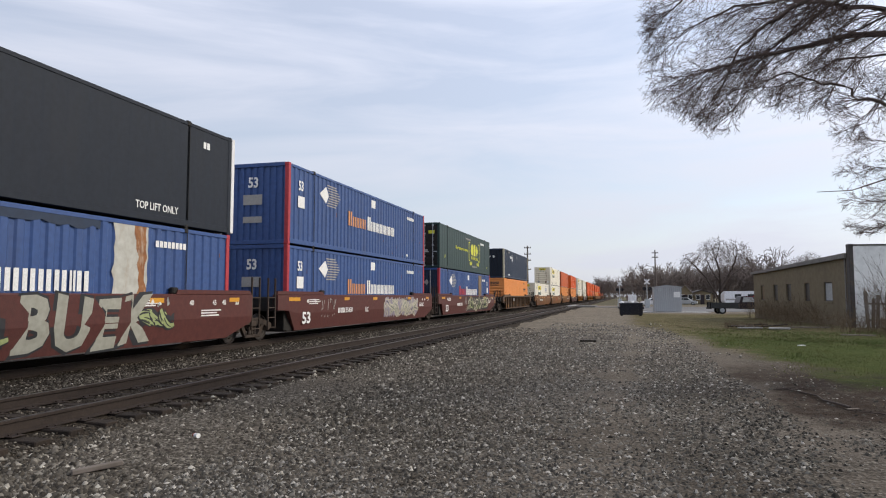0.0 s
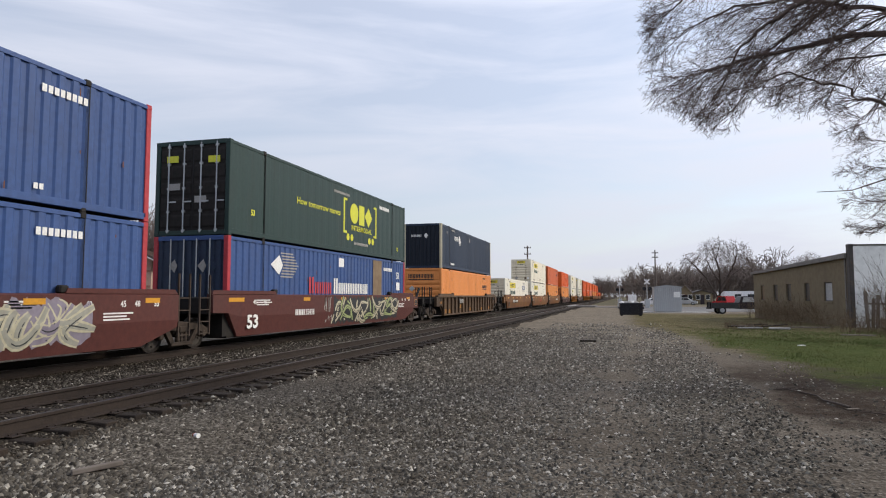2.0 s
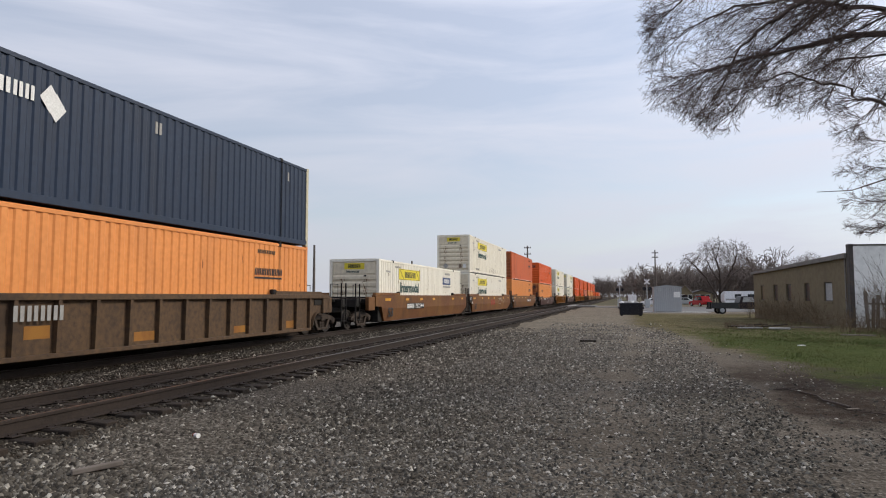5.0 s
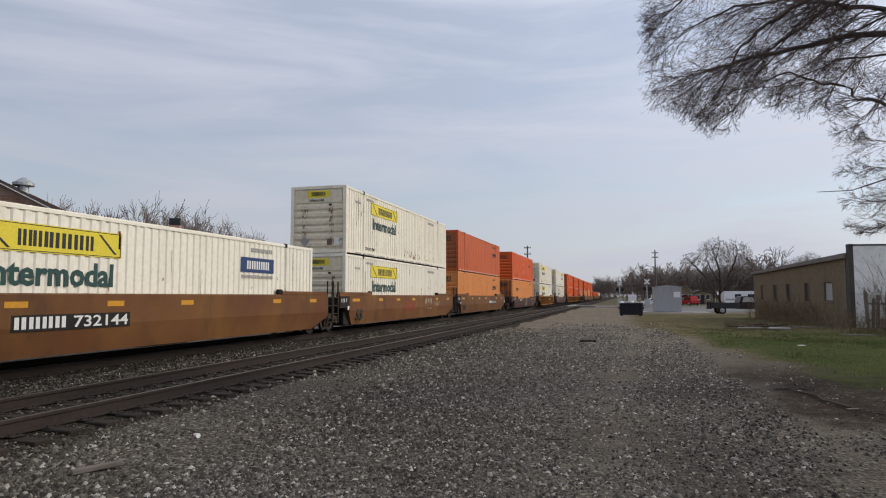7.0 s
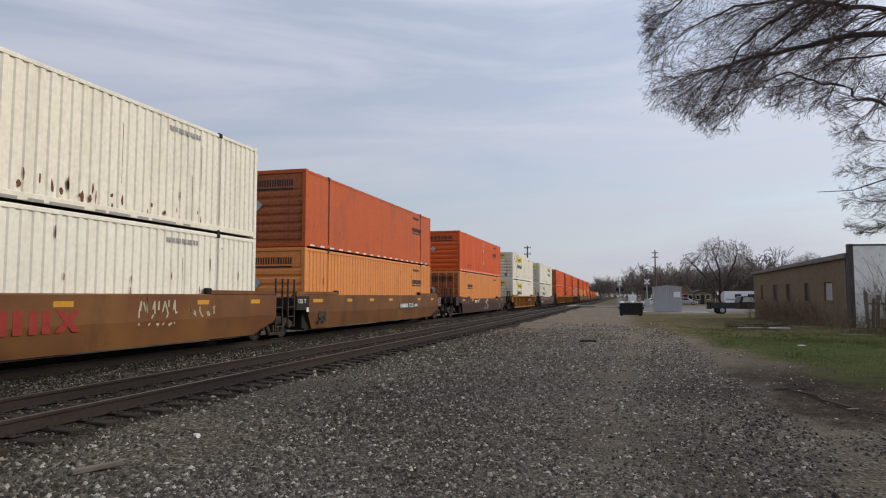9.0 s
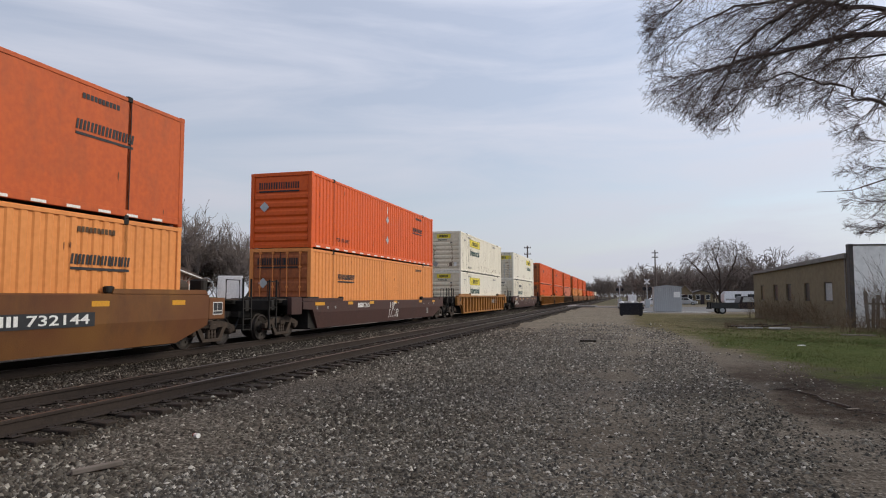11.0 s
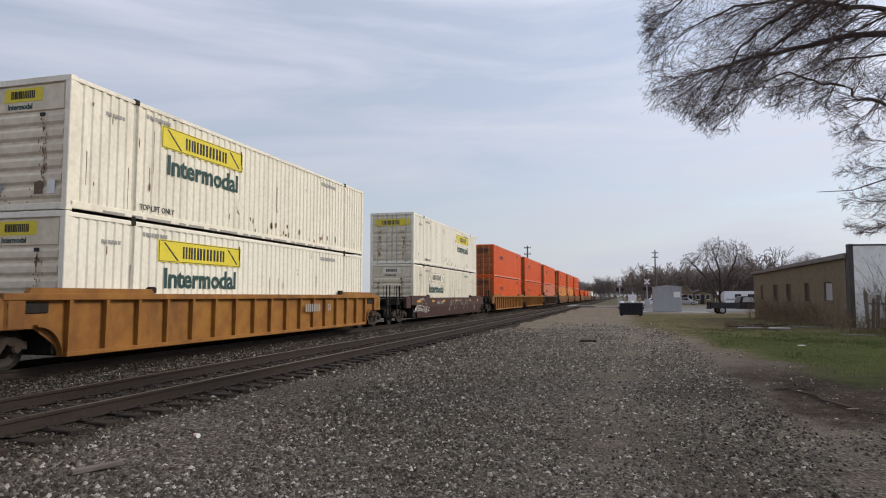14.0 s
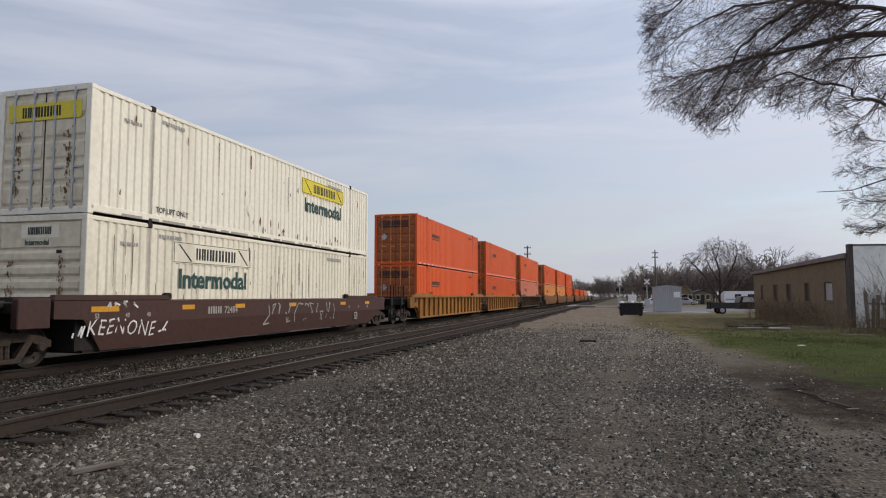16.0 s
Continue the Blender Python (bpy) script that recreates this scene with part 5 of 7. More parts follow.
for c in OXIDE_CAR:
    standard_marks(c)
    amber(c, (-0.2, 4.4, 7.6, 12.6, 15.9))
car_bars(OXIDE_CAR[1], 3.8, 0.80, 0.2, (0.24,) * 3, "mark_white")
car_letters(OXIDE_CAR[1], "55438", 4.55, 0.80, 0.29, "mark_white", 0.95)
car_letters(OXIDE_CAR[1], "UC", 6.64, 0.78, 0.3, "mark_white")
car_bars(OXIDE_CAR[2], 3.8, 0.80, 0.2, (0.24,) * 3, "mark_white")
car_letters(OXIDE_CAR[2], "55438", 4.55, 0.80, 0.29, "mark_white", 0.95)
for c in YELLOW_CAR:
    car_letters(c, "53", 0.7, 0.48, 0.6, "mark_black", 1.25)
    amber(c, (0.3, 3.4, 5.9, 8.4, 13.0, 15.6), 1.24)
part("number_plate_panel", flat(3.55, 6.6, 0.78, 1.1, 0.003, OUT), "grime", YELLOW_CAR[0], "dark panel behind the car number")
word_bars(YELLOW_CAR[0], 3.62, 0.83, 0.23, (0.32, 0.3, 0.3, 0.32), "mark_white", x=OUT + 0.004)
letters(YELLOW_CAR[0], "732144", 4.98, 0.83, 0.33, "mark_white", x=OUT + 0.005, width=1.55)
car_bars(YELLOW_CAR[1], 7.2, 0.72, 0.46, (0.66, 0.62), "mark_red")
part("logo_chevron", Shape().prism([(8.45, 0.72), (8.65, 0.72), (9.1, 1.18), (8.9, 1.18)], "x", OUT, OUT + 0.004).prism([(8.9, 0.72), (9.1, 0.72), (8.65, 1.18), (8.45, 1.18)], "x", OUT, OUT + 0.005), "mark_red", YELLOW_CAR[1])
part("number_plate_panel", flat(9.9, 13.1, 0.82, 1.12, 0.003, OUT), "mark_black", YELLOW_CAR[2], "dark panel behind the car number")
word_bars(YELLOW_CAR[2], 10.1, 0.88, 0.2, (0.3,) * 4, "mark_white", x=OUT + 0.004)
letters(YELLOW_CAR[2], "732144", 11.4, 0.88, 0.29, "mark_white", x=OUT + 0.005, width=1.55)
for c in YELLOW_CAR[1:]:
    part("end_skirt", Shape().prism([(-0.97, 1.46), (-0.02, 1.46), (-0.02, 0.78), (-0.2, 0.98), (-0.97, 1.01)], "x", OUT - 0.02, OUT + 0.004), "grime", c, "dark painted end of the side sill")
    letters(c, "125 T", -0.88, 1.22, 0.2, "mark_white", x=OUT + 0.006, width=0.62)
    part("white_label", flat(-0.22, -0.05, 0.9, 1.06, 0.006, OUT + 0.002), "mark_white", c)
for c in (DARK7, DARK9):
    car_letters(c, "53", 14.2, 0.5, 0.42, "mark_grey", 0.85)
    for y, n in ((0.1, "53"), (1.0, "48"), (1.7, "40"), (13.6, "40"), (14.6, "45"), (15.6, "53")):
        car_letters(c, n, y, 0.98, 0.15, "mark_grey", 0.9)
    amber(c, (0.0, 3.0, 5.4, 8.6, 12.8, 15.4), 1.12)
car_bars(DARK7, 4.05, 0.98, 0.2, (0.22,) * 3, "mark_white")
car_letters(DARK7, "72615", 4.75, 0.98, 0.28, "mark_white", 0.9)
car_bars(DARK9, 4.1, 0.98, 0.2, (0.22,) * 3, "mark_grey")
car_letters(DARK9, "72484", 4.85, 0.98, 0.28, "mark_grey", 0.95)
car_bars(YELLOW, 10.4, 0.9, 0.28, (0.3,) * 4, "mark_grey")
car_letters(YELLOW, "53", 12.2, 0.92, 0.34, "mark_grey")
for y, z0, z1, w in ((-1.3, 0.98, 1.12, 0.6), (-0.62, 0.98, 1.12, 0.45), (0.18, 0.36, 0.62, 0.75), (1.2, 0.36, 0.6, 0.7), (4.35, 0.62, 0.88, 0.6), (7.3, 0.4, 0.62, 0.7), (11.4, 0.38, 0.58, 0.6), (14.5, 0.38, 0.62, 0.75)):
    part("paint_patch", Shape().box(OUT - 0.131, OUT - 0.126, y, y + w, z0, z1), "yellow_car", BROWN_RIB, "patch of old yellow paint")
car_bars(BROWN_RIB, 4.0, 0.98, 0.3, (0.3,) * 4, "mark_grey")
part("sign_panel", flat(11.4, 13.35, 1.84, 2.3), "mark_navy", STACKS[4][0], "navy sign panel")
word_bars(STACKS[4][0], 11.75, 1.94, 0.26, (0.27,) * 5, "mark_white", x=HW - 0.005)
word_bars(STACKS[4][0], 11.45, 1.66, 0.1, (0.11,) * 17, "mark_grey")


def ribbon(s, pts, width, off):
    """A flat stroke of paint along pts (y, z) on the leaning side, thinner at its ends."""
    n, base = len(pts), len(s.v)
    for k, (y, z) in enumerate(pts):
        (ya, za), (yb, zb) = pts[max(0, k - 1)], pts[min(n - 1, k + 1)]
        d = math.hypot(yb - ya, zb - za) or 1
        w = width * (0.45 + 0.55 * math.sin(math.pi * min(max((k + 0.6) / n, 0.1), 0.95)))
        for sgn in (1, -1):
            yy, zz = y - sgn * (zb - za) / d * w, min(SILL - 0.04, max(0.3, z + sgn * (yb - ya) / d * w))
            s.v.append((lower_x(zz) + off, yy, zz))
    s.f += [(base + 2 * k, base + 2 * k + 1, base + 2 * k + 3, base + 2 * k + 2) for k in range(n - 1)]


def spray(car, y0, y1, z0, z1, fills, line, seed, n, edge="mark_black"):
    """Sprayed wild lettering reduced to interlocking curved strokes, each outlined, over a ragged cloud of paint."""
    r = random.Random(seed)
    w, hgt = (y1 - y0) / n, z1 - z0
    m = 6 * n
    top = [(y0 - 0.1 + (y1 - y0 + 0.2) * k / m, min(SILL - 0.05, z1 + r.uniform(-0.2, 0.06))) for k in range(m + 1)]
    low = [(y0 - 0.1 + (y1 - y0 + 0.2) * k / m, max(0.31, z0 + r.uniform(-0.04, 0.14))) for k in range(m + 1)]
    cloud = Shape()
    for k in range(m):
        a, b, c, d = low[k], low[k + 1], top[k + 1], top[k]
        ends = [((p[0] + q[0]) / 2, 0.86) for p, q in ((a, d), (b, c))]
        cloud.add([(lower_x(z) + 0.003, y, z) for y, z in (a, b, ends[1], ends[0], c, d)], [(0, 1, 2, 3), (3, 2, 4, 5)])
    part("spray_cloud", cloud, line, car)
    for i in range(n):
        cy = y0 + (i + 0.5) * w
        outline, fill, mark = Shape(), Shape(), Shape()
        for q in range(3):
            p = [(cy + r.uniform(-0.75, 0.75) * w, z) for z in (z0 + hgt * r.uniform(0.0, 0.3), z0 + hgt * r.uniform(0.3, 0.7), z0 + hgt * r.uniform(0.7, 1.0))]
            if q == 2:
                p = [(cy - 0.7 * w, z0 + hgt * r.random()), (cy, z0 + hgt * r.random()), (cy + 0.8 * w, z0 + hgt * r.random())]
            pts = []
            for k in range(10):
                t = k / 9
                pts.append(tuple((1 - t) ** 2 * p[0][c] + 2 * t * (1 - t) * (2 * p[1][c] - (p[0][c] + p[2][c]) / 2) + t * t * p[2][c] for c in (0, 1)))
            o = 0.005 + 0.0012 * (3 * (i % 3) + q)
            ribbon(outline, pts, 0.13, o)
            ribbon(fill, pts, 0.075, o + 0.0006)
            ribbon(mark, [(y + 0.03, z - 0.02) for y, z in pts[2:8]], 0.014, o + 0.0012)
        part("spray_outline", outline, edge, car)
        part("spray_fill", fill, fills[i % len(fills)], car)
        part("spray_mark", mark, "mark_black", car)


def bubble_words(car, words, y, z, size, fill, line, width, layers=((0.085, 0.004), (0.045, 0.010))):
    """Fat sprayed letters: dark outline under a pale fill, following the sill's lean."""
    for mat, (fat, off) in zip((line, fill), layers):
        cu = bpy.data.curves.new("lettering", "FONT")
        cu.body, cu.size, cu.resolution_u, cu.offset = words, size, 2, fat * size
        cu.space_character = 1.14
        ob = bpy.data.objects.new("lettering", cu)
        scene.collection.objects.link(ob)
        bpy.context.view_layer.update()
        me = bpy.data.meshes.new_from_object(ob.evaluated_get(bpy.context.evaluated_depsgraph_get()))
        bpy.data.objects.remove(ob)
        squash = width / max(v.co.x for v in me.vertices)
        for v in me.vertices:
            a, b = v.co.x * squash, v.co.y
            zz = z + b + 0.05 * math.sin(a * 2.3) + 0.02 * math.sin(a * 9.0)
            v.co = (lower_x(zz) + off, y + a + 0.1 * b, zz)
        me.materials.clear()
        me.materials.append(M[mat])
        part("spray_letters", me, mat, car)


def scrawl(car, y0, y1, z0, z1, mat, seed, n):
    """A thin sprayed line that loops along the side."""
    r = random.Random(seed)
    s = Shape()
    w = (y1 - y0) / n
    for i in range(n):
        a = y0 + i * w
        pts = [(a + r.uniform(0, w), r.choice((z0, z1, (z0 + z1) / 2)) + r.uniform(-0.04, 0.04)) for _ in range(4)]
        for (ya, za), (yb, zb) in zip(pts[:-1], pts[1:]):
            d = math.hypot(yb - ya, zb - za) or 1
            ny, nz = -(zb - za) / d * 0.022, (yb - ya) / d * 0.022
            s.add([(lower_x(za) + 0.006, ya + ny, za + nz), (lower_x(za) + 0.006, ya - ny, za - nz), (lower_x(zb) + 0.006, yb - ny, zb - nz), (lower_x(zb) + 0.006, yb + ny, zb + nz)], [(0, 1, 2, 3)])
    part("spray_line", s, mat, car)["kind"] = "stuff"


bubble_words(OXIDE_CAR[0], "BUEK", 8.95, 0.40, 1.46, "graf_grey", "mark_black", 3.75)
spray(OXIDE_CAR[0], 7.4, 8.7, 0.5, 1.2, ("graf_green",), "mark_black", 4, 2)
spray(OXIDE_CAR[0], 12.35, 13.4, 0.75, 1.15, ("graf_green",), "mark_black", 8, 3)
spray(OXIDE_CAR[1], 9.2, 14.2, 0.45, 1.4, ("graf_violet", "graf_grey", "graf_grey"), "graf_violet", 5, 8, "graf_cream")
spray(OXIDE_CAR[2], 7.0, 14.4, 0.36, 1.46, ("graf_cream", "graf_green", "graf_cream"), "mark_black", 6, 9)
scrawl(OXIDE_CAR[2], 6.0, 6.7, 0.9, 1.4, "mark_grey", 41, 4)
scrawl(OXIDE_CAR[2], 6.2, 6.9, 0.5, 0.7, "mark_grey", 42, 3)
scrawl(OXIDE_CAR[1], 2.3, 3.6, 0.7, 1.35, "mark_grey", 7, 6)
scrawl(OXIDE_CAR[0], 12.6, 13.3, 1.24, 1.4, "mark_white", 9, 3)
scrawl(YELLOW_CAR[1], 10.7, 12.3, 0.75, 1.35, "graf_cream", 11, 7)
scrawl(YELLOW_CAR[1], 12.6, 13.8, 0.95, 1.15, "graf_cream", 12, 5)
scrawl(DARK7, 7.95, 9.4, 0.45, 1.15, "mark_white", 13, 9)
bubble_words(DARK9, "KEENONE", -0.1, 0.58, 0.5, "mark_white", "mark_white", 2.1, ((-0.004, 0.005),))
scrawl(DARK9, -0.45, -0.15, 0.62, 0.85, "mark_white", 31, 2)
scrawl(DARK9, 2.15, 2.45, 0.62, 0.85, "mark_white", 32, 2)
scrawl(DARK9, 0.3, 1.4, 1.18, 1.32, "mark_white", 33, 4)
scrawl(DARK9, 7.0, 12.4, 0.6, 1.2, "mark_grey", 15, 14)


# ---- bare trees ----
def grow(rnd, start, way, length, radius, level, levels, out, droop, spread, kids, min_r):
    """Adds (points, radii) of one branch and its children to out[level]."""
    n = 5 if level < 2 else 4 if level < levels - 1 else 3 if level < levels else 2
    p, d = Vector(start), Vector(way).normalized()
    pts, rad = [p.copy()], [radius]
    for i in range(n):
        d = (d + Vector((rnd.gauss(0, 1), rnd.gauss(0, 1), rnd.gauss(0, 1))) * (0.06 + 0.04 * level) + Vector((0, 0, droop))).normalized()
        p = p + d * (length / n)
        pts.append(p.copy())
        rad.append(max(min_r, radius * (1 - 0.68 * (i + 1) / n)))
    out.setdefault(level, []).append((pts, rad))
    if level >= levels:
        return
    for k in range(kids[min(level, len(kids) - 1)]):
        f = rnd.uniform(0.25, 1.0)
        i = min(int(f * n), n - 1)
        q = pts[i].lerp(pts[i + 1], f * n - i)
        base = (pts[i + 1] - pts[i]).normalized()
        side = base.orthogonal().normalized()
        side.rotate(Matrix.Rotation(rnd.uniform(0, 2 * math.pi), 3, base))
        w = (base + side * spread * rnd.uniform(0.6, 1.3)).normalized()
        grow(rnd, q, w, length * rnd.uniform(0.45, 0.72), max(min_r, rad[i] * rnd.uniform(0.45, 0.65)), level + 1, levels, out, droop, spread, kids, min_r)


def branch_mesh(name, branches, mat, sides):
    s = Shape()
    for pts, rad in branches:
        s.tube(pts, rad, sides, False)
    me = bpy.data.meshes.new(name)
    me.from_pydata(s.v, [], s.f)
    me.materials.append(M[mat])
    return me


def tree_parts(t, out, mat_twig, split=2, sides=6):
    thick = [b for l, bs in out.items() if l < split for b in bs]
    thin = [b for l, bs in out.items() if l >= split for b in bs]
    # far trunks take the haze-paled twig colour instead of bark
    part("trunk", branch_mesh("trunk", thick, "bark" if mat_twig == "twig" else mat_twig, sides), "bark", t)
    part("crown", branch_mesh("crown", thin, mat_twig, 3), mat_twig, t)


def bare_tree(label, seed, height, levels=5, kids=(7, 5, 4, 4, 3), spread=0.75, droop=0.02, min_r=0.012, fork=3, lean=0.25, mat="twig_hazed", group=""):
    rnd = random.Random(seed)
    t = thing("bare_tree", label, "tree", group=group)
    out = {}
    trunk = [Vector((0, 0, -0.2)), Vector((rnd.uniform(-0.1, 0.1), 0, height * 0.04)), Vector((rnd.uniform(-0.2, 0.2), 0, height * 0.09))]
    r = height * 0.017
    out[0] = [(trunk, [r * 1.4, r * 1.1, r])]
    for i in range(fork):
        a = 2 * math.pi * (i + rnd.uniform(-0.2, 0.2)) / fork
        w = Vector((math.cos(a) * lean * 2, math.sin(a) * lean * 2, 1.0))
        grow(rnd, trunk[-1], w, height * rnd.uniform(0.5, 0.62), r * 0.75, 1, levels, out, droop, spread, (0,) + tuple(kids), min_r)
    tree_parts(t, out, mat)
    return t


CROWN_X = (0.3, 0.9, 1.82, 2.5, 2.75, 3.2, 3.71, 4.14, 4.23, 4.35, 5.14)
CROWN_Z = (5.7, 5.52, 4.83, 4.85, 5.5, 5.3, 4.95, 5.28, 4.79, 2.55, 2.54)


def overhanging_tree():
    """The old tree beside the lot; its limbs reach out over the gravel and its boughs sweep down from them."""
    rnd = random.Random(12)
    t = thing("bare_tree", "large bare tree with drooping twigs over the gravel", "tree")
    out = {0: [([Vector((9.2, 17.2, GZ - 0.2)), Vector((9.1, 17.1, 2.0)), Vector((8.8, 16.9, 4.2)), Vector((8.5, 16.6, 6.5)), Vector((8.4, 16.4, 9.5))], [0.55, 0.42, 0.38, 0.32, 0.2])]}

    def room(p):
        return p.x > rnd.uniform(0.3, 0.75) and p.z > np.interp(p.x, CROWN_X, CROWN_Z) + rnd.uniform(-0.05, 0.3)

    def sweep(start, way, length, radius, level, pull, bend):
        """One bough or twig and those on it; stops where the crown ends."""
        n = (0, 0, 6, 4, 3, 2)[level]
        p, d = Vector(start), Vector(way).normalized()
        pts, rad = [p.copy()], [radius]
        for i in range(n):
            jig = (0, 0, 0.12, 0.16, 0.2, 0.25)[level]
            d = (d + Vector((rnd.gauss(0, jig), rnd.gauss(0, jig), rnd.gauss(0, jig))) + pull * bend).normalized()
            q = p + d * (length / n)
            if not room(q):
                break
            p = q
            pts.append(p.copy())
            rad.append(max(0.0022, radius * (1 - 0.75 * (i + 1) / n)))
        if len(pts) < 2:
            return
        out.setdefault(level, []).append((pts, rad))
        if level == 5:
            return
        m = len(pts) - 1
        for _ in range((0, 0, 6, 4, 2)[level]):
            f = rnd.uniform(0.15, 1.0) * m
            i = min(int(f), m - 1)
            base = (pts[i + 1] - pts[i]).normalized()
            side = base.orthogonal().normalized()
            side.rotate(Matrix.Rotation(rnd.uniform(0, 2 * math.pi), 3, base))
            sweep(pts[i].lerp(pts[i + 1], f - i), base + side * rnd.uniform(0.5, 1.1), length * rnd.uniform(0.36, 0.6), max(0.0024, rad[i] * 0.5), level + 1, pull, bend * 0.75)

    # each limb: its way out, its girth, how many boughs it bears and their lengths
    limbs = [
        ([(8.65, 16.75, 4.6), (5.65, 15.0, 6.79), (4.63, 15.0, 6.9), (3.88, 15.0, 6.76), (3.0, 15.0, 6.6), (2.32, 15.0, 6.52), (1.75, 15.0, 6.37), (1.04, 15.0, 6.31)], 0.085, 43, 0.69, 1.56, (-0.75, 0, -0.55)),
        ([(8.65, 16.75, 8.2), (6.02, 14.7, 8.75), (4.59, 14.7, 8.12), (3.73, 14.7, 7.57), (3.07, 14.7, 7.19), (2.51, 14.7, 6.69), (2.1, 14.7, 5.96), (1.75, 14.7, 5.44)], 0.075, 37, 0.69, 1.56, (-0.75, 0, -0.55)),
        ([(8.65, 16.75, 5.6), (6.22, 15.4, 7.27), (5.41, 15.4, 7.55), (4.56, 15.4, 7.71), (3.69, 15.4, 7.95), (2.54, 15.4, 7.93), (1.7, 15.4, 7.6), (1.21, 15.4, 7.32)], 0.075, 43, 0.80, 1.68, (-0.75, 0, -0.55)),
        ([(8.65, 16.75, 3.6), (5.81, 14.6, 5.04), (5.12, 14.6, 5.25), (4.65, 14.6, 5.42), (4.36, 14.6, 5.71), (3.85, 14.6, 5.86), (3.44, 14.6, 6.08), (2.8, 14.6, 5.93), (2.35, 14.6, 5.73), (1.96, 14.6, 5.52)], 0.045, 34, 0.46, 1.08, (-0.75, 0, -0.55)),
        ([(8.65, 16.75, 8.8), (6.31, 15.5, 8.4), (4.86, 15.5, 8.99), (3.18, 15.5, 9.1), (1.98, 15.5, 8.6), (1.23, 15.5, 8.1), (0.86, 15.5, 7.8)], 0.07, 43, 0.80, 1.80, (-0.75, 0, -0.55)),
        ([(8.65, 16.75, 4.4), (5.98, 14.9, 6.27), (5.29, 14.9, 6.81), (4.79, 14.9, 6.45), (4.46, 14.9, 5.96), (4.18, 14.9, 5.67)], 0.03, 20, 0.57, 1.08, (-0.75, 0, -0.55)),
        ([(8.65, 16.75, 6.0), (6.17, 15.2, 7.91), (5.15, 15.2, 7.98), (4.17, 15.2, 7.49), (3.5, 15.2, 7.0), (2.92, 15.2, 6.56), (1.99, 15.2, 6.13), (1.28, 15.2, 5.94)], 0.05, 40, 0.69, 1.44, (-0.75, 0, -0.55)),
        ([(8.65, 16.75, 4.0), (6.05, 15.1, 6.1), (5.44, 15.1, 5.8), (5.05, 15.1, 5.18), (4.68, 15.1, 4.88)], 0.035, 17, 0.4, 0.8, (-0.5, 0, 0.0)),
        ([(8.65, 16.75, 3.3), (6.25, 15.3, 4.5), (5.66, 15.3, 4.59), (5.25, 15.3, 4.68), (4.89, 15.3, 4.76)], 0.03, 14, 0.3, 0.7, (-0.5, 0, 0.0)),
        ([(8.65, 16.75, 3.0), (6.18, 15.2, 3.9), (5.6, 15.2, 4.05), (5.09, 15.2, 4.1), (4.67, 15.2, 4.0)], 0.03, 17, 0.3, 0.7, (-0.5, 0, 0.0)),
        ([(8.65, 16.75, 2.8), (6.0, 14.8, 3.39), (5.42, 14.8, 3.41), (5.03, 14.8, 3.36), (4.63, 14.8, 3.42)], 0.03, 17, 0.3, 0.7, (-0.5, 0, 0.0)),
        ([(8.65, 16.75, 2.6), (6.08, 15.0, 3.3), (5.38, 15.0, 3.1), (5.02, 15.0, 2.74), (4.67, 15.0, 2.78)], 0.025, 19, 0.3, 0.6, (-0.5, 0, 0.0)),
        ([(8.65, 16.75, 3.9), (6.4, 15.6, 5.03), (5.8, 15.6, 5.32), (5.34, 15.6, 5.72), (5.06, 15.6, 5.19), (4.74, 15.6, 5.4)], 0.035, 14, 0.4, 0.8, (-0.5, 0, 0.0)),
        ([(8.65, 16.75, 4.8), (6.15, 15.3, 6.52), (5.33, 15.3, 6.48), (4.49, 15.3, 6.5), (3.6, 15.3, 6.09), (2.81, 15.3, 5.97), (2.34, 15.3, 5.5)], 0.035, 24, 0.5, 1.2, (-0.75, 0, -0.55)),
        ([(8.65, 16.75, 6.4), (6.0, 14.8, 7.62), (5.27, 14.8, 7.13), (4.57, 14.8, 6.85), (3.92, 14.8, 6.32), (3.58, 14.8, 5.75)], 0.04, 22, 0.5, 1.2, (-0.75, 0, -0.55)),
        ([(8.65, 16.75, 7.4), (6.17, 15.1, 8.58), (4.71, 15.1, 8.18), (3.93, 15.1, 7.47), (3.25, 15.1, 6.74), (2.84, 15.1, 6.15)], 0.04, 22, 0.5, 1.2, (-0.75, 0, -0.55)),
    ]
    for pts, girth, count, short, long, pull in limbs:
        v = [Vector(p) for p in pts]
        fine = []
        for a, b in zip(v[:-1], v[1:]):
            fine += [a.lerp(b, k / 3) + Vector([rnd.gauss(0, 0.025) for _ in range(3)]) for k in range(3)]
        fine.append(v[-1])
        n = len(fine)
        rad = [max(0.006, girth * (1 - 0.93 * k / (n - 1))) for k in range(n)]
        out.setdefault(1, []).append((fine, rad))
        for _ in range(count):
            k = min(int(rnd.uniform(0.22, 0.97) * (n - 1)), n - 2)
            base = (fine[k + 1] - fine[k]).normalized()
            side = base.orthogonal().normalized()
            side.rotate(Matrix.Rotation(rnd.uniform(0, 2 * math.pi), 3, base))
            sweep(fine[k], base + side * rnd.uniform(0.3, 0.8) + Vector(pull) * 0.5, rnd.uniform(short, long), max(0.007, min(0.02, rad[k] * 0.42)), 2, Vector(pull), 0.13)
    tree_parts(t, out, "twig", 2, 8)
    # one long straight shoot
    part("shoot", Shape().tube([(6.3, 15.4, 4.2), (5.2, 15.2, 3.84), (4.6, 15.1, 3.64), (3.93, 15.0, 3.62)], [0.02, 0.015, 0.011, 0.006], 5), "twig", t)


overhanging_tree()


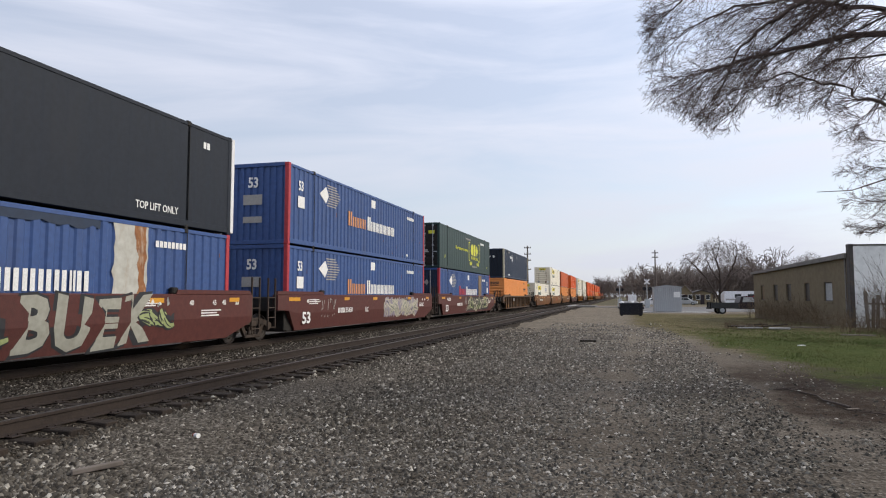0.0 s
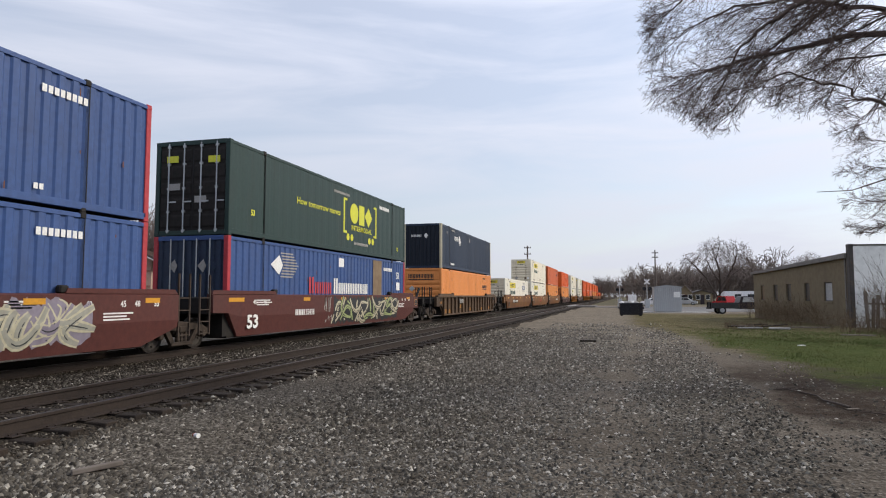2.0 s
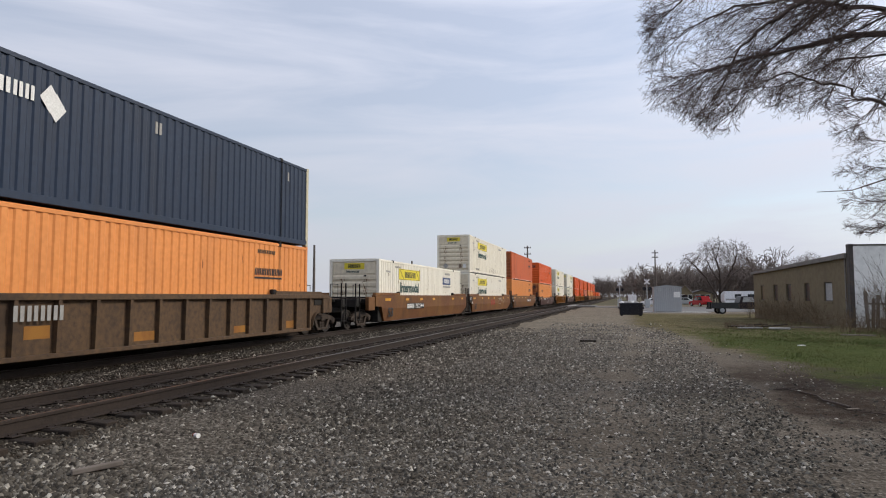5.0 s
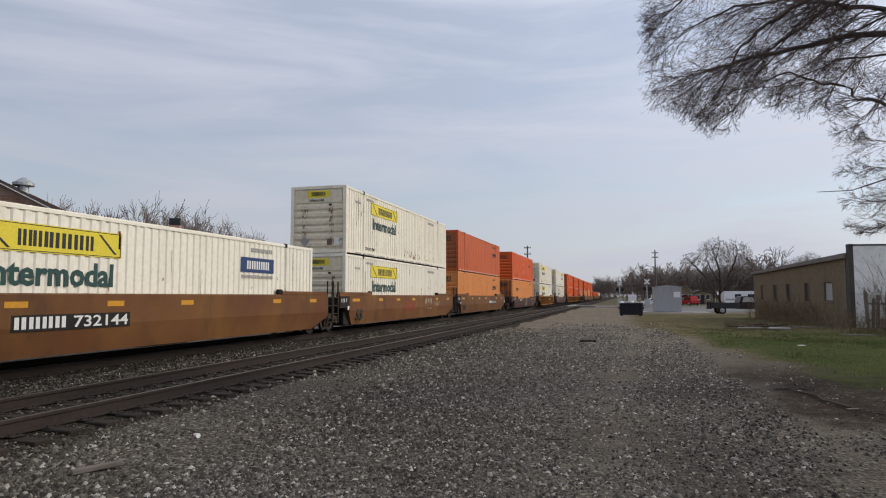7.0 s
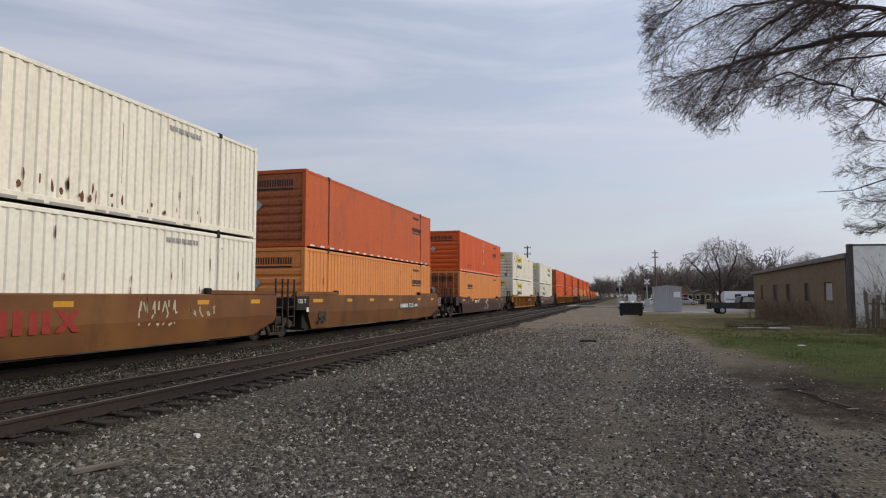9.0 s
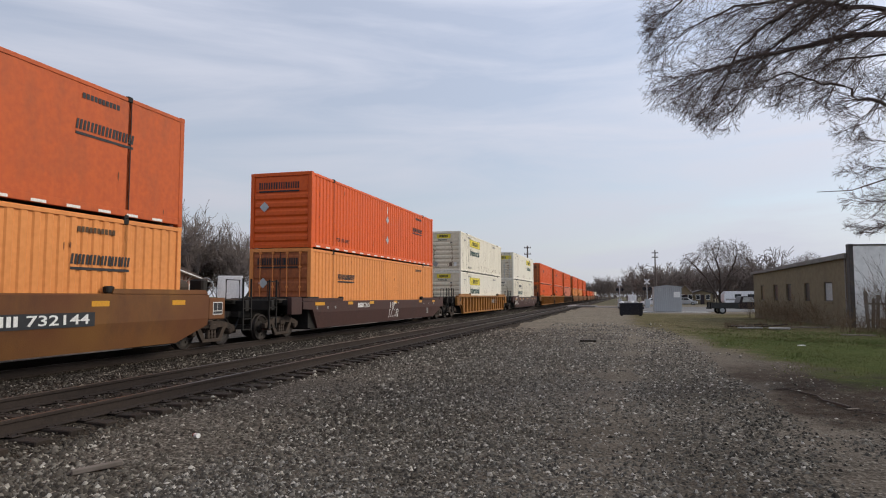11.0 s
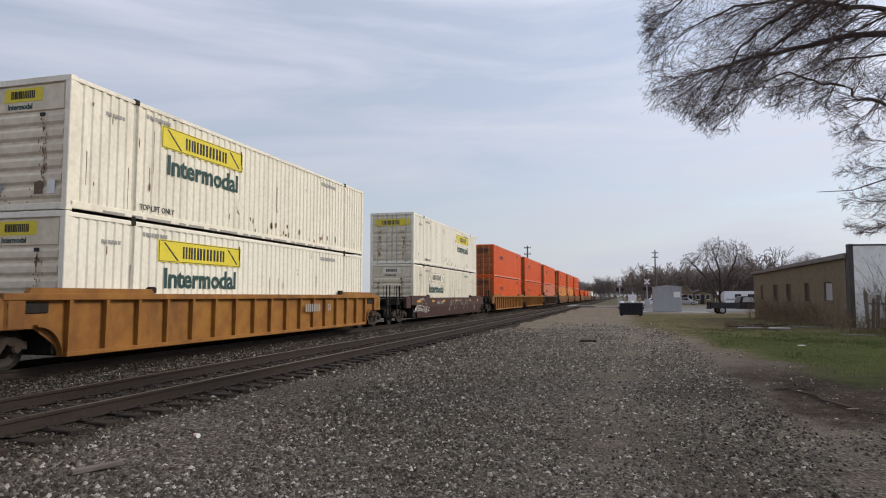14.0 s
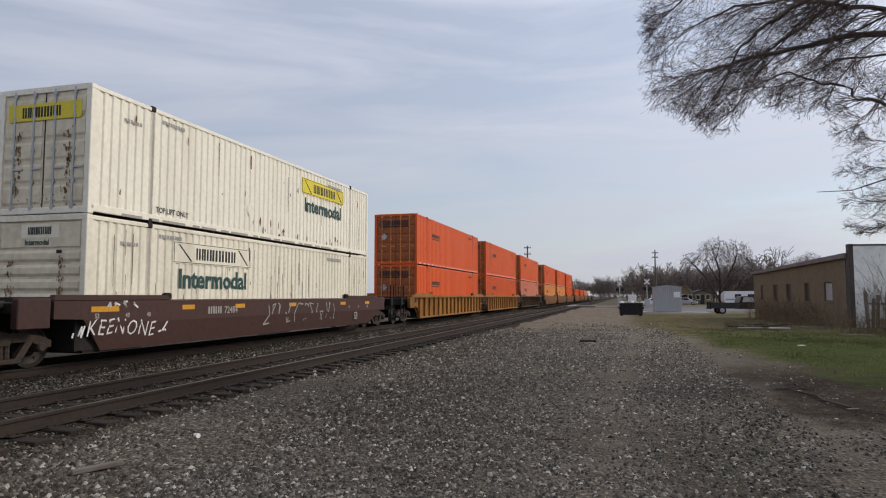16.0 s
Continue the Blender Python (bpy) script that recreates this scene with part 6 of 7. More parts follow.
def crown_tree(label, seed, limbs, lobes, step=0.3):
    """A tree whose twigs grow outwards from its limbs until they fill the lobes of its crown."""
    r = np.random.default_rng(seed)
    pts, parent = [], []
    for line, root in limbs:
        last = -1 if root is None else int(np.argmin([np.linalg.norm(np.array(root) - q) for q in pts]))
        for a, b in zip(line, line[1:]):
            a, b = np.array(a, float), np.array(b, float)
            n = max(1, int(np.linalg.norm(b - a) / step))
            for i in range(1 if last >= 0 else 0, n + 1):
                pts.append(a + (b - a) * i / n + r.normal(0, 0.04, 3))
                parent.append(last)
                last = len(pts) - 1
    goal = []
    for cx, cy, cz, rx, ry, rz, n in lobes:
        d = r.normal(size=(n, 3))
        d *= (r.random((n, 1)) ** 0.4) / np.linalg.norm(d, axis=1, keepdims=True)
        goal.append(d * (rx, ry, rz) + (cx, cy, cz))
    goal = np.concatenate(goal)
    near = np.full(len(goal), -1)
    dist = np.full(len(goal), 1e9)
    seen = 0
    for _ in range(80):
        for i in range(seen, len(pts)):
            d = np.linalg.norm(goal - pts[i], axis=1)
            hit = d < dist
            near[hit], dist[hit] = i, d[hit]
        seen = len(pts)
        live = dist > 0.3
        goal, near, dist = goal[live], near[live], dist[live]
        if not len(goal):
            break
        for i in np.unique(near):
            w = goal[near == i] - pts[i]
            w = (w / np.linalg.norm(w, axis=1, keepdims=True)).mean(0) + r.normal(0, 0.12, 3) + (0, 0, 0.06)
            pts.append(pts[i] + step * w / np.linalg.norm(w))
            parent.append(int(i))
    kids = [[] for _ in pts]
    for i, p in enumerate(parent):
        if p >= 0:
            kids[p].append(i)
    rad = np.zeros(len(pts))
    for i in range(len(pts) - 1, -1, -1):
        rad[i] = 0.0135 if not kids[i] else sum(rad[k] ** 2.2 for k in kids[i]) ** (1 / 2.2)
    thick, thin = [], []
    for i, p in enumerate(parent):
        if p >= 0 and kids[p][0] == i and parent[p] >= 0:
            continue
        line = [i] if p < 0 else [p, i]
        while kids[line[-1]]:
            line.append(kids[line[-1]][0])
        rr = [float(rad[j]) for j in line]
        if p >= 0:
            rr[0] = rr[1]
        (thick if max(rr) > 0.085 else thin).append(([Vector(pts[j]) for j in line], rr))
        if not kids[i] or len(line) < 9:
            tip = pts[line[-1]]
            for _ in range(4):
                w = (tip - pts[line[-2]] if len(line) > 1 else np.array((0, 0, 1.0))) + r.normal(0, 0.3, 3)
                w = w / np.linalg.norm(w) * r.uniform(0.35, 0.8)
                thin.append(([Vector(tip), Vector(tip + w * 0.5 + r.normal(0, 0.03, 3)), Vector(tip + w)], [0.013, 0.010, 0.007]))
    t = thing("bare_tree", label, "tree")
    part("trunk", branch_mesh("trunk", thick, "bark", 6), "bark", t)
    part("crown", branch_mesh("crown", thin, "twig_hazed", 3), "twig_hazed", t)
    return t


big = crown_tree("large spreading bare tree beyond the road", 5,
                 [([(0, 0, -0.2), (0.05, 0, 1.4), (0.15, 0, 2.6), (0.1, 0.2, 4.2), (0.0, 0.2, 6.2), (-0.5, 0.3, 8.2)], None),
                  ([(0, 0, 1.2), (-0.9, -0.3, 2.6), (-2.4, -0.4, 5.2), (-4.2, -0.3, 7.2), (-5.2, 0, 8.2)], (0, 0, 1.2)),
                  ([(0.15, 0, 2.8), (1.1, -0.5, 4.6), (2.0, -0.8, 6.6), (2.6, -0.6, 8.4)], (0.15, 0, 2.6)),
                  ([(0.1, 0.2, 4.0), (-1.0, 1.2, 6.0), (-1.8, 1.8, 8.0)], (0.1, 0.2, 4.2)),
                  ([(1.1, -0.5, 4.6), (2.8, 0.6, 5.9), (4.0, 1.2, 6.8)], (1.1, -0.5, 4.6))],
                 [(-0.6, 0.2, 9.1, 2.7, 2.6, 2.6, 1500), (2.5, -0.4, 8.4, 2.8, 2.6, 2.7, 1500), (-4.5, -0.2, 7.6, 1.8, 1.8, 1.6, 700), (4.1, 0.9, 6.8, 1.9, 2.0, 2.0, 700), (0.6, 0.4, 6.8, 3.0, 2.6, 2.2, 600), (-4.3, 0.2, 5.8, 1.2, 1.5, 1.2, 120)])
big.matrix_basis = pose(15.75, 118, GZ)
for x, y, s, turn in ((36.0, 145, 0.90, 130), (-32.9, 140, 0.78, 70)):
    copy_thing(big, pose(x, y, GZ, 0, 0, turn)).scale = (s,) * 3
WOODS = [bare_tree("bare grey brown tree in the far woods", 30 + k, 8.6, 4, (6, 4, 4), 0.5, 0.04, 0.036, 5, 0.28, group="far bare trees") for k in range(4)]
for k, w in enumerate(WOODS):
    w.matrix_basis = pose(10 + 6 * k, 205 + 6 * k, GZ, 0, 0, 50 * k)
rnd = random.Random(8)


def woods(x0, x1, y0, y1, count, s0, s1):
    for i in range(count):
        c = copy_thing(WOODS[rnd.randrange(4)], pose(rnd.uniform(x0, x1), rnd.uniform(y0, y1), GZ, 0, 0, rnd.uniform(0, 360)))
        c.scale = (rnd.uniform(s0, s1),) * 3


woods(4, 54, 165, 235, 120, 0.72, 1.12)      # behind the crossing
for x, y, s in ((28.7, 150, 1.2),):
    c = copy_thing(WOODS[rnd.randrange(4)], pose(x, y, GZ, 0, 0, rnd.uniform(0, 360)))
    c.scale = (s,) * 3
woods(-26, -6, 330, 420, 26, 0.9, 1.3)      # at the end of the line
woods(0, 40, 300, 460, 18, 0.9, 1.2)
woods(-9, 1.5, 420, 520, 14, 1.0, 1.35)
woods(1.5, 13, 255, 330, 16, 0.85, 1.15)
TALL = [bare_tree("tall upright bare tree behind the depot", 70 + k, 10.5, 4, (7, 6, 5), 0.5, 0.06, 0.024, 5, 0.22, group="bare trees behind the depot") for k in range(3)]
for k, w in enumerate(TALL):
    w.matrix_basis = pose(-57.4 + 3.6 * k, 57 + 1.2 * k, GZ, 0, 0, 50 * k)
for k in range(14):
    c = copy_thing(TALL[k % 3], pose(-60.5 + 1.35 * k + rnd.uniform(-0.6, 0.6), 59 + 0.5 * k + rnd.uniform(-3, 8), GZ, 0, 0, rnd.uniform(0, 360)))
    c.scale = (rnd.uniform(0.9, 1.12) * (1.0 - 0.012 * k),) * 3
woods(-120, -70, 70, 130, 8, 0.9, 1.2)


# ---- depot of brown brick on the far side ----
def depot():
    """Long gabled building, turned from the track; its gable end faces the siding."""
    d = thing("brick_depot", "long brown brick depot with low gabled roof", "building", pose(-22.9, 27.8, GZ, 0, 0, 32))
    # local x along the gable (0 at the near corner, negative away), y along the long wall
    W, LEN, EAVE, RISE = 15.0, 46.0, 3.62, 3.9
    gable = [(-W, 0), (0, 0), (0, EAVE), (-W / 2, EAVE + RISE), (-W, EAVE)]
    wall = part("wall", Shape().prism(gable, "y", 0.0, 0.3).box(-0.3, 0, 0.3, LEN, 0, EAVE).box(-W, -W + 0.3, 0.3, LEN, 0, EAVE).prism(gable, "y", LEN, LEN + 0.3), "mortar", d)
    bands = Shape()
    for z in (1.3, 1.95, 2.6, 3.25, 3.9, 4.55, 5.2, 5.85):
        half = W / 2 if z < EAVE else W / 2 * (EAVE + RISE - z) / RISE
        bands.box(-W / 2 - half + 0.05, -W / 2 + half - 0.05, -0.014, 0.0, z, z + 0.07)
    part("brick_course", bands, "band_brick", wall, "pale projecting brick course")
    slope = math.atan2(RISE, W / 2)
    for sgn in (1, -1):
        courses = []
        L2 = (W / 2 + 0.6) / math.cos(slope)
        n = 26
        for i in range(n):
            a0, a1 = i * L2 / n, (i + 1.1) * L2 / n
            lift = 0.12
            pts = [(a0, lift + 0.0), (a1, lift + 0.0), (a1, lift + 0.035), (a0, lift + 0.012)]
            q = [(-W / 2 + sgn * (a * math.cos(slope) + h * math.sin(slope)), EAVE + RISE - a * math.sin(slope) + h * math.cos(slope)) for a, h in pts]
            courses.append(Shape().prism(q, "y", -0.45, LEN + 0.7))
        q = [(-W / 2 + sgn * (a * math.cos(slope) + h * math.sin(slope)), EAVE + RISE - a * math.sin(slope) + h * math.cos(slope)) for a, h in ((0, 0.04), (L2, 0.04), (L2, 0.115), (0, 0.115))]
        roof = part("roof", Shape().prism(q, "y", -0.43, LEN + 0.68), "shingle", d)
        for k in courses:
            part("shingle_course", k, "shingle", roof)
        q = [(-W / 2 + sgn * (a * math.cos(slope) + h * math.sin(slope)), EAVE + RISE - a * math.sin(slope) + h * math.cos(slope)) for a, h in ((0, 0.03), (L2, 0.03), (L2, 0.12), (0, 0.12))]
        part("rake_board", Shape().prism(q, "y", -0.5, -0.44), "roof_edge", roof)
        q = [(-W / 2 + sgn * (a * math.cos(slope) + h * math.sin(slope)), EAVE + RISE - a * math.sin(slope) + h * math.cos(slope)) for a, h in ((0, -0.01), (L2, -0.01), (L2, 0.035), (0, 0.035))]
        part("rake_trim", Shape().prism(q, "y", -0.56, -0.5), "trim_white", roof, "white rake trim")
        ex = -W / 2 + sgn * (W / 2 + 0.62)
        ez = EAVE - 0.62 * math.tan(slope) + 0.12
        part("gutter", Shape().box(ex - 0.07, ex + 0.07, -0.5, LEN + 0.7, ez - 0.1, ez + 0.02, 0.02), "trim_white", roof, "white eaves gutter")
    for y in (0.6, 9.0, 18.0, 27.0):
        part("downpipe", Shape().tube([(0.55, y, EAVE - 0.3), (0.3, y, EAVE - 0.55), (0.08, y, EAVE - 0.75), (0.08, y, 0.1)], 0.05, 6), "trim_white", d, "white downpipe")
    for i in range(12):
        y = 1.6 + i * 3.3
        w = part("window", Shape().box(-0.02, 0.03, y, y + 1.2, 1.0, 2.75), "trim_white", d, "white framed window")
        part("pane", Shape().box(0.03, 0.036, y + 0.1, y + 0.56, 1.1, 2.65), "glass_board", w)
        part("pane", Shape().box(0.03, 0.036, y + 0.64, y + 1.1, 1.1, 2.65), "glass_board", w)
        part("pilaster", Shape().box(0.0, 0.12, y + 2.0, y + 2.4, 0, EAVE - 0.3), "brick", d)
    s = part("sign_board", Shape().box(-1.16, -0.48, -0.06, -0.015, 2.42, 2.92, 0.01), "trim_white", d, "white notice board")
    b = Shape()
    for i in range(4):
        b.box(-1.08, -0.58, -0.066, -0.06, 2.5 + i * 0.1, 2.52 + i * 0.1)
    part("notice_line", b, "mark_grey", s)
    for x, y, z, h in ((-W / 2 + 1.1, 2.0, 6.7, 1.1), (-W / 2 + 3.3, 8.0, 5.5, 0.9)):
        part("roof_vent", Shape().lathe([(z - 0.6, 0.26), (z + h * 0.6, 0.26), (z + h * 0.62, 0.5), (z + h * 0.75, 0.5), (z + h, 0.1)], "z", 14, (x, y, 0)), "galv", d, "galvanised roof vent with cap")
    part("chimney", Shape().box(-2.5, -1.6, 30.0, 30.9, 3.0, 9.0, 0.02), "brick", d, "square brick chimney")
    part("chimney_cap", Shape().box(-2.54, -1.56, 29.96, 30.94, 8.45, 9.1, 0.02), "mark_black", d)
    return d, wall


DEPOT, DEPOT_WALL = depot()


def box_trailer(m, label):
    t = thing("box_trailer", label, "trailer", m, group="white trailers beyond the depot")
    part("body", Shape().box(-1.25, 1.25, 0, 9.0, 1.1, 3.9, 0.04), "white_car", t)
    part("door", Shape().box(-1.15, -0.02, -0.03, 0.0, 1.2, 3.8, 0.01), "white_car", t)
    part("door", Shape().box(0.02, 1.15, -0.03, 0.0, 1.2, 3.8, 0.01), "white_car", t)
    part("bumper", Shape().box(-1.1, 1.1, 0.0, 0.1, 0.5, 0.65).box(-0.8, -0.7, 0.0, 0.08, 0.6, 1.1).box(0.7, 0.8, 0.0, 0.08, 0.6, 1.1), "grime", t)
    for y in (1.2, 2.4):
        for x in (-1.1, 0.8):
            part("wheel", Shape().lathe([(x, 0.3), (x, 0.5), (x + 0.3, 0.5), (x + 0.3, 0.3)], "x", 16, (0, y, 0.5)), "tyre", t)
    return t


box_trailer(pose(-39.6, 60.0, GZ, 0, 0, 32), "white box trailer parked beyond the depot")
box_trailer(pose(-36.6, 61.5, GZ, 0, 0, 32), "white box trailer parked beyond the depot")


# ---- low brown block building with a white front ----
def block_building():
    b = thing("block_building", "low brown block building with white front wall", "building", pose(12.45, 41.9, GZ, 0, 0, 6.5))
    LEN, DEP, H0, H1 = 17.0, 11.0, 3.95, 3.55
    wins = [(2.3, 3.5), (5.7, 6.6), (8.95, 9.9), (11.65, 12.6), (14.6, 15.5)]
    z0, z1 = 1.45, 2.62
    s = Shape()
    edges = [0.0] + [e for w in wins for e in w] + [LEN]
    top = lambda y: H0 + (H1 - H0) * y / LEN
    for i in range(0, len(edges), 2):
        a, c = edges[i], edges[i + 1]
        s.add([(0, a, 0), (0.25, a, 0), (0.25, c, 0), (0, c, 0), (0, a, top(a)), (0.25, a, top(a)), (0.25, c, top(c)), (0, c, top(c))],
              [(0, 1, 2, 3), (4, 7, 6, 5), (0, 4, 5, 1), (2, 6, 7, 3), (0, 3, 7, 4), (1, 5, 6, 2)])
    for a, c in wins:
        s.box(0, 0.25, a, c, 0, z0)
        s.add([(0, a, z1), (0.25, a, z1), (0.25, c, z1), (0, c, z1), (0, a, top(a)), (0.25, a, top(a)), (0.25, c, top(c)), (0, c, top(c))],
              [(0, 1, 2, 3), (4, 7, 6, 5), (0, 4, 5, 1), (2, 6, 7, 3), (0, 3, 7, 4), (1, 5, 6, 2)])
    s.box(0, DEP, LEN, LEN + 0.25, 0, H1).box(DEP, DEP + 0.25, 0, LEN + 0.25, 0, H1)
    wall = part("wall", s, "block_wall", b)
    front = part("front_wall", Shape().box(0.12, DEP + 0.25, -0.28, 0.0, 0, 4.62, 0.02), "white_wall", b, "peeling white front wall")
    part("corner_pilaster", Shape().box(-0.1, 0.14, -0.3, 0.08, 0, 4.72, 0.02), "roof_edge", b, "dark corner pilaster")
    part("coping", Shape().box(-0.06, DEP + 0.3, -0.32, 0.04, 4.62, 4.7, 0.01), "roof_edge", front)
    part("corner_strip", Shape().box(-0.05, 0.0, 0.35, 0.5, 0, 4.0), "fascia", wall, "weathered corner strip")
    r = Shape()
    r.add([(-0.2, 0.05, H0), (DEP, 0.05, H0 + 0.2), (DEP, LEN + 0.3, H1 + 0.2), (-0.2, LEN + 0.3, H1), (-0.2, 0.05, H0 + 0.28), (DEP, 0.05, H0 + 0.5), (DEP, LEN + 0.3, H1 + 0.45), (-0.2, LEN + 0.3, H1 + 0.2)],
          [(0, 1, 2, 3), (4, 7, 6, 5), (0, 4, 5, 1), (2, 6, 7, 3), (0, 3, 7, 4), (1, 5, 6, 2)])
    part("roof", r, "fascia", b, "flat roof with weathered metal edge")
    for i, (a, c) in enumerate(wins):
        w = part("window", Shape().box(0.08, 0.14, a, c, z0, z0 + 0.06).box(0.08, 0.14, a, c, z1 - 0.06, z1).box(0.08, 0.14, a, a + 0.06, z0 + 0.06, z1 - 0.06).box(0.08, 0.14, c - 0.06, c, z0 + 0.06, z1 - 0.06), "roof_edge", b)
        part("pane", Shape().box(0.10, 0.12, a + 0.06, c - 0.06, z0 + 0.06, z1 - 0.06), "glass_board" if i == 0 else "wood_patch" if i == 4 else "dusty_glass", w, "boarded pale pane" if i in (0, 4) else "dark dusty pane")
        part("window_sill", Shape().box(-0.05, 0.1, a - 0.06, c + 0.06, z0 - 0.12, z0 - 0.002, 0.01), "block_wall", w)
    return b


block_building()


# ---- the crossing and the things beside it ----
def slab(name, x0, x1, y0, y1, z0, z1, mat, label, cat, m=None):
    ob = part(name, Shape().box(x0, x1, y0, y1, z0, z1), mat, loc=m)
    return tagged(ob, label, cat, kind="structure")


slab("road_1", -160, 160, 106, 114, -0.34, -0.262, "asphalt", "pale worn asphalt road over the crossing", "road")
slab("road_2", 2.5, 40, 79.5, 106, -0.34, -0.27, "asphalt", "pale asphalt parking lot beside the road", "road")
slab("pavement", 2.0, 9.0, 74.4, 78.2, -0.33, -0.255, "concrete", "pale concrete pad under the signal bungalow", "pavement")
for xc in (TRAIN_X, SIDING_X):
    slab("crossing_panel", xc - 0.66, xc + 0.66, 105, 115, -0.26, -0.012, "concrete", "concrete crossing panel between the rails", "pavement")
slab("crossing_ramp", SIDING_X + 0.84, SIDING_X + 3.6, 105.5, 114.5, -0.28, -0.10, "asphalt", "asphalt ramp up to the rails", "road")


def signal_bungalow():
    t = thing("signal_bungalow", "grey corrugated steel signal bungalow on concrete pad", "equipment shed", pose(4.75, 77.0, -0.255, 0, 0, 2))
    s = Shape()
    n = 14
    w = 2.9 / n
    prof = []
    for i in range(n):
        x = -1.45 + i * w
        prof += [(x, -1.0), (x + w * 0.55, -1.0), (x + w * 0.65, -0.975), (x + w * 0.92, -0.975)]
    prof += [(1.45, -1.0), (1.45, 1.0), (-1.45, 1.0)]
    s.prism(prof, "z", 0.05, 2.68)
    part("body", s, "steel_grey", t)
    part("roof", Shape().prism([(-1.52, 2.68), (1.52, 2.68), (1.52, 2.76), (0, 2.95), (-1.52, 2.76)], "y", -1.08, 1.08), "steel_grey", t)
    part("base", Shape().box(-1.4, 1.4, -0.95, 0.95, 0.0, 0.06), "concrete", t)
    part("notice", Shape().box(0.62, 1.3, -1.02, -1.003, 1.6, 2.2), "mark_white", t, "white notice panel")
    part("air_vent", Shape().box(-1.0, -0.6, -1.03, -1.003, 2.3, 2.6, 0.01), "galv", t)


signal_bungalow()


def waste_bin():
    t = thing("waste_bin", "black steel waste bin filled with rubbish on gravel", "dumpster", pose(0.68, 60.8, GZ, 0, 0, 3))
    s = Shape()
    s.prism([(-0.6, 0.12), (0.6, 0.12), (0.72, 1.05), (0.72, 1.12), (-0.78, 1.12), (-0.78, 1.05)], "x", -0.97, 0.97)
    part("body", s, "bin", t)
    part("rim", Shape().box(-1.02, 1.02, -0.84, 0.78, 1.09, 1.17, 0.02), "bin", t)
    for x in (-0.62, 0.0, 0.62):
        part("stiffener", Shape().prism([(-0.66, 0.14), (-0.6, 0.14), (-0.74, 1.08), (-0.82, 1.08)], "x", x - 0.04, x + 0.04), "bin", t)
    for x in (-1.08, 1.0):
        part("lift_pocket", Shape().box(x, x + 0.09, -0.5, 0.5, 0.62, 0.82, 0.015), "bin", t)
    for x in (-0.8, 0.8):
        for y in (-0.45, 0.45):
            part("skid_foot", Shape().box(x - 0.08, x + 0.08, y - 0.12, y + 0.12, 0.0, 0.13), "grime", t)
    r = random.Random(4)
    for i in range(5):
        k = Shape().lathe([(0.0, 0.16), (0.12, 0.26), (0.24, 0.2), (0.3, 0.06)], "z", 8, (-0.75 + 0.3 * i, r.uniform(-0.3, 0.1), 1.02 + r.uniform(0, 0.06)))
        part("rubbish_bag", k, "mark_white" if i in (0, 3) else "mark_grey", t, "crumpled pale bag")


waste_bin()


def utility_pole(x, y, h, label, arms):
    t = thing("utility_pole", label, "pole", (x, y, GZ), group="utility poles")
    part("pole", Shape().tube([(0, 0, -0.2), (0, 0, h * 0.5), (0, 0, h)], [0.17, 0.145, 0.11], 8), "pole_wood", t)
    for z in arms:
        a = part("crossarm", Shape().box(-0.6, 0.6, -0.06, 0.06, z - 0.06, z + 0.06), "pole_wood", t)
        for k in (-0.52, -0.24, 0.24, 0.52):
            part("insulator", Shape().lathe([(0.07, 0.05), (0.14, 0.07), (0.2, 0.05), (0.24, 0.02)], "z", 8, (k, 0, z)), "concrete", a)


utility_pole(-15.9, 113.5, 10.6, "wooden utility pole with three crossarms beyond the train", (10.2, 9.1, 8.0, 6.4))
utility_pole(6.3, 135, 10.9, "wooden utility pole with crossarms beside the road", (10.3, 9.4))
utility_pole(-25.5, 78, 6.2, "short dark pole beyond the depot", ())
utility_pole(-31, 62, 7.1, "short dark pole beyond the depot", ())


def crossing_signal(x, y, label):
    t = thing("crossing_signal", label, "signal", pose(x, y, GZ, 0, 0, 8), group="crossing signals")
    part("mast", Shape().tube([(0, 0, 0), (0, 0, 4.4)], 0.07, 8), "galv", t)
    for a in (-42, 42):
        k = part("crossbuck_blade", Shape().box(-0.52, 0.52, -0.02, 0.02, -0.1, 0.1), "trim_white", t, "white crossbuck blade", loc=pose(0, -0.1 - (0.03 if a > 0 else 0), 3.95, 0, a, 0))
    for sx in (-1, 1):
        part("lamp_disc", Shape().lathe([(-0.05, 0.28), (0.0, 0.28)], "y", 16, (sx * 0.4, -0.12, 2.9)), "mark_black", t)
        part("lamp", Shape().lathe([(-0.2, 0.12), (-0.05, 0.12)], "y", 12, (sx * 0.4, -0.12, 2.9)), "dark_red_car", t)
    part("signal_box", Shape().box(-0.35, 0.35, -0.3, 0.3, 0.0, 1.3, 0.02), "galv", t)


crossing_signal(3.55, 103.5, "crossing signal mast with white crossbuck and red lamps")
crossing_signal(-0.5, 117.5, "crossing signal mast with white crossbuck")
cab = thing("relay_cabinet", "small pale relay cabinet beside the crossing", "cabinet", pose(1.35, 101.0, GZ))
part("body", Shape().box(-0.6, 0.6, -0.4, 0.4, 0.15, 2.0, 0.03), "white_car", cab)
part("door", Shape().box(-0.5, 0.5, -0.42, -0.4, 0.3, 1.85, 0.01), "white_car", cab)
part("base", Shape().box(-0.55, 0.55, -0.35, 0.35, 0.0, 0.16), "concrete", cab)


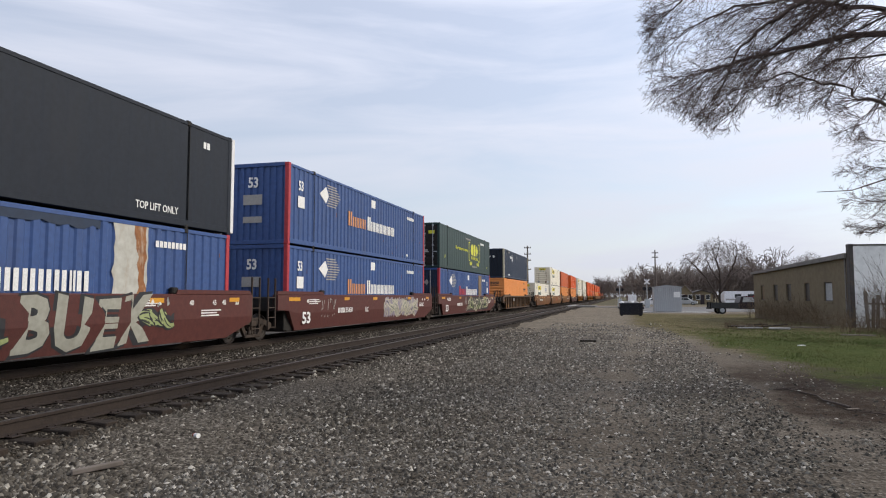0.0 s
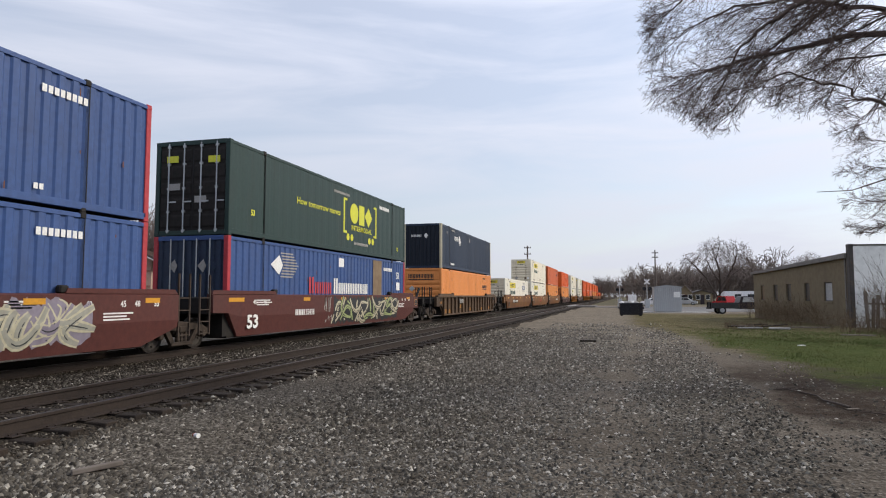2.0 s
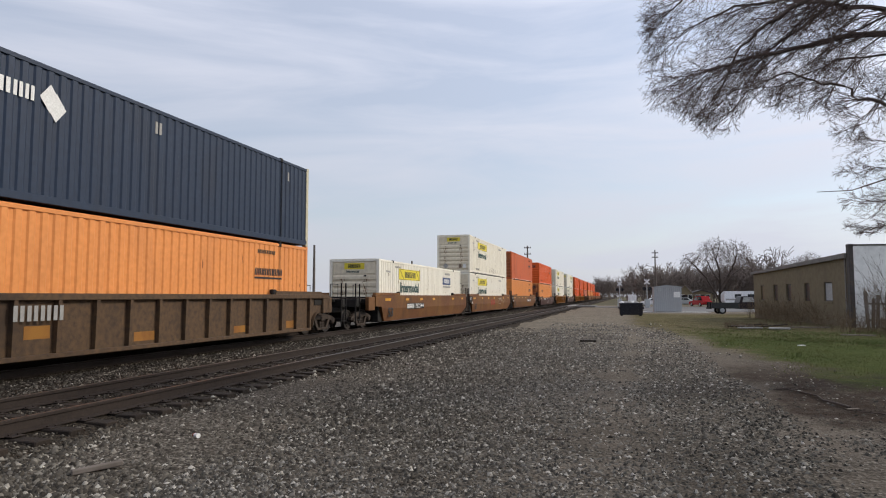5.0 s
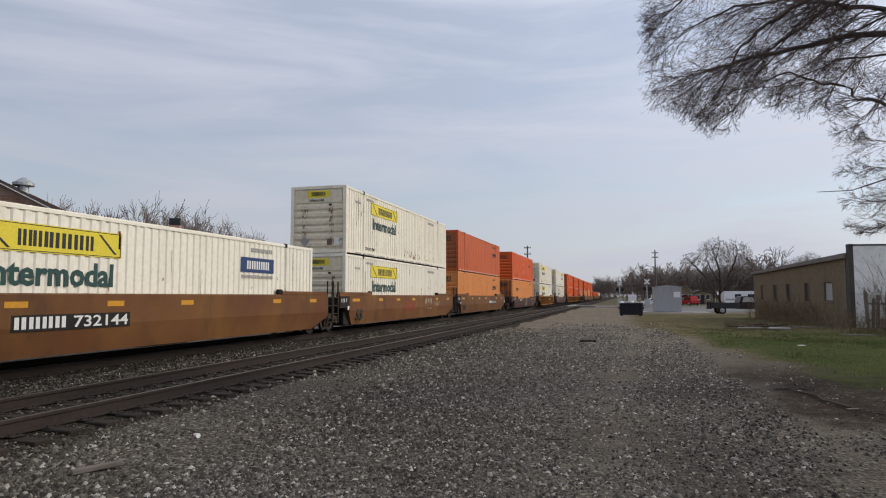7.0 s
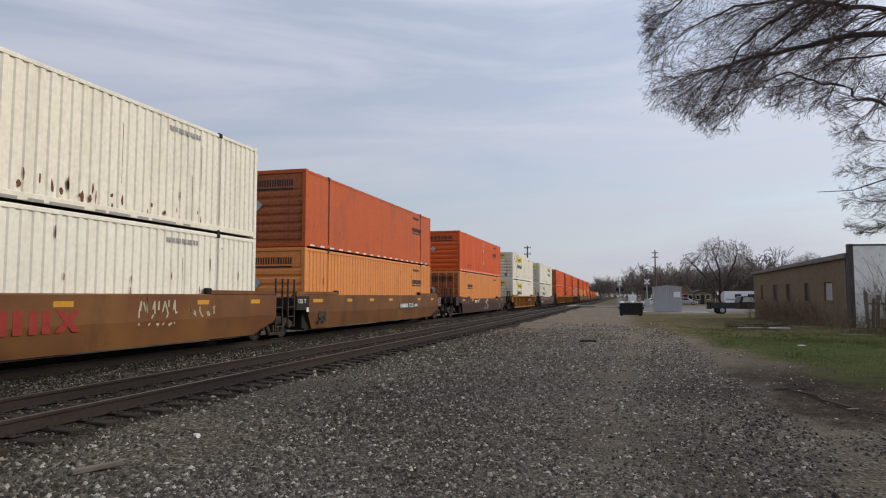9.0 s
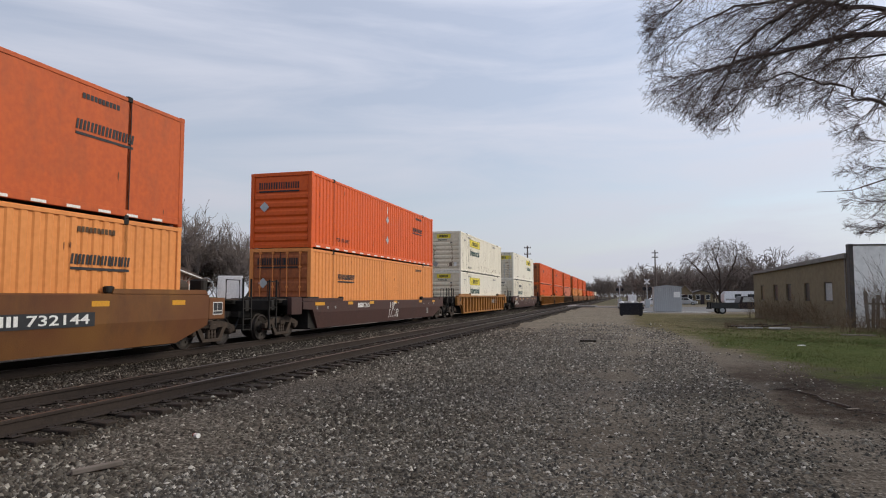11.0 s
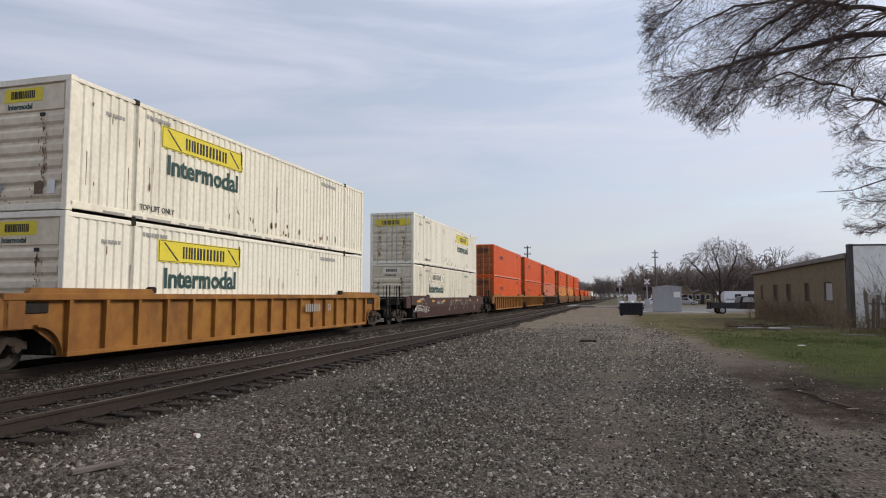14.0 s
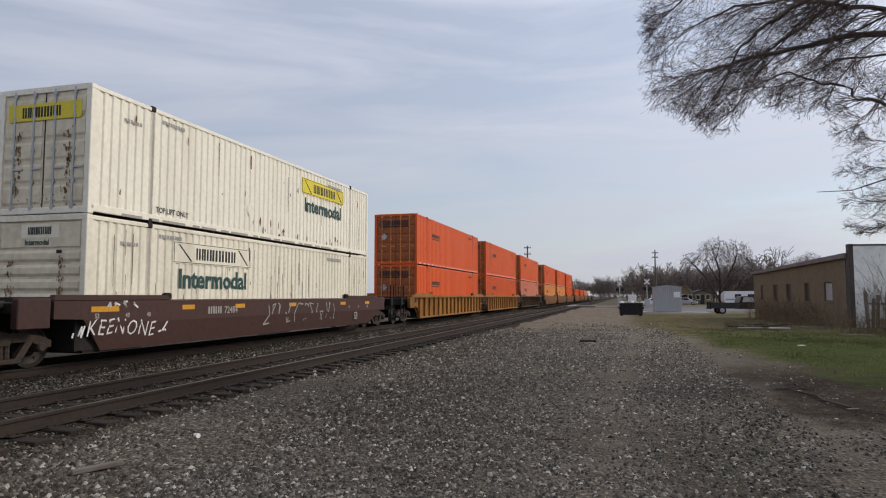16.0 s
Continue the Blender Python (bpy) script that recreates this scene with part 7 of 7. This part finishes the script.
lamp = thing("street_lamp", "tall grey street lamp beyond the tracks", "street lamp", (-24.0, 90.0, GZ))
part("pole", Shape().tube([(0, 0, 0), (0, 0, 4.5), (0, 0, 9.3)], [0.12, 0.09, 0.06], 8), "galv", lamp)
part("bracket", Shape().tube([(0, 0, 9.2), (-0.5, 0, 9.4), (-1.0, 0, 9.42)], 0.035, 6), "galv", lamp)
part("lamp_head", Shape().box(-1.55, -0.95, -0.14, 0.14, 9.34, 9.5, 0.03), "galv", lamp)


# ---- vehicles ----
def car_wheels(t, xs, y, r, w=0.22):
    for x in xs:
        for sy in (-1, 1):
            k = part("wheel", Shape().lathe([(-w / 2, r * 0.62), (-w / 2, r * 0.94), (-w / 2 + 0.03, r), (w / 2 - 0.03, r), (w / 2, r * 0.94), (w / 2, r * 0.62)], "y", 20), "tyre", t, loc=(x, sy * (y - w / 2), r))
            part("rim", Shape().lathe([(-w / 2 - 0.005, r * 0.6), (w / 2 + 0.005, r * 0.6)], "y", 16), "steel_grey", k)


def passenger_car(label, paint, m, tall=1.5, van=False):
    """A car along local X, front towards -X."""
    t = thing("car", label, "car", m)
    L = 4.5
    hood = 0.95
    low = [(-2.25, 0.35), (-2.2, 0.62), (-2.1, 0.8), (-1.15, hood), (1.9, hood + 0.05), (2.2, 0.85), (2.25, 0.4), (1.8, 0.28), (-1.8, 0.28)]
    part("body", Shape().prism(low, "y", -0.88, 0.88), paint, t)
    back = 2.0 if van else 1.6
    cab_p = [(-1.15, hood), (-0.45, tall - 0.04), (-0.2, tall), (back - 0.45, tall), (back, hood + 0.04)]
    part("cabin", Shape().prism(cab_p, "y", -0.74, 0.74), paint, t)
    for sy in (-1, 1):
        y0 = sy * 0.742
        part("side_window", Shape().prism([(-0.85, hood + 0.06), (-0.38, tall - 0.12), (0.35, tall - 0.1), (0.35, hood + 0.06)], "y", min(y0, y0 + sy * 0.01), max(y0, y0 + sy * 0.01)), "glass_dark", t)
        part("side_window", Shape().prism([(0.45, hood + 0.06), (0.45, tall - 0.1), (back - 0.55, tall - 0.1), (back - 0.2, hood + 0.06)], "y", min(y0, y0 + sy * 0.01), max(y0, y0 + sy * 0.01)), "glass_dark", t)
    for x, sgn in ((-2.2, "headlight"), (2.2, "tail_light")):
        for y in (-0.65, 0.65):
            part(sgn, Shape().box(x - 0.05, x + 0.05, y - 0.18, y + 0.18, 0.62, 0.76, 0.01), "glass_board" if x < 0 else "mark_red", t)
    car_wheels(t, (-1.4, 1.35), 0.9, 0.33)
    return t


def pickup(m):
    """Old dark pickup with an open bed, parked by the block building; tail towards -X."""
    t = thing("pickup_truck", "old dark pickup truck with open bed on grass", "truck", m)
    part("bed", Shape().box(-2.6, -0.1, -0.92, 0.92, 0.55, 0.68).box(-2.6, -0.1, -0.92, -0.84, 0.68, 1.12).box(-2.6, -0.1, 0.84, 0.92, 0.68, 1.12).box(-2.66, -2.6, -0.92, 0.92, 0.55, 1.1, 0.01).box(-0.14, -0.1, -0.84, 0.84, 0.68, 1.12), "truck_grey", t)
    part("cab", Shape().prism([(-0.08, 0.5), (-0.08, 1.15), (0.1, 1.72), (0.2, 1.76), (1.2, 1.76), (1.75, 1.18), (1.75, 0.5)], "y", -0.9, 0.9), "dark_red_car", t)
    part("hood", Shape().prism([(1.75, 0.5), (1.75, 1.14), (2.9, 1.05), (3.05, 0.9), (3.05, 0.5)], "y", -0.9, 0.9), "dark_red_car", t)
    for y in (-0.91, 0.9):
        part("side_window", Shape().prism([(0.2, 1.18), (0.32, 1.66), (1.12, 1.66), (1.52, 1.2)], "y", y, y + 0.01), "glass_board", t)
    part("bumper", Shape().box(-2.85, -2.68, -0.85, 0.85, 0.5, 0.64, 0.02), "grime", t)
    part("tow_frame", Shape().box(-2.8, -2.7, -0.7, -0.6, 0.6, 1.18).box(-2.8, -2.7, 0.6, 0.7, 0.6, 1.18).box(-2.8, -2.7, -0.6, 0.6, 1.1, 1.18), "grime", t)
    part("load", Shape().box(-2.2, -0.4, -0.7, 0.7, 0.69, 1.02, 0.08), "mark_black", t, "dark load in the bed")
    car_wheels(t, (-1.7, 2.2), 0.92, 0.37)
    return t


pickup(pose(11.1, 71.0, GZ, 0, 0, 6))
passenger_car("white car parked beside the crossing road", "white_car", pose(5.4, 125, GZ, 0, 0, 10))
passenger_car("silver car parked in front of the small house", "galv", pose(12.2, 140, GZ, 0, 0, 170))
RED_CAR = passenger_car("red van driving along the crossing road", "red_car", pose(20, 109.5, -0.26), 1.75, True)


def small_house(m, label, w, d, h, rise, wall, roof):
    t = thing("small_house", label, "house", m)
    part("wall", Shape().prism([(-w / 2, 0), (w / 2, 0), (w / 2, h), (0, h + rise), (-w / 2, h)], "y", 0, d), wall, t)
    s = Shape()
    for sg in (-1, 1):
        s.prism([(0, h + rise + 0.02), (sg * (w / 2 + 0.4), h - 0.4 * rise / (w / 2) + 0.02), (sg * (w / 2 + 0.4), h - 0.4 * rise / (w / 2) + 0.2), (0, h + rise + 0.2)], "y", -0.3, d + 0.3)
    part("roof", s, roof, t)
    for x in (-w * 0.28, w * 0.18):
        f = part("window", Shape().box(x, x + 0.9, -0.04, 0.0, 1.0, 2.1, 0.01), "trim_white", t)
        part("pane", Shape().box(x + 0.08, x + 0.82, -0.05, -0.04, 1.08, 2.02), "glass_dark", f)
    part("door", Shape().box(-0.35, 0.5, -0.05, 0.0, 0, 2.05), "dark_red_car", t)


small_house(pose(13.0, 150, GZ, 0, 0, -6), "small brown house with pale gable beyond the road", 3.2, 7, 2.2, 1.9, "block_wall", "old_wood")
small_house(pose(16.6, 152, GZ, 0, 0, 4), "low brown shed beyond the road", 4.4, 5, 2.3, 0.7, "block_wall", "roof_edge")


def camper(m):
    t = thing("camper_trailer", "long white camper trailer under the bare tree", "trailer", m)
    part("body", Shape().prism([(-4.2, 0.6), (4.2, 0.6), (4.4, 1.2), (4.2, 2.6), (-4.0, 2.6), (-4.4, 2.1), (-4.4, 1.0)], "y", -1.2, 1.2), "white_car", t)
    part("stripe", Shape().box(-4.2, 4.2, -1.215, -1.2, 1.1, 1.35), "mark_grey", t)
    for x in (-2.8, -0.8, 2.2):
        part("window", Shape().box(x, x + 1.0, -1.22, -1.2, 1.5, 2.1, 0.01), "glass_dark", t)
    part("door", Shape().box(0.8, 1.5, -1.22, -1.2, 0.75, 2.4), "galv", t)
    for x in (-0.4, 0.5):
        part("wheel", Shape().lathe([(-1.1, 0.2), (-1.1, 0.34), (-0.85, 0.34), (-0.85, 0.2)], "y", 14, (x, 0, 0.34)), "tyre", t)


camper(pose(20.3, 117, GZ, 0, 0, 6))


# ---- timber, litter and fence by the grass ----
def plank(x, y, z, length, rz, label, w=0.16, t=0.05, mat="old_wood", tilt=0):
    ob = part("plank", Shape().box(-length / 2, length / 2, -w / 2, w / 2, 0, t, 0.008), mat, loc=pose(x, y, z, 0, tilt, rz))
    return tagged(ob, label, "plank", "loose boards")


plank(6.5, 38.0, GZ + 0.06, 1.2, 14, "pale weathered board lying on dry grass", 0.3, 0.06, "concrete")
plank(7.8, 37.4, GZ + 0.06, 1.0, -10, "pale weathered board lying on dry grass", 0.4, 0.08, "concrete")
plank(10.0, 39.6, GZ + 0.06, 1.6, 18, "pale weathered board lying on dry grass", 0.2)
plank(9.8, 32.2, GZ + 0.06, 1.3, -16, "grey weathered board lying in weeds", 0.2)
for k, (x, y, rz) in enumerate(((5.9, 38.6, 20), (6.2, 38.3, -12), (7.0, 38.8, 35), (8.3, 38.2, -28), (7.5, 38.5, 8))):
    plank(x, y, GZ + 0.1 + 0.05 * (k % 3), 0.9 + 0.25 * k, rz, "dark rotten board heaped on dry grass", 0.18, 0.05, "old_wood" if k % 2 else "tie", 3 - 2 * k)
plank(-1.3, 25.5, GZ + 0.04, 0.62, 4, "dark piece of timber lying on gravel", 0.10, 0.06, "tie")
plank(-5.09, 5.50, GZ + 0.03, 0.46, 52, "grey broken timber lying on the stones", 0.07, 0.05, "old_wood", -4)


def fallen_branch(x, y, rz, label, length, r, seed):
    """A bent bare branch with side twigs, lying along local x."""
    rnd = random.Random(seed)
    t = thing("fallen_branch", label, "branch", pose(x, y, GZ, 0, 0, rz), group="fallen branches")
    bend = [(length * i / 6, rnd.uniform(-0.03, 0.03) * length, r * 0.8 + rnd.uniform(0, 0.02)) for i in range(7)]
    part("limb", Shape().tube(bend, [r * (1 - 0.11 * i) for i in range(7)], 6), "bark", t)
    for i in (2, 3, 4, 5):
        px_, py_, pz_ = bend[i]
        s = rnd.choice((-1, 1)) * length * rnd.uniform(0.1, 0.2)
        part("twig", Shape().tube([(px_, py_, pz_), (px_ + abs(s) * 0.6, py_ + s * 0.5, pz_ + 0.03), (px_ + abs(s), py_ + s, r)], [r * 0.4, r * 0.3, r * 0.18], 5), "bark", t)


fallen_branch(3.35, 11.63, 99, "dark bent fallen branch lying on brown dirt", 2.35, 0.024, 3)
fallen_branch(2.75, 13.6, 20, "short dark fallen branch lying on brown dirt", 0.75, 0.018, 5)
fallen_branch(4.0, 11.0, 150, "thin dark fallen branch lying on brown dirt", 0.8, 0.014, 7)
fallen_branch(-0.95, 8.15, 12, "thin dark fallen branch lying on gravel", 0.32, 0.012, 9)
plank(3.4, 11.55, GZ + 0.02, 0.24, 32, "pale scrap of board lying on brown dirt", 0.045, 0.012, "old_wood")
plank(6.0, 25.5, GZ + 0.03, 0.26, 30, "white scrap of litter lying on grass", 0.14, 0.03, "trim_white")
cup = thing("paper_cup", "crushed white paper cup with red band on stones", "litter", pose(-5.12, 7.06, GZ + 0.06, 90, 0, 70))
part("body", Shape().lathe([(0, 0.022), (0.09, 0.028), (0.093, 0.03)], "z", 12), "mark_white", cup)
part("band", Shape().lathe([(0.0, 0.023), (0.02, 0.025)], "z", 12), "mark_red", cup)
fence = thing("board_fence", "leaning weathered board fence before the white wall", "fence", pose(12.9, 40.9, GZ, 0, 0, 2))
r = random.Random(6)
for i in range(10):
    if i in (3, 6):
        continue
    h = r.uniform(1.7, 2.2)
    part("board", Shape().box(-0.09, 0.09, -0.015, 0.015, 0, h, 0.005), "old_wood", fence, loc=pose(0.1 + i * 0.22, r.uniform(-0.05, 0.05), -0.05, r.uniform(-4, 4), r.uniform(-6, 6), 0))
part("fence_rail", Shape().box(0, 2.3, 0.03, 0.08, 1.3, 1.4).box(0, 2.3, 0.03, 0.08, 0.4, 0.5), "old_wood", fence)


def brush(label, x0, x1, y0, y1, n, h0, h1, seed, mat="dry_stalk"):
    """A patch of bare upright stalks and brambles."""
    r = random.Random(seed)
    out = {}
    for _ in range(n):
        p = Vector((r.uniform(x0, x1), r.uniform(y0, y1), GZ - 0.05))
        grow(r, p, Vector((r.gauss(0, 0.3), r.gauss(0, 0.3), 1)), r.uniform(h0, h1), 0.014, 1, 3, out, -0.01, 0.6, (0, 4, 3), 0.005)
    me = branch_mesh("brush", [b for bs in out.values() for b in bs], mat, 3)
    return tagged(part("brush", me, mat), label, "brush", kind="stuff")


brush("dry brown stalks along the block wall", 9.6, 12.0, 43, 58, 200, 0.5, 1.3, 2)
brush("tall bare brush before the white wall", 12.6, 16.5, 35, 41, 85, 1.0, 2.6, 3)
brush("heap of dry twigs and rubbish on the grass", 5.4, 8.6, 38.0, 39.2, 60, 0.15, 0.4, 6)
brush("dry weeds at the edge of the grass", 9.5, 15.0, 31, 40, 150, 0.3, 0.9, 4)


# ---- grass and loose stones ----
def grass(n, seed, mat, label, y0, y1, h0, h1, inset, fade):
    """Blades that thin out towards the gravel and, past fade, with distance."""
    r = np.random.default_rng(seed)
    k = n * 4
    x, y = r.uniform(0.2, 17, k), y0 + (y1 - y0) * r.random(k) ** 1.2
    edge = np.interp(y, [16, 44], [4.3, 1.6]) + inset
    patch = np.array([noise.noise(Vector((a * 0.45, b * 0.3, 2.0))) for a, b in zip(x, y)])
    p = np.clip((x - edge + 0.9 * patch + r.normal(0, 0.5, k)) / 1.6, 0, 1) * np.clip(0.75 + 1.2 * patch, 0.1, 1) * np.where((x > 9.8) & (y > 43), 0, 1) * np.clip((fade - y) / 8, 0, 1)
    keep = np.nonzero(r.random(k) < p)[0][:n]
    x, y = x[keep], y[keep]
    m = len(x)
    h = r.uniform(h0, h1, m)
    a, w = r.uniform(0, 2 * np.pi, m), r.uniform(0.004, 0.009, m) * (1 + y / 25)
    dx, dy = np.cos(a) * w, np.sin(a) * w
    tx, ty = r.normal(0, 1.3, m) * h, r.normal(0, 1.3, m) * h
    z = np.full(m, GZ - 0.02)
    v = np.stack([np.stack([x - dx, y - dy, z], 1), np.stack([x + dx, y + dy, z], 1), np.stack([x + tx, y + ty, z + h + 0.03], 1)], 1).reshape(-1, 3)
    tagged(new("grass", fast_mesh("grass", v, np.arange(3 * m).reshape(-1, 3), mat)), label, "grass", kind="stuff")


grass(70000, 3, "grass_blade", "short spring grass beside the gravel", 13.6, 44, 0.015, 0.055, 0.3, 40)
grass(9000, 5, "straw", "short dry straw among the grass", 12, 50, 0.01, 0.04, -0.4, 56)


ICO_V = np.array([(0, 0, 1), (0.894, 0, 0.447), (0.276, 0.851, 0.447), (-0.724, 0.526, 0.447), (-0.724, -0.526, 0.447), (0.276, -0.851, 0.447), (0.724, 0.526, -0.447), (-0.276, 0.851, -0.447), (-0.894, 0, -0.447), (-0.276, -0.851, -0.447), (0.724, -0.526, -0.447)])
ICO_F = np.array([(0, 1, 2), (0, 2, 3), (0, 3, 4), (0, 4, 5), (0, 5, 1), (1, 6, 2), (2, 7, 3), (3, 8, 4), (4, 9, 5), (5, 10, 1), (2, 6, 7), (3, 7, 8), (4, 8, 9), (5, 9, 10), (1, 10, 6)])

CHIP_V = np.array([(0.2, 0.1, 0.8), (-0.35, -0.2, 0.7), (1, 0, -0.2), (0.31, 0.95, -0.2), (-0.81, 0.59, -0.2), (-0.81, -0.59, -0.2), (0.31, -0.95, -0.2)])
CHIP_F = np.array([(0, 2, 3), (0, 3, 4), (0, 4, 1), (1, 4, 5), (1, 5, 6), (1, 6, 0), (0, 6, 2)])


def stones(name, label, x, y, z, size, mat, seed, chips=False):
    """Angular stones, each a squashed lump with its own turn; open underneath where it sits in the ground."""
    r = np.random.default_rng(seed)
    n = len(x)
    shape, sides = (CHIP_V, CHIP_F) if chips else (ICO_V, ICO_F)
    k = len(shape)
    v = shape[None] * r.uniform(0.5, 1.3, (n, k, 1)) * (size[:, None, None] * r.uniform(0.6, 1.15, (n, 1, 3)))
    a = r.uniform(0, 2 * np.pi, n)
    c, s = np.cos(a)[:, None], np.sin(a)[:, None]
    vx, vy = v[:, :, 0] * c - v[:, :, 1] * s, v[:, :, 0] * s + v[:, :, 1] * c
    v = np.stack([vx + x[:, None], vy + y[:, None], v[:, :, 2] * 0.8 + z[:, None]], 2).reshape(-1, 3)
    f = (sides[None] + k * np.arange(n)[:, None, None]).reshape(-1, 3)
    tagged(new(name, fast_mesh(name, v, f, mat)), label, "gravel", kind="stuff")


def ground_at(x, y):
    return GZ + np.array([ground_height(a, b) for a, b in zip(x, y)])


def scatter():
    r = np.random.default_rng(21)
    # crushed stone between the siding and the lot
    n = 62000
    y = 3.6 + 34 * r.random(n) ** 2.0
    x = -6.25 + 4.9 * r.random(n) ** 1.35 + r.normal(0, 0.3, n)
    z = np.interp(x, [SIDING_X + 1.15, SIDING_X + 1.45, SIDING_X + 1.9], [-0.235, -0.285, GZ]) + r.uniform(-0.01, 0.02, n)
    keep = (x < -0.8) & (r.random(n) < np.clip((37 - y) / 16, 0, 1))
    stones("ballast_stones", "loose grey and pale crushed stone beside the track", x[keep], y[keep], np.maximum(z, GZ)[keep], (0.015 + 0.033 * r.random(n) ** 2)[keep] * np.interp(x[keep], [-5.0, -1.8], [1.1, 0.6]) * (1 + y[keep] / 60), "ballast_stone", 1, True)
    # lot gravel, thinner
    n = 115000
    y = 4.2 + 42 * r.random(n) ** 2.2
    x = r.uniform(-4.2, 5.4, n)
    clump = np.array([noise.noise(Vector((a * 0.5, b * 0.5, 7.0))) for a, b in zip(x, y)])
    rut = np.minimum(np.abs(x + 0.5 - 0.03 * y), np.abs(x - 2.3 - 0.02 * y)) - 0.35
    keep = (clump + r.normal(0, 0.3, n) + np.clip(rut, -0.35, 0.3) - 0.25 * np.clip((x - 1.5) / 2, 0, 1) > -0.22) & (x < np.interp(y, [10, 16, 40], [5.2, 4.0, 2.2]) + r.normal(0, 0.9, n) * np.clip(y / 20, 0, 1)) & (r.random(n) < np.clip((46 - y) / 28, 0, 1))
    keep &= ~((x > 2.4) & (y > 9.4) & (r.random(n) < 0.85))
    x, y = x[keep], y[keep]
    size = (0.009 + 0.026 * r.random(len(x)) ** 2) * (1 + y / 40)
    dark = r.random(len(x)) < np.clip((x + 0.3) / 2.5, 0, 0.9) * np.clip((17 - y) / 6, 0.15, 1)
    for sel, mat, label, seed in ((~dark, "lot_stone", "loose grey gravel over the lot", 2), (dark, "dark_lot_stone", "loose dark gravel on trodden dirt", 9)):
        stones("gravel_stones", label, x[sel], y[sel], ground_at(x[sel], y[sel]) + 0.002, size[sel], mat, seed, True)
    # between the siding's rails, thin on the ties
    n = 26000
    y = 5.0 + 50 * r.random(n) ** 1.7
    x = SIDING_X + r.uniform(-1.2, 1.35, n)
    ty = (y - 3.0) / 0.53
    on_tie = (np.abs(ty - np.round(ty)) < 0.22) & (r.random(n) < np.where(x > SIDING_X + 0.75, 1.0, 0.8))
    keep = (np.abs(np.abs(x - SIDING_X) - 0.7525) > 0.10) & ~on_tie
    x, y = x[keep], y[keep]
    z = np.interp(x, [SIDING_X + 0.78, SIDING_X + 1.15, SIDING_X + 1.45], [-0.195, -0.235, -0.285])
    stones("ballast_stones", "brown brake-dusted crushed stone between the rails", x, y, z + r.uniform(-0.008, 0.008, len(x)), r.uniform(0.014, 0.034, len(x)) * (1 + y / 70), "dusty_stone", 3, True)
    # heaped against the main track's near rail and down to the siding
    n = 46000
    y = 8.0 + 75 * r.random(n) ** 1.8
    x = r.uniform(TRAIN_X + 0.87, SIDING_X - 0.9, n)
    z = np.interp(x - TRAIN_X, [0.85, 1.6, 2.3, 3.08, 3.8], [-0.18, -0.172, -0.195, -0.21, -0.198])
    # dusted share rises towards the train, which also paints in its undercar shade
    dark = r.random(n) < np.interp(x - TRAIN_X, [0.9, 1.3, 1.9, 2.9, 3.6], [1.0, 0.95, 0.62, 0.5, 0.92])
    size = r.uniform(0.016, 0.042, n) * (1 + y / 70)
    for sel, mat, label, seed in ((dark, "dusty_stone", "brown dusted crushed stone beside the rails", 14), (~dark, "ballast_stone", "loose grey crushed stone between the tracks", 15)):
        stones("ballast_stones", label, x[sel], y[sel], z[sel] + r.uniform(-0.01, 0.012, sel.sum()), size[sel], mat, seed, True)


scatter()


# ---- bricks of the depot gable, the stretch that shows between the cars ----
def gable_bricks():
    bw, bh, gap = 0.42, 0.13, 0.018
    me = Shape().box(0, bw - gap, -0.012, 0.0, 0, bh - gap).mesh("brick", M["brick"])
    count = 0
    W, EAVE, RISE = 15.0, 3.62, 3.9
    z, row = 1.15, 0
    rest = Shape()
    while z < 6.6:
        x = -0.02 - (bw / 2 if row % 2 else 0) - bw
        while x > -8.5:
            roof_z = EAVE + RISE * min(1, -(x + bw) / (W / 2)) if x > -W / 2 else 9
            if z + bh < roof_z - 0.15 and not (-1.7 < x < -0.4 and 2.3 < z < 2.95):
                if -5.5 < x and 1.4 < z < 3.6 and count < 300:
                    part("brick", me, "brick", DEPOT_WALL, loc=(x, 0, z))
                    count += 1
                else:
                    rest.box(x, x + bw - gap, -0.012, 0.0, z, z + bh - gap)
            x -= bw
        z += bh
        row += 1
    ob = part("brickwork", rest, "brick", DEPOT_WALL)
    ob["kind"] = "stuff"


gable_bricks()


# ---- what moves ----
def travelled(t):
    return 11.518 * t + 0.0063 * t * t - 0.000335 * t ** 3


def motions():
    times = [float(k) for k in range(17)]
    for ob, s, z in MOVERS:
        walk(ob, [(t, Matrix.Translation((TRAIN_X, s - travelled(t), z))) for t in times])
    # wheels roll: one row every second frame, under 90 degrees apart
    ticks = [k / 15 for k in range(241)]
    for w, home, k in WHEELSETS:
        walk(w, [(t, Matrix.Translation(home) @ Matrix.Rotation(travelled(t) / 0.43 + k * 0.7, 4, "X")) for t in ticks])
    # the red van comes out from behind the building and drives off along the road
    walk(RED_CAR, [(t, pose(x, y, -0.27, 0, 0, -66)) for t, x, y in ((0.0, 18.0, 104.0), (1.0, 15.9, 107.5), (2.0, 15.3, 110.5), (3.0, 14.4, 113.0), (4.0, 13.4, 116.5), (6.3, 12.7, 129.0), (9.0, 11.2, 148.0), (12.0, 10.9, 172.0), (16.0, 11.4, 205.0))])


motions()
